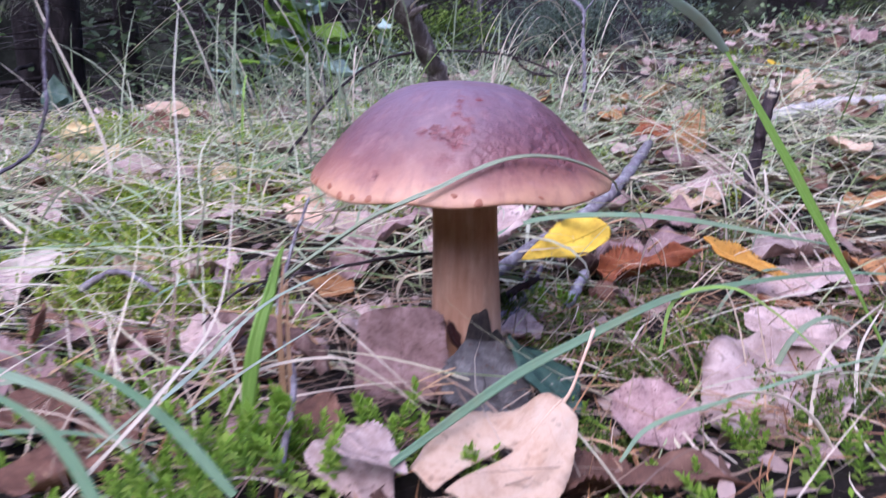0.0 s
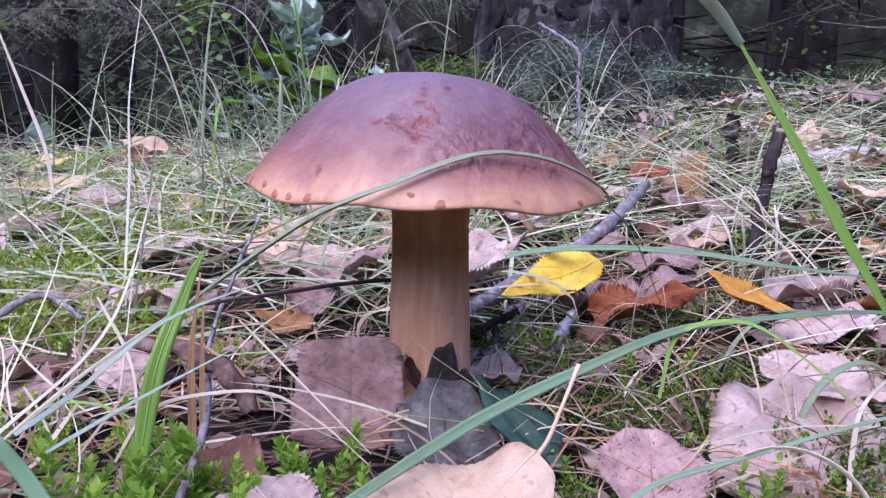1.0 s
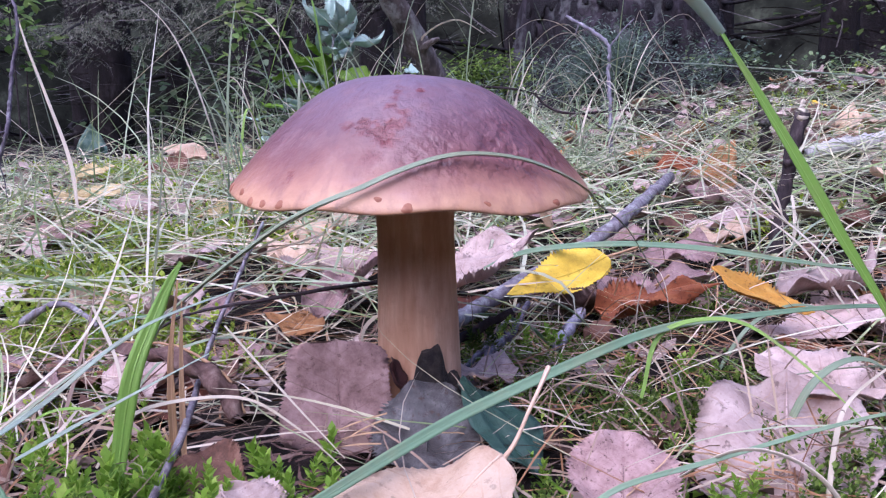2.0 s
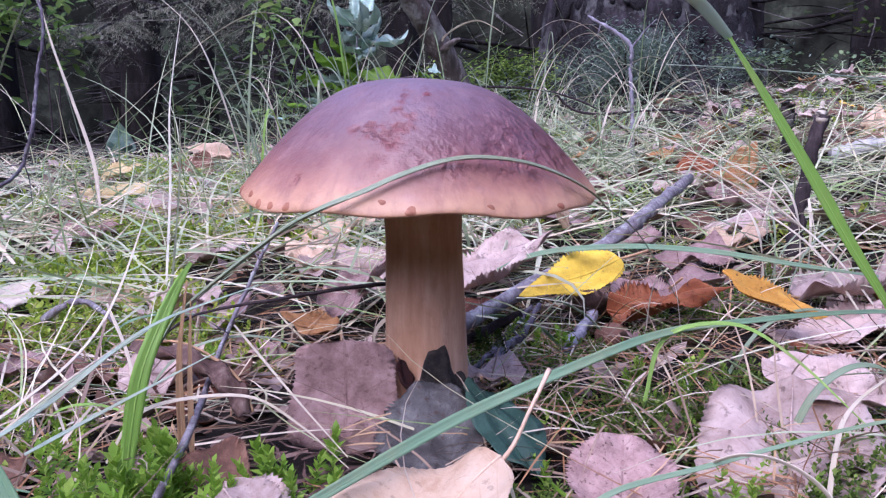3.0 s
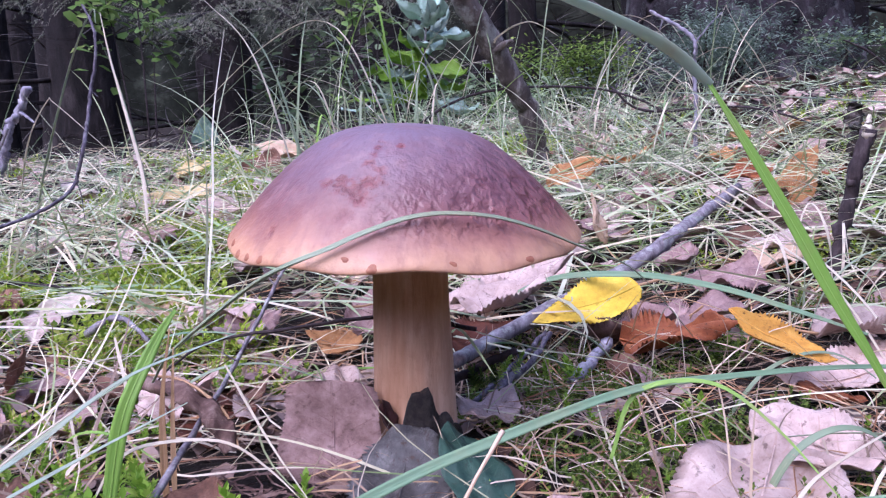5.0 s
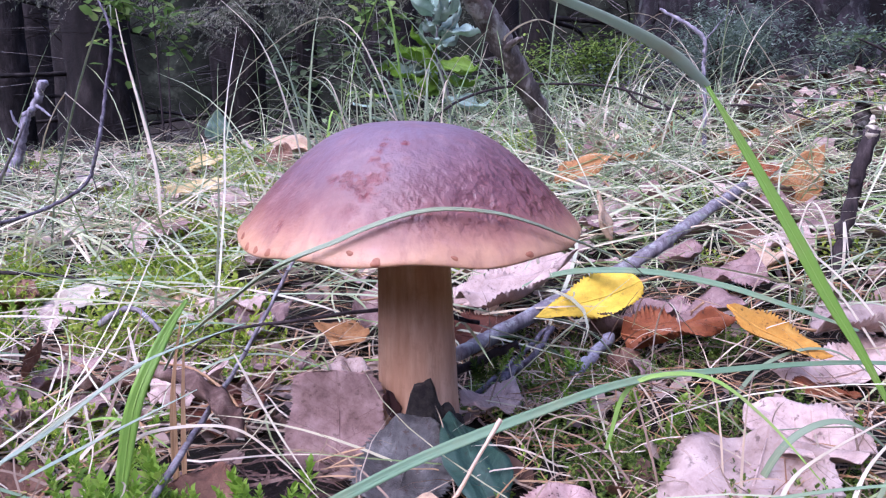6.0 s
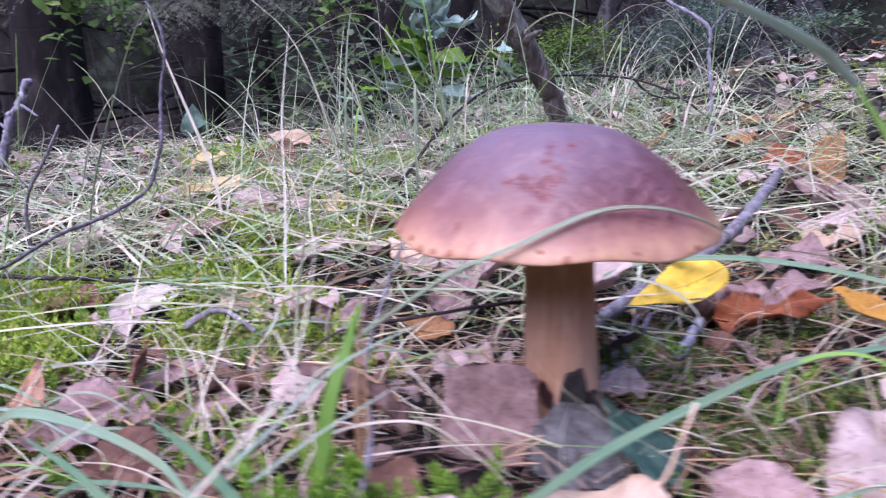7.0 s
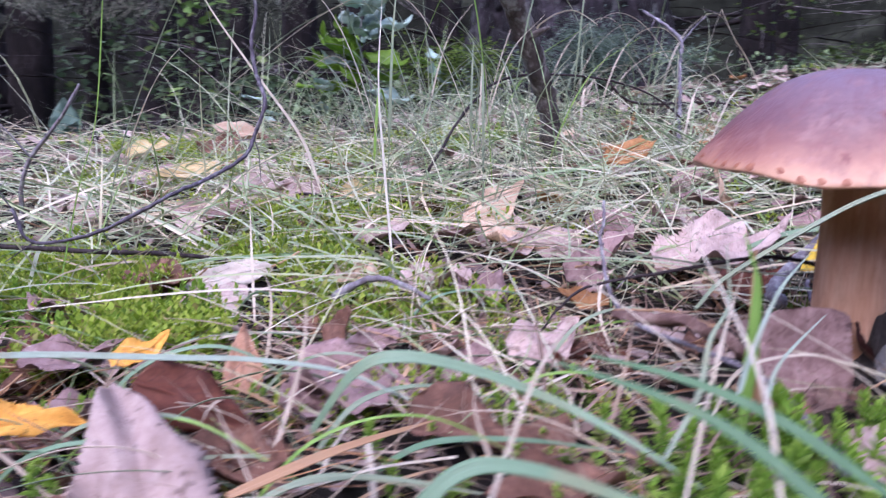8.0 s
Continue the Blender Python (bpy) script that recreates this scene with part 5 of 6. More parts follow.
leaf((-0.216, 0.196, -0.010), (-0.254, 0.276, 0.012), 0.038, "pale", "large pale pinkish dead leaf leaning up", 0, "birch", 0.5, 0.6, 1.0, seed=29, petiole=False)
leaf((-0.296, 0.262, 0.000), (-0.262, 0.275, -0.004), 0.020, "orange", "orange-yellow dead leaf in moss", 20, "birch", 0.4, 0.5, 0.9, seed=30)
leaf((-0.272, 0.328, -0.004), (-0.258, 0.352, 0.004), 0.018, "orange", "small orange dead leaf on moss", 10, "birch", 0.4, 0.5, 0.9, seed=31)
leaf((-0.315, 0.340, -0.008), (-0.280, 0.362, -0.003), 0.036, "mauve", "greyish mauve dead leaf on moss", 0, "birch", 0.4, 0.5, 0.9, seed=32)
leaf((-0.012, 0.500, 0.006), (0.050, 0.532, 0.030), 0.042, "pale", "large pale dead leaf behind the mushroom", 12, "round", 0.5, 0.5, 1.2, seed=33, petiole=False)
leaf((-0.086, 0.548, 0.008), (-0.118, 0.582, 0.024), 0.028, "cream", "cream dead leaf in grass", 8, "birch", 0.4, 0.6, 1.0, seed=34)
leaf((-0.054, 0.498, 0.006), (-0.018, 0.532, 0.026), 0.030, "mauve", "lilac-grey dead leaf in grass", -8, "birch", 0.4, 0.6, 1.0, seed=35)
leaf((-0.158, 0.291, -0.004), (-0.127, 0.269, -0.012), 0.030, "brown", "brown dead leaf among straws", 18, "birch", 0.4, 0.5, 1.0, seed=36, petiole=False)
leaf((-0.160, 0.352, -0.014), (-0.128, 0.330, -0.006), 0.034, "mauve", "dark mauve dead leaf among straws", 14, "round", 0.5, 0.7, 1.2, seed=37, petiole=False)
leaf((-0.028, 0.252, 0.000), (-0.006, 0.218, -0.011), 0.030, "pale", "pale pink dead leaf among moss", 10, "birch", 0.5, 0.5, 0.9, seed=38, petiole=False)
leaf((0.103, 1.03, 0.074), (0.119, 1.03, 0.100), 0.034, "ochre", "dull orange dead leaf under grass", 5, "birch", 0.5, 0.5, 0.9, seed=39)
leaf((0.0718, 0.600, 0.0240), (0.0613, 0.610, 0.0583), 0.018, "cream", "cream dead leaf under grass", 40, "birch", 0.4, 0.8, 0.9, seed=40)
leaf((0.0150, 0.75, 0.052), (0.0640, 0.76, 0.075), 0.034, "ochre", "dull orange dead leaf under arching grass", 30, "birch", 0.4, 0.5, 1.0, seed=95, petiole=False)
leaf((0.430, 1.200, 0.110), (0.491, 1.200, 0.106), 0.045, "yellow", "olive yellow dead leaf on litter", 25, "birch", 0.5, 0.5, 0.9, seed=41)
leaf((0.379, 0.930, 0.072), (0.394, 0.950, 0.114), 0.032, "cream", "upright cream dead leaf", 15, "birch", 0.4, 0.9, 0.9, seed=42)
leaf((0.168, 0.420, 0.018), (0.215, 0.440, 0.036), 0.042, "pale", "curled pale greyish dead leaf", -10, "birch", 0.9, 0.9, 1.2, seed=43)
leaf((-0.218, 0.730, 0.026), (-0.168, 0.745, 0.026), 0.032, "buff", "yellowish dead leaf under grass", 20, "birch", 0.4, 0.5, 1.0, seed=44)
leaf((0.055, 0.900, 0.056), (0.106, 0.950, 0.070), 0.040, "ochre", "dull orange dead leaf under grass", -12, "birch", 0.4, 0.5, 1.0, seed=45)
leaf((-0.336, 0.690, 0.014), (-0.290, 0.672, 0.016), 0.036, "mauve", "lilac-grey dead leaf on moss", 8, "birch", 0.4, 0.5, 1.0, seed=46)
leaf((0.102, 0.300, -0.008), (0.084, 0.312, -0.005), 0.026, "brown", "dark brown dead leaf in shade", 10, "birch", 0.6, 0.8, 1.0, seed=47)
leaf((0.093, 0.412, 0.004), (0.107, 0.398, -0.006), 0.020, "mauve", "small violet-grey dead leaf", -20, "round", 0.5, 0.6, 1.0, seed=48, petiole=False)
leaf((-0.048, 0.272, -0.002), (-0.022, 0.258, -0.006), 0.024, "brown", "curled brown dead leaf in moss", 12, "birch", 0.9, 0.9, 1.0, seed=49)
leaf((-0.022, 0.237, 0.004), (-0.001, 0.221, 0.001), 0.022, "pale", "pale dead leaf in moss", 0, "birch", 0.4, 0.6, 0.8, seed=50, petiole=False)
leaf((0.036, 0.345, -0.0), (0.043, 0.385, -0.0), 0.026, "pale", "pale mauve dead leaf under twigs", 0, "birch", 0.4, 0.4, 0.8, seed=51)
leaf((-0.150, 0.362, -0.010), (-0.140, 0.346, 0.002), 0.020, "pale", "pale dead leaf among straws", 6, "birch", 0.5, 0.6, 1.0, seed=52)
leaf((-0.19, 0.365, -0.014), (-0.165, 0.385, -0.002), 0.03, "mauve", "mauve dead leaf among straws", 6, "birch", 0.5, 0.6, 1.0, seed=53)

for b, t, w, col, text, roll, wave in (((-0.435, 0.88, 0.030), (-0.382, 0.85, 0.032), 0.040, "mauve", "lilac-grey dead leaf on moss", 10, 0.8), ((-0.144, 0.579, 0.008), (-0.108, 0.589, 0.020), 0.03, "mauve", "lilac-grey dead leaf in grass", -12, 1.0), ((-0.097, 0.677, 0.018), (-0.066, 0.690, 0.040), 0.036, "cream", "cream dead leaf standing in grass", 14, 1.0),
                                       ((0.192, 0.669, 0.040), (0.212, 0.612, 0.036), 0.036, "mauve", "greyish mauve dead leaf lying on dry grass", 12, 1.0), ((0.220, 0.577, 0.036), (0.250, 0.566, 0.040), 0.030, "pale", "pale dead leaf lying on dry grass", -14, 1.0), ((0.142, 0.602, 0.028), (0.180, 0.590, 0.034), 0.024, "brown", "brown dead leaf lying on dry grass", 16, 1.2), ((0.186, 0.9, 0.066), (0.222, 0.86, 0.078), 0.046, "brown", "brown dead leaf on dry grass", 22, 1.2), ((0.245, 0.80, 0.056), (0.262, 0.77, 0.062), 0.034, "rust", "rusty dead leaf on dry grass", 14, 1.0),
                                       ((-0.20, 0.60, 0.006), (-0.155, 0.615, 0.016), 0.034, "pale", "pale dead leaf on moss", 12, 1.0), ((-0.13, 0.66, 0.018), (-0.17, 0.68, 0.024), 0.032, "brown", "brown dead leaf on moss", 10, 1.0), ((-0.30, 0.94, 0.034), (-0.25, 0.92, 0.042), 0.046, "pale", "pale dead leaf on moss", 14, 1.0),
                                       ((-0.119, 0.615, 0.012), (-0.078, 0.628, 0.030), 0.036, "cream", "cream dead leaf resting on grass", 24, 1.2), ((-0.345, 0.665, 0.010), (-0.282, 0.668, 0.022), 0.036, "mauve", "lilac-grey dead leaf resting on grass", 26, 1.0), ((-0.325, 0.755, 0.024), (-0.258, 0.765, 0.034), 0.044, "pale", "pale dead leaf resting on grass", 24, 1.0), ((-0.032, 0.590, 0.012), (0.004, 0.602, 0.028), 0.034, "mauve", "lilac-grey dead leaf resting on grass", 22, 1.2), ((-0.49, 1.0, 0.044), (-0.435, 1.0, 0.056), 0.04, "buff", "yellowish dead leaf resting on grass", 24, 1.0), ((-0.115, 0.352, -0.010), (-0.085, 0.372, 0.004), 0.030, "pale", "pale crumpled dead leaf between straws", 14, 1.6)):
    leaf(b, t, w, col, text, roll, "birch", 0.4, 0.6, wave, seed=rnd.choice((91, 92, 93)), petiole=False)

# ---- leaves scattered through the litter ----
COLOURS = ["pale", "mauve", "pale", "brown", "mauve", "cream", "pale", "pale", "mauve", "brown", "ochre"]
TEXT = {"russet": "dark rusty dead leaf lying in litter", "pale": "pale pinkish dead leaf lying in litter", "mauve": "greyish mauve dead leaf lying in litter", "brown": "dark brown dead leaf lying in litter", "cream": "cream dead leaf lying in litter", "rust": "rusty dead leaf lying in litter", "ochre": "dull orange dead leaf lying in litter"}
for k in range(260):
    zone = rnd.random()
    if zone < 0.30:
        x, y = rnd.uniform(-0.34, 0.24), rnd.uniform(0.20, 0.48)
    elif zone < 0.62:
        x, y = rnd.uniform(0.0, 0.45), rnd.uniform(0.42, 1.1)
    elif zone < 0.80:
        x, y = rnd.uniform(-0.6, 0.05), rnd.uniform(0.45, 1.2)
    else:
        x, y = rnd.uniform(0.1, 1.2), rnd.uniform(0.9, 2.6)
    if math.hypot(x - CX, y - CY) < 0.05 or (0.0 < x < 0.2 and 0.18 < y < 0.46) or (-0.05 < x < 0.06 and y < 0.34):
        continue
    col = rnd.choice(COLOURS) if y > 0.38 else rnd.choice(("brown", "russet", "brown", "mauve", "mauve"))
    a = rnd.uniform(0, 6.28)
    ln = rnd.uniform(0.024, 0.046) * (1.15 if y > 0.6 else 1)
    x2, y2 = x + ln * math.cos(a), y + ln * math.sin(a)
    lift = (0.002 if y < 0.45 else 0.011) + rnd.uniform(0.0, 0.006)
    leaf((x, y, ground_at(x, y) + lift), (x2, y2, ground_at(x2, y2) + lift + rnd.uniform(0, 0.008)), ln * 0.8, col, TEXT[col], rnd.uniform(-18, 18), rnd.choice(("birch", "birch", "round")), rnd.choice((0.3, 0.6, 1.0)), rnd.choice((0.4, 0.9)), rnd.choice((0.8, 1.5)), seed=rnd.choice((60, 61, 62)), petiole=rnd.random() < 0.5)


# ---- moss, needles, flakes and grass ----
def spots(n, x0, x1, y0, y1, patch=None, cut=0.0):
    x, y = rng.uniform(x0, x1, n), rng.uniform(y0, y1, n)
    if patch:
        f = np.sin(patch * x + 1.7 * np.sin(patch * 0.8 * y)) * np.sin(patch * 1.1 * y + 0.9) + 0.4 * np.sin(patch * 2.7 * x) * np.sin(patch * 2.3 * y)
        ok = f > cut
        x, y = x[ok], y[ok]
    ok = (np.hypot(x - CX, y - CY) > 0.021) & (np.hypot(x + 0.266, y - 0.463) > 0.034) & (np.hypot(x + 0.268, y - 0.497) > 0.030) & (np.hypot(x + 0.034, (y - 0.272) * 0.85) > 0.040)
    return np.stack([x[ok], y[ok]], -1)


def on_floor(xy, lift=0.0):
    return np.column_stack([xy, rise(xy[:, 0], xy[:, 1]) + lumps(xy[:, 0], xy[:, 1]) + lift])


def moss_carpet(name, xy, h, leaf_len, material, label, per=14):
    n = len(xy)
    return shoots(name, on_floor(xy, -0.001), rng.uniform(0.6, 1.15, n) * h, rng.uniform(0.7, 1.2, n) * leaf_len, material, label, per)


moss_carpet("moss_carpet", spots(6800, -0.55, -0.02, 0.42, 1.2, 13, 0.24), 0.023, 0.0075, MOSS, "yellow-green feathery moss covering the ground")
moss_carpet("moss_carpet", spots(1900, -0.42, -0.04, 0.30, 0.56, 21, 0.40), 0.014, 0.0038, MOSS, "yellow-green feathery moss between straws", 22)
moss_carpet("moss_carpet", spots(2600, -0.46, -0.25, 0.36, 0.58, 15, -0.3), 0.024, 0.0064, MOSS, "bright yellow-green moss cushion", 20)
moss_carpet("moss_carpet", spots(3000, 0.02, 0.22, 0.25, 0.50, 29, 0.12), 0.012, 0.0030, DEEPMOSS, "fine dark green moss among needles", 20)
moss_carpet("moss_carpet", spots(330, -0.36, 0.16, 0.16, 0.32, 33, 0.25), 0.013, 0.0050, FRESHMOSS, "green leafy moss among dead leaves")
moss_carpet("moss_carpet", spots(1500, 0.0, 0.6, 0.55, 1.4, 17, 0.25), 0.016, 0.006, MOSS, "yellow-green moss under grass")
moss_carpet("moss_carpet", spots(1600, -1.2, -0.2, 0.9, 2.0, 9, 0.2), 0.02, 0.009, MOSS, "yellow-green moss under grass", 10)


SHOOTS = {}


def moss_tuft(x, y, n, spread, h, leaf_len, material=None, lift=0.0, label="bright green leafy moss tuft"):
    """A tuft of leafy shoots, each an object of its own on one of a few shared meshes."""
    material = material or FRESHMOSS
    thing = holder("moss_tuft", (x, y, ground_at(x, y) + lift), label, "moss", "moss tufts")
    for _ in range(max(3, int(n * (0.4 if y < 0.3 else 0.62)))):
        key = (material.name, rnd.randrange(5))
        if key not in SHOOTS:
            ob = shoots("moss_shoot", np.zeros((1, 3)), np.array([0.95]), np.array([0.30]), material, "", 46, 0.12, thing, fat=0.22)
            SHOOTS[key] = ob.data
        else:
            ob = new("moss_shoot", SHOOTS[key])
            ob.parent = thing
        k = h * rnd.uniform(0.65, 1.15)
        ob.matrix_basis = pose(rnd.gauss(0, spread), rnd.gauss(0, spread), -0.002, rnd.gauss(0, 14), rnd.gauss(0, 14), rnd.uniform(0, 360)) @ Matrix.Scale(k, 4)
    return thing


for x, y, n, s, h, l in ((-0.055, 0.245, 24, 0.009, 0.025, 0.0062), (-0.040, 0.250, 20, 0.008, 0.023, 0.006), (-0.070, 0.262, 14, 0.009, 0.022, 0.006), (-0.012, 0.258, 22, 0.006, 0.022, 0.0062), (-0.001, 0.250, 16, 0.005, 0.020, 0.0058), (-0.026, 0.246, 18, 0.007, 0.022, 0.006), (0.016, 0.236, 8, 0.005, 0.018, 0.0058), (0.060, 0.222, 8, 0.006, 0.018, 0.0058), (0.085, 0.215, 8, 0.006, 0.020, 0.0058),
                         (0.068, 0.262, 8, 0.005, 0.015, 0.005), (0.110, 0.250, 10, 0.007, 0.016, 0.0056), (0.135, 0.235, 8, 0.006, 0.018, 0.0056), (0.100, 0.345, 14, 0.010, 0.016, 0.004), (0.085, 0.365, 12, 0.010, 0.015, 0.004), (0.118, 0.36, 12, 0.009, 0.016, 0.004),
                         (0.165, 0.345, 10, 0.007, 0.016, 0.0046), (0.063, 0.41, 9, 0.006, 0.020, 0.004), (-0.065, 0.29, 10, 0.008, 0.016, 0.005), (-0.235, 0.345, 18, 0.014, 0.016, 0.0052), (-0.20, 0.40, 16, 0.014, 0.016, 0.005), (-0.30, 0.42, 30, 0.020, 0.021, 0.0056), (-0.33, 0.47, 34, 0.026, 0.024, 0.0058), (-0.37, 0.44, 34, 0.026, 0.024, 0.0058), (-0.36, 0.50, 30, 0.024, 0.024, 0.0058), (-0.29, 0.46, 26, 0.02, 0.022, 0.0058), (-0.27, 0.40, 16, 0.014, 0.016, 0.005), (-0.105, 0.225, 12, 0.01, 0.016, 0.0056), (-0.08, 0.225, 12, 0.008, 0.018, 0.0058), (-0.065, 0.215, 22, 0.009, 0.022, 0.0058), (-0.085, 0.245, 18, 0.009, 0.020, 0.0058), (-0.15, 0.23, 12, 0.01, 0.014, 0.0056), (-0.11, 0.20, 12, 0.01, 0.016, 0.0058)):
    moss_tuft(x, y, n, s, h, l)
for x, y in ((-0.262, 0.245), (-0.205, 0.225), (-0.300, 0.300), (-0.270, 0.318), (-0.236, 0.312), (-0.180, 0.300), (-0.165, 0.205), (-0.135, 0.215), (-0.285, 0.370), (-0.24, 0.372), (-0.205, 0.385), (-0.16, 0.262), (-0.12, 0.30), (-0.145, 0.335), (-0.105, 0.335), (-0.175, 0.345), (-0.09, 0.29), (-0.125, 0.375), (-0.155, 0.41), (-0.10, 0.40)):
    moss_tuft(x, y, 14, 0.010, 0.016, 0.005)
moss_tuft(0.037, 0.360, 12, 0.005, 0.010, 0.0045, DARKMOSS, 0.024, "dark green moss on a twig beside the stem")
moss_tuft(0.046, 0.361, 8, 0.003, 0.009, 0.0045, FRESHMOSS, 0.029, "green moss on a twig beside the stem")
stick("mossy_twig", [(0.020, 0.350, 0.010), (0.035, 0.360, 0.016), (0.049, 0.361, 0.023)], [0.0022, 0.0015], TWIG, "short mossy twig beside the stem", n=14)


def flat_litter(name, n, x0, x1, y0, y1, size, material, label, lift=0.006, category="litter"):
    """Small crumpled flakes: each a bent five-sided chip."""
    xy = spots(n, x0, x1, y0, y1)
    n = len(xy)
    b = on_floor(xy) + np.column_stack([np.zeros(n), np.zeros(n), rng.uniform(0.0005, lift, n)])
    a = rng.uniform(0, 6.3, n)
    tilt = rng.normal(0, 0.45, (n, 2))
    sz = rng.uniform(0.4, 1.3, n) * size
    V = []
    for k in range(6):
        ang = a + k * 2 * math.pi / 6
        r = sz * rng.uniform(0.5, 1.1, n)
        dx, dy = r * np.cos(ang), r * np.sin(ang)
        V.append(b + np.column_stack([dx, dy, dx * tilt[:, 0] + dy * tilt[:, 1] + rng.normal(0, 0.15, n) * sz]))
    V.append(b)
    V = np.stack(V, 1).reshape(-1, 3)
    i = np.arange(n)[:, None] * 7
    F = np.concatenate([i + np.array([[k, (k + 1) % 6, 6]]) for k in range(6)])
    return tagged(mesh_object(name, V, F, material, smooth=False), label, category, kind="stuff")


flat_litter("leaf_flakes", 2600, -0.45, 0.35, 0.14, 0.75, 0.006, FLAKES, "crumbled brown and pinkish leaf fragments")
flat_litter("leaf_flakes", 1600, -0.8, 0.9, 0.7, 2.2, 0.013, FLAKES, "brown and pale leaf fragments farther off")
flat_litter("leaf_flakes", 700, 0.2, 1.8, 1.2, 2.3, 0.016, FLAKES, "brown and pale dead leaves farther off")
# farther flakes take the trunk colour, which holds the wood's shade
flat_litter("leaf_flakes", 900, -0.1, 3.0, 2.2, 4.2, 0.018, TRUNK, "leaf fragments in the wood, coloured dark for shade", 0.02)


def lie(n, lo, hi):
    return rng.uniform(lo, hi, n)


def straw_field(n, x0, x1, y0, y1, l0, l1, w0, w1, material, label, lean=(0.9, 1.5), bend=(0.0, 0.9), patch=None, cut=0.0, name="dry_grass", **kw):
    xy = spots(n, x0, x1, y0, y1, patch, cut)
    m = len(xy)
    return sward(name, xy, lie(m, l0, l1), lie(m, *lean), lie(m, *bend), lie(m, w0, w1), material, label, **kw)


straw_field(480, -1.0, 0.0, 0.58, 1.5, 0.06, 0.18, 0.0008, 0.0018, STRAW, "bleached dead grass lying flat", (1.15, 1.55), (0.0, 0.4), lift=0.012)
flat_litter("leaf_flakes", 320, -0.9, 0.1, 0.6, 1.5, 0.013, LEAF["pale"], "pale leaf fragments among grass", 0.014)
# pine needles and short straws on the floor
straw_field(1700, -0.36, 0.26, 0.15, 0.60, 0.02, 0.05, 0.0005, 0.0010, PINS, "fallen brown pine needles", (1.2, 1.6), (0, 0.3), name="pine_needles", seg=4, lift=0.004)
straw_field(400, -0.34, 0.22, 0.20, 0.5, 0.03, 0.08, 0.0006, 0.0013, OLDSTRAW, "short dry straws over dead leaves", (0.8, 1.5), (0.2, 1.2))
straw_field(200, -0.30, -0.02, 0.22, 0.48, 0.04, 0.09, 0.0008, 0.0018, OLDSTRAW, "short dry straws over dead leaves", (0.6, 1.4), (0.2, 1.2))
straw_field(520, -0.34, 0.24, 0.19, 0.5, 0.02, 0.07, 0.0004, 0.0009, OLDSTRAW, "tangle of thin curled dry straws", (0.7, 1.5), (-0.3, 1.6), seg=7, lift=0.003)
straw_field(330, 0.02, 0.22, 0.27, 0.46, 0.02, 0.06, 0.0005, 0.0010, OLDSTRAW, "curled weathered straws over moss", (0.3, 1.4), (0.4, 2.0), seg=8, lift=0.004)
straw_field(330, 0.0, 0.24, 0.24, 0.5, 0.015, 0.05, 0.0004, 0.0008, PINS, "fallen brown pine needles under straws", (0.8, 1.6), (0, 0.8), name="pine_needles", seg=5, lift=0.006)
# dark needles and rotten scraps in the hollow under the bark
a, d = rng.uniform(0, 6.28, 150), 0.04 * np.sqrt(rng.uniform(0, 1, 150))
sward("rotten_needles", np.column_stack([-0.034 + d * np.cos(a), 0.272 + 1.15 * d * np.sin(a)]), lie(150, 0.01, 0.03), lie(150, 1.1, 1.6), lie(150, 0.0, 0.5), lie(150, 0.0006, 0.0016), STRIP, "dark rotten needles and bark scraps", seg=4, lift=0.002, category="litter")
# the thicker sward behind
straw_field(820, -0.55, 0.40, 0.46, 0.95, 0.04, 0.12, 0.0008, 0.0018, SWARD, "fine green and bleached grass bent over", (0.6, 1.4), (0.3, 1.3), name="grass")
straw_field(1700, 0.02, 0.55, 0.52, 1.15, 0.05, 0.14, 0.0007, 0.0014, SWARD, "dense fine bleached grass bent over", (0.7, 1.4), (0.3, 1.2), name="grass")
straw_field(1000, -1.1, -0.3, 0.85, 1.35, 0.05, 0.10, 0.0010, 0.0020, LUSH, "low pale green grass at the wood's edge", (0.7, 1.4), (0.2, 1.0), name="grass")
straw_field(820, 0.15, 1.0, 0.9, 1.7, 0.05, 0.11, 0.0010, 0.0022, LUSH, "low dry grass between dead leaves", (0.8, 1.5), (0.2, 1.0), name="grass")
straw_field(640, -0.3, 0.15, 0.9, 1.7, 0.06, 0.15, 0.0012, 0.0024, LUSH, "fine green and bleached grass bent over", (0.6, 1.4), (0.3, 1.3), name="grass")
straw_field(260, -0.2, 1.2, 1.5, 2.1, 0.05, 0.10, 0.0016, 0.0030, SWARD, "grass at the edge of the wood", (0.3, 1.3), (0.3, 1.3), name="grass")
straw_field(560, -0.6, 0.45, 0.45, 1.0, 0.09, 0.20, 0.0009, 0.0020, SWARD, "long green and straw-coloured blades lying over", (1.0, 1.5), (0.0, 0.7), name="grass", lift=0.012)
straw_field(190, -0.5, 0.05, 0.44, 0.8, 0.08, 0.18, 0.0011, 0.0024, STRAW, "bleached broad straws lying over moss", (1.1, 1.5), (0.0, 0.5), lift=0.016)
straw_field(190, -0.5, 0.05, 0.44, 0.8, 0.10, 0.20, 0.0014, 0.0028, LUSH, "broad pale green blades lying over moss", (1.05, 1.5), (0.0, 0.6), name="grass", lift=0.014)
straw_field(320, -0.6, 0.05, 0.5, 1.0, 0.08, 0.17, 0.0012, 0.0026, LUSH, "pale green blades bent over moss", (0.7, 1.4), (0.2, 1.1), name="grass", lift=0.006)
straw_field(130, -0.34, 0.2, 0.26, 0.46, 0.06, 0.12, 0.0006, 0.0012, SWARD, "long green and straw-coloured blades lying over", (0.9, 1.5), (0.0, 0.7), name="grass", lift=0.008)
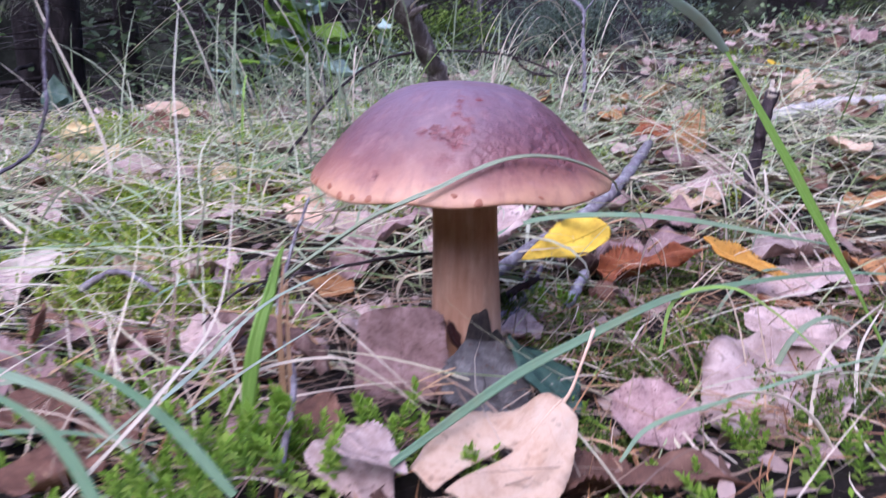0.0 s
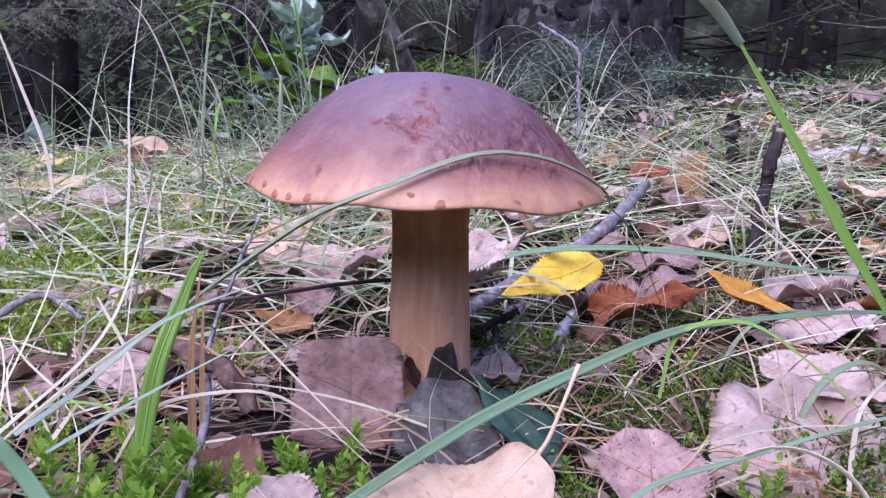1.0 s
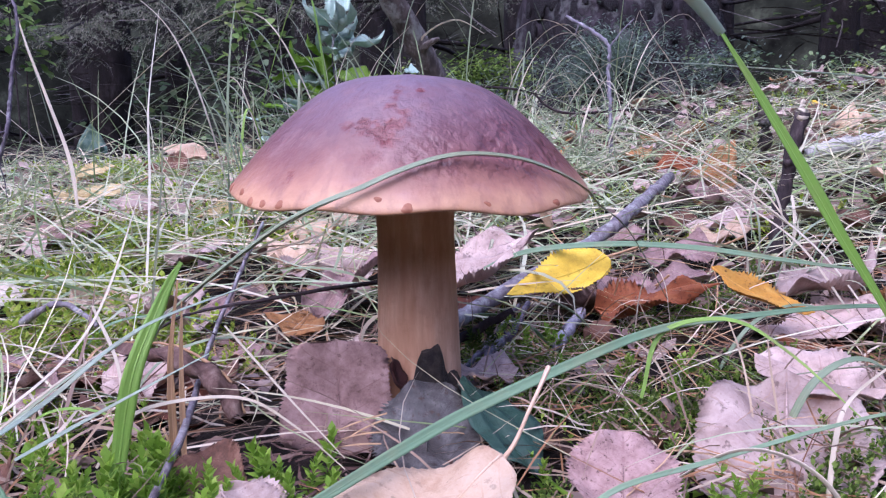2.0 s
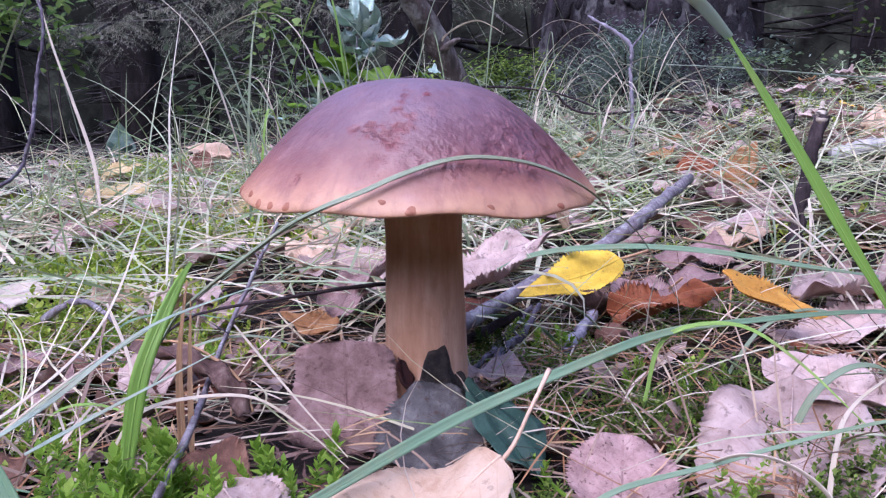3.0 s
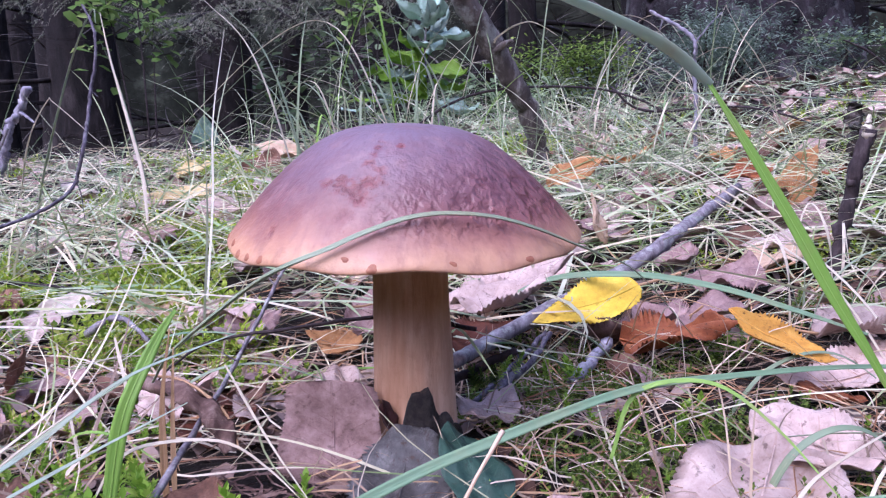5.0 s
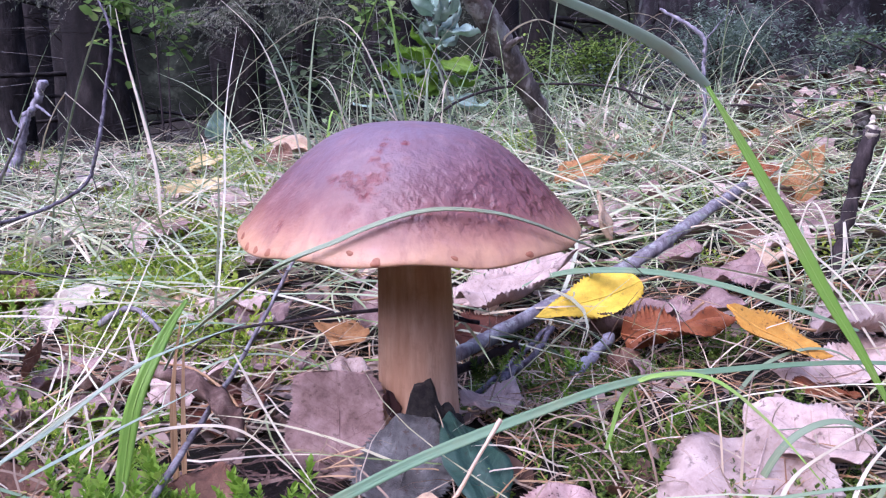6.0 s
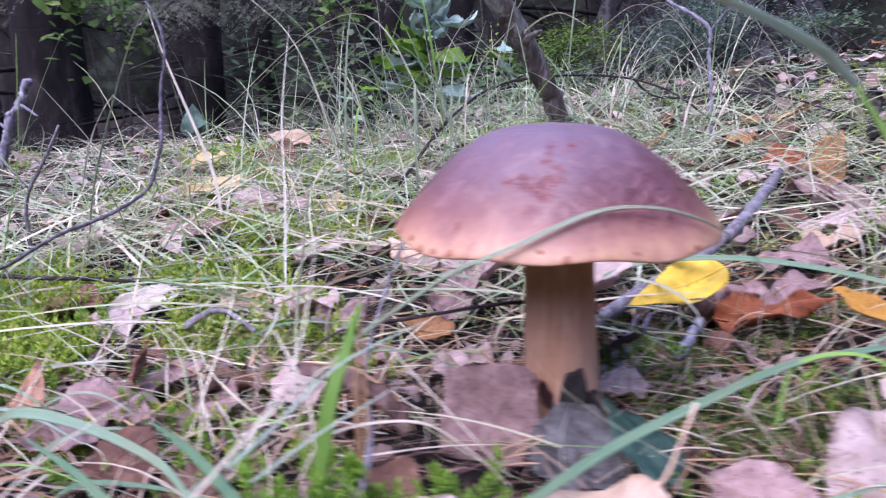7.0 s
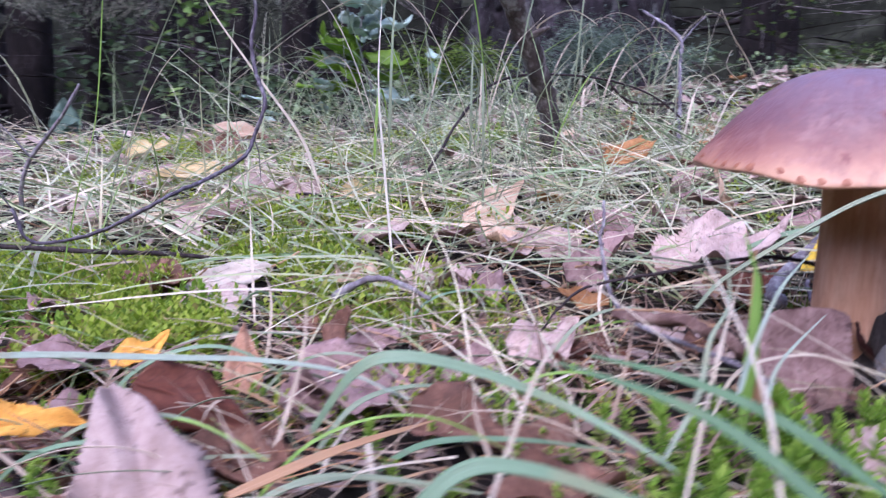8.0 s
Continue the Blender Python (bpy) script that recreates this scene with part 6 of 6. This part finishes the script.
straw_field(150, -0.40, 0.20, 0.85, 1.5, 0.12, 0.23, 0.0011, 0.0022, LUSH, "pale green grass blades arching over", (0.1, 0.6), (0.8, 1.7), name="grass")
straw_field(70, -0.6, 0.2, 0.75, 1.5, 0.12, 0.24, 0.0012, 0.0020, LUSH, "tall thin grass stems", (0.0, 0.4), (0.1, 1.0), name="grass")
straw_field(60, -0.45, -0.12, 0.46, 0.75, 0.07, 0.14, 0.0010, 0.0020, SWARD, "tall thin grass stems", (0.0, 0.5), (0.2, 1.2), name="grass")


straw_field(220, -0.16, 0.26, 0.60, 0.86, 0.12, 0.22, 0.0008, 0.0015, LUSH, "long thin pale grass blades arching over", (0.5, 1.05), (0.5, 1.2), name="grass", seg=12)
# the shaded edge of the wood
straw_field(520, -2.2, -0.25, 1.3, 2.6, 0.05, 0.13, 0.0012, 0.0026, LUSH, "low pale grass at the shaded edge of the wood", (0.5, 1.4), (0.2, 1.2), name="grass")
# shade under the spruces is put into the colour of twigs and flakes
straw_field(1500, -3.0, -0.2, 1.3, 3.2, 0.05, 0.16, 0.0015, 0.0035, TRUNK, "fallen twigs and needles under spruces, coloured dark for shade", (1.1, 1.55), (0.0, 0.4), name="twig_litter", category="litter", lift=0.01)
flat_litter("leaf_flakes", 900, -3.0, -0.25, 1.25, 3.2, 0.014, TRUNK, "leaf fragments under spruces, coloured dark for shade", 0.02)

# the forest floor goes on to either side
for x0, x1, y0, y1 in ((-3.0, -0.9, 0.1, 1.4), (0.75, 3.0, 0.1, 2.4), (-0.9, 0.75, -2.2, -0.35), (-3.0, -0.9, -2.2, 0.1), (0.75, 3.0, -2.2, 0.1)):
    straw_field(520, x0, x1, y0, y1, 0.06, 0.14, 0.0014, 0.0028, LUSH, "thin grass on the forest floor", (0.7, 1.5), (0.2, 1.0), name="grass")
    flat_litter("leaf_flakes", 700, x0, x1, y0, y1, 0.016, FLAKES, "dead leaf fragments on the forest floor", 0.01)
    moss_carpet("moss_carpet", spots(500, x0, x1, y0, y1, 5, 0.3), 0.03, 0.014, MOSS, "moss patches on the forest floor", 8)

# ---- plants behind ----
def sapling():
    g = ground_at(-0.23, 1.3)
    thing = holder("sapling", (-0.23, 1.3, g), "small sapling with glossy blue-green leaves", "sapling")
    v, f = tube([(0.02, 0, -0.005), (0.01, 0, 0.08), (-0.005, 0, 0.13), (0.0, 0.0, 0.19)], [0.003, 0.0015], 14, 6, 0.05, 3)
    mesh_object("stem", v, f, GREYTWIG, thing)
    r = random.Random(5)
    spec = [(0.235, 80, 0.055, 50), (0.22, 200, 0.05, 20), (0.21, -40, 0.05, 15), (0.195, 130, 0.055, 5), (0.185, 10, 0.06, 0), (0.17, 250, 0.05, 10), (0.155, 170, 0.055, -5), (0.14, -20, 0.06, -10), (0.12, 200, 0.055, -10), (0.11, 20, 0.05, -25), (0.205, 300, 0.05, 35), (0.16, 60, 0.05, 20), (0.13, 140, 0.05, 5)]
    for z, deg, ln, up in [(0.86 * zz, dd, 1.3 * ll, uu) for zz, dd, ll, uu in spec + [(0.10, 195, 0.07, 12), (0.09, 170, 0.06, -12), (0.12, 215, 0.075, 25), (0.075, 10, 0.06, -8), (0.15, 185, 0.05, 30), (0.19, 20, 0.045, 40)]]:
        sheet, rib, _ = leaf_parts("birch", 0.5, 0.7, 1.4, 2.6, 0.0, r.choice((1, 2)), 0.55)
        col = LEAF["lime"] if z < 0.15 and r.random() < 0.5 else LEAF["sapling"]
        ob = mesh_object("leaf", sheet[0], sheet[1], col, thing, uvs=sheet[2])
        mesh_object("midrib", rib[0], rib[1], col, ob)
        ob.matrix_basis = pose(0.003 * math.cos(radians(deg)), 0.003 * math.sin(radians(deg)), z) @ Matrix.Rotation(radians(deg - 90), 4, "Z") @ Matrix.Rotation(radians(up + r.uniform(-10, 10)), 4, "X") @ Matrix.Rotation(r.uniform(-0.6, 0.6), 4, "Y") @ Matrix.Scale(ln, 4)


sapling()
leaf((-0.83, 1.667, 0.045), (-0.832, 1.672, 0.118), 0.062, "sage", "round grey-green leaf standing at the wood's edge", 8, "birch", 0.3, 0.4, 0.6, 0.4, seed=70, name="herb_leaf", group="", category="leaf")
leaf((-0.83, 1.667, 0.040), (-0.805, 1.66, 0.072), 0.04, "sage", "small round grey-green leaf at the wood's edge", 8, "round", 0.3, 0.4, 0.6, 0.4, seed=71, name="herb_leaf", group="", category="leaf")
for bx, by, n in ((-0.30, 1.25, 5), (-0.12, 1.35, 4), (-0.42, 1.5, 4)):
    for k in range(n):
        a = rnd.uniform(0, 6.28)
        z = ground_at(bx, by) + rnd.uniform(0.03, 0.12)
        ln = rnd.uniform(0.03, 0.045)
        leaf((bx, by, z), (bx + ln * math.cos(a), by + ln * math.sin(a), z + rnd.uniform(-0.01, 0.02)), ln * 0.7, "lime" if rnd.random() < 0.6 else "sapling", "fresh green herb leaf in grass", rnd.uniform(-20, 20), "birch", 0.4, 0.5, 0.8, seed=rnd.choice((1, 2)), name="herb_leaf", group="herb leaves")


def leafy_cloud(name, centre, size, n, leaf_len, material, label, category="shrub", flat=0.6, low=0.15):
    """A loose bush: thin stems and a great many small leaves with gaps between them."""
    cx, cy = centre
    g = ground_at(cx, cy)
    thing = holder(name, (cx, cy, g), label, category, "undergrowth")
    sx, sy, sz = size
    k = max(6, n // 160)
    clump = np.column_stack([rng.normal(0, sx * 0.5, k), rng.normal(0, sy * 0.5, k), rng.uniform(low, 1.0, k) * sz])
    for i in range(k):
        if i % 2 == 0:
            b = (clump[i, 0] * 0.4, clump[i, 1] * 0.4, -0.01)
            v, f = tube([b, (clump[i, 0] * 0.7, clump[i, 1] * 0.7, clump[i, 2] * 0.6), tuple(clump[i])], [0.004, 0.0015], 8, 5, 0.1, i)
            mesh_object("stem", v, f, TWIG, thing)
    which = rng.integers(0, k, n)
    c = clump[which] + rng.normal(0, 1, (n, 3)) * np.array([sx * 0.22, sy * 0.22, sz * 0.16])
    c[:, 2] = np.maximum(c[:, 2], 0.01)
    a, up = rng.uniform(0, 6.3, n), rng.uniform(-0.5, 0.9, n)
    L = rng.uniform(0.6, 1.3, n) * leaf_len
    out = np.stack([np.cos(a) * np.cos(up), np.sin(a) * np.cos(up), np.sin(up)], -1)
    side = np.stack([-np.sin(a), np.cos(a), rng.uniform(-0.5, 0.5, n)], -1)
    w = (L * flat * 0.5)[:, None]
    V = np.stack([c, c + out * (L * 0.3)[:, None] + side * w * 0.9, c + out * (L * 0.7)[:, None] + side * w * 0.8, c + out * L[:, None] - [0, 0, 1] * (L * 0.15)[:, None], c + out * (L * 0.7)[:, None] - side * w * 0.8, c + out * (L * 0.3)[:, None] - side * w * 0.9], 1).reshape(-1, 3)
    b = np.arange(n)[:, None] * 6
    F = np.concatenate([b + np.array([[0, 1, 2, 3]]), b + np.array([[0, 3, 4, 5]])])
    mesh_object("foliage", V, F, material, thing)
    return thing


leafy_cloud("shrub", (0.20, 1.8), (0.15, 0.14, 0.15), 4200, 0.013, SHRUB, "low grey-green leafy shrub at a tree's foot", flat=0.22)
leafy_cloud("shrub", (0.70, 2.1), (0.26, 0.2, 0.08), 500, 0.015, UNDER, "low grey-green leafy shrub at a tree's foot")
leafy_cloud("moss_mound", (-0.03, 1.98), (0.13, 0.10, 0.15), 3400, 0.010, DEEPMOSS, "olive green mossy mound at a trunk's foot", category="moss")
leafy_cloud("shrub", (1.2, 2.6), (0.4, 0.3, 0.10), 700, 0.013, DARKMOSS, "low dark green undergrowth")


leafy_cloud("shrub", (-0.45, 2.9), (0.35, 0.3, 0.22), 380, 0.04, UNDER, "thin green undergrowth in shade")
leafy_cloud("shrub", (-1.15, 3.4), (0.5, 0.3, 0.7), 420, 0.05, UNDER, "thin green undergrowth in shade")
leafy_cloud("shrub", (1.6, 3.2), (0.5, 0.4, 0.3), 300, 0.03, DARKMOSS, "thin green undergrowth in shade")


for cx, cy, n in ((-0.62, 2.05, 160), (-0.3, 2.3, 240)):
    leafy_cloud("undergrowth", (cx, cy), (0.26, 0.16, 0.10), n, 0.02, UNDER, "thin dark green undergrowth at the wood's edge")

leafy_cloud("young_tree", (-1.51, 2.5), (0.16, 0.14, 0.66), 230, 0.05, LIT, "young broadleaf tree with bright green leaves in the wood", "tree", low=0.72)
leafy_cloud("young_tree", (-0.79, 2.6), (0.16, 0.14, 0.61), 130, 0.045, LIT, "young broadleaf tree with bright green leaves in the wood", "tree", low=0.72)
leafy_cloud("shrub", (0.25, 1.75), (0.10, 0.10, 0.15), 2400, 0.012, SHRUB, "low grey-green leafy shrub at a tree's foot", flat=0.22)
leafy_cloud("shrub", (0.55, 2.2), (0.14, 0.10, 0.13), 400, 0.016, SHRUB, "low grey-green leafy shrub at a tree's foot", flat=0.35)

PLATES = []


def trunk(x, y, r, lean=(0.0, 0.0), h=4.5, mat=None, flare=0.14, label="straight spruce trunk in the wood, bark colour darkened for shade", stubs=4, group="trees of the wood", plates=0):
    g = float(rise(x, y)) - 0.05
    thing = holder("tree", (x, y, g), label, "tree", group)
    n, sides = 40, 28
    rr = np.random.default_rng(int(1000 * abs(x + 2 * y)))
    ph = rr.uniform(0, 6.3, 8)
    V, F = [], []
    for i in range(n):
        s = (i / (n - 1)) ** 1.8
        z = s * h
        rad = r * (1 - 0.35 * s) * (1 + flare * math.exp(-z / (0.9 * r + 0.05)))
        for k in range(sides):
            a = 2 * math.pi * k / sides
            root = 1 + flare * 0.55 * math.exp(-z / (0.8 * r + 0.05)) * math.sin(5 * a + ph[0])
            plate = 1 + 0.035 * math.sin(9 * a + 3 * math.sin(z * 9 + ph[1])) + 0.025 * math.sin(17 * a + ph[2] + 5 * math.sin(z * 13))
            V.append((lean[0] * z + rad * root * plate * math.cos(a), lean[1] * z + rad * root * plate * math.sin(a), z))
    for i in range(n - 1):
        for k in range(sides):
            k2 = (k + 1) % sides
            F.append((i * sides + k, i * sides + k2, (i + 1) * sides + k2, (i + 1) * sides + k))
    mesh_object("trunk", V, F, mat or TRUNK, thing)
    for k in range(plates):
        a, z = rr.uniform(1.08 * math.pi, 1.85 * math.pi), rr.uniform(0.05, 0.62)
        if k < 4:
            bm = bmesh.new()
            bmesh.ops.create_icosphere(bm, subdivisions=2, radius=1)
            for v in bm.verts:
                q = v.co.copy()
                v.co = Vector((q.x * (1 + 0.3 * noise.noise(q * 2 + Vector((k, 0, 0)))), q.y * 0.28, q.z * (1.5 + 0.5 * noise.noise(q * 1.5 + Vector((0, k, 3))))))
            ob = part("bark_plate", bm, OLDTRUNK, thing)
            PLATES.append(ob.data)
        else:
            ob = new("bark_plate", PLATES[k % 4])
            ob.parent = thing
        rad = r * (1 - 0.35 * z / h) * (1 + flare * math.exp(-z / (0.9 * r + 0.05))) * (1 + flare * 0.55 * math.exp(-z / (0.8 * r + 0.05)) * math.sin(5 * a + ph[0]))
        ob.matrix_basis = pose(lean[0] * z + rad * math.cos(a), lean[1] * z + rad * math.sin(a), z) @ Matrix.Rotation(a + math.pi / 2, 4, "Z") @ Matrix.Rotation(rr.normal(0, 0.5), 4, "Y") @ Matrix.Scale(rr.uniform(0.011, 0.024), 4)
    for k in range(stubs):
        a, z = rr.uniform(0, 6.3), rr.uniform(0.25, 1.6)
        ln = rr.uniform(0.25, 0.9)
        p0 = np.array([lean[0] * z + r * 0.7 * math.cos(a), lean[1] * z + r * 0.7 * math.sin(a), z])
        v, f = tube([p0, p0 + [ln * 0.5 * math.cos(a), ln * 0.5 * math.sin(a), -0.03], p0 + [ln * math.cos(a + 0.2), ln * math.sin(a + 0.2), -0.12 * ln]], [0.012, 0.004], 9, 6, 0.1, k)
        mesh_object("dead_limb", v, f, TRUNK, thing)
    return thing


trunk(0.34, 2.62, 0.26, (0.0, 0.02), 5.0, OLDTRUNK, 0.45, "old broad trunk with scaly lichened bark darkened for shade", 0, plates=300)
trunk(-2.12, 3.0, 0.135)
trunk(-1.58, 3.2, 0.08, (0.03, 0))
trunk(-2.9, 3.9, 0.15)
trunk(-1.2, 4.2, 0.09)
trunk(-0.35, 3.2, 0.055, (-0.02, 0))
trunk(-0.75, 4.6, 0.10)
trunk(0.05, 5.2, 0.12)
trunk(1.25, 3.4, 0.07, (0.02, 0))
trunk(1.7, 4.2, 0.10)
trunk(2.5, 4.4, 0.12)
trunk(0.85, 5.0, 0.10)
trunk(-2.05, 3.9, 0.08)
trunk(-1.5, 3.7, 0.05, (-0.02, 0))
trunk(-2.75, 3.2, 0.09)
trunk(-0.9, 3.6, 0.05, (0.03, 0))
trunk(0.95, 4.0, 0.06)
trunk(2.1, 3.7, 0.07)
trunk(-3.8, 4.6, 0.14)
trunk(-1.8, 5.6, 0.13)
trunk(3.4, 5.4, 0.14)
# unseen trunks added beside and behind the camera to close the place
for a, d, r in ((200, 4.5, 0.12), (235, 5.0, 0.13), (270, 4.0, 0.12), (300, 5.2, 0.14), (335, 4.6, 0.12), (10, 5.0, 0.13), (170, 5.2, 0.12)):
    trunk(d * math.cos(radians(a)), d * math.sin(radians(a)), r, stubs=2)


def spruce_bough(at, heading, length, droop, label="dark drooping spruce bough"):
    thing = holder("spruce_bough", at, label, "branch", "spruce boughs")
    r = random.Random(int(1000 * abs(at[0] + at[1] + at[2])))
    h = radians(heading)
    d = Vector((math.cos(h), math.sin(h), 0))
    axis = [tuple(d * length * s + Vector((0, 0, -droop * s * s))) for s in (0, 0.33, 0.66, 1)]
    v, f = tube(axis, [0.010, 0.003], 14, 6, 0.1, 2)
    mesh_object("branch", v, f, TRUNK, thing)
    p = spline(axis, 26)
    V, F = [], []
    side = Vector((-d.y, d.x, 0))
    for i in range(3, 26):
        for sgn in (-1, 1):
            ln = length * 0.34 * (1 - 0.6 * i / 26) * r.uniform(0.7, 1.2)
            q0 = Vector(p[i])
            way = (side * sgn * 0.9 + d * 0.6 + Vector((0, 0, r.uniform(-0.5, 0.05)))).normalized()
            for j in range(26):
                s = j / 26
                q = q0 + way * ln * s - Vector((0, 0, 0.25 * ln * s * s))
                for _ in range(2):
                    nd = (way * 0.7 + Vector((r.uniform(-1, 1), r.uniform(-1, 1), r.uniform(-0.7, 0.9)))).normalized() * r.uniform(0.012, 0.02)
                    wd = nd.cross(Vector((0.3, 0.2, 1))).normalized() * 0.0016
                    b = len(V)
                    V += [q - wd, q + wd, q + nd]
                    F.append((b, b + 1, b + 2))
    mesh_object("needles", V, F, NEEDLES, thing)


for at, hd, ln, dr in (((-1.58, 3.2, 0.66), -25, 1.1, 0.2), ((-1.58, 3.2, 0.5), -70, 0.9, 0.12), ((-0.9, 3.6, 0.66), -110, 1.1, 0.2), ((-0.35, 3.2, 0.58), 195, 0.9, 0.16), ((-2.3, 3.0, 0.95), -60, 1.0, 0.35), ((-1.75, 3.3, 0.8), -100, 0.9, 0.3), ((-1.75, 3.3, 0.62), -40, 0.9, 0.2), ((-1.2, 4.1, 0.9), -80, 1.1, 0.3), ((-2.3, 3.0, 0.6), -20, 0.9, 0.22), ((-1.2, 4.1, 0.6), -130, 1.0, 0.2), ((-0.75, 4.5, 0.85), -70, 1.0, 0.25), ((-0.35, 3.2, 0.7), -150, 0.8, 0.2), ((1.25, 3.4, 0.75), -60, 0.9, 0.25), ((1.7, 4.2, 0.9), -110, 1.0, 0.3), ((-0.35, 3.2, 0.62), -20, 0.7, 0.15), ((-2.9, 3.9, 0.8), -50, 1.1, 0.3), ((2.5, 4.3, 0.9), -120, 1.1, 0.3)):
    spruce_bough(at, hd, ln, dr)
# dead brushwood low between the trunks
nb = 560
bx = np.column_stack([rng.uniform(-3.4, 2.6, nb), rng.uniform(2.7, 4.6, nb)])
sward("brushwood", bx, rng.uniform(0.3, 0.9, nb), rng.uniform(1.0, 1.7, nb), rng.uniform(-0.2, 0.5, nb), rng.uniform(0.004, 0.010, nb), DEADWOOD, "tangle of thin dead spruce branches", lift=rng.uniform(0.05, 0.9, nb), category="brushwood")
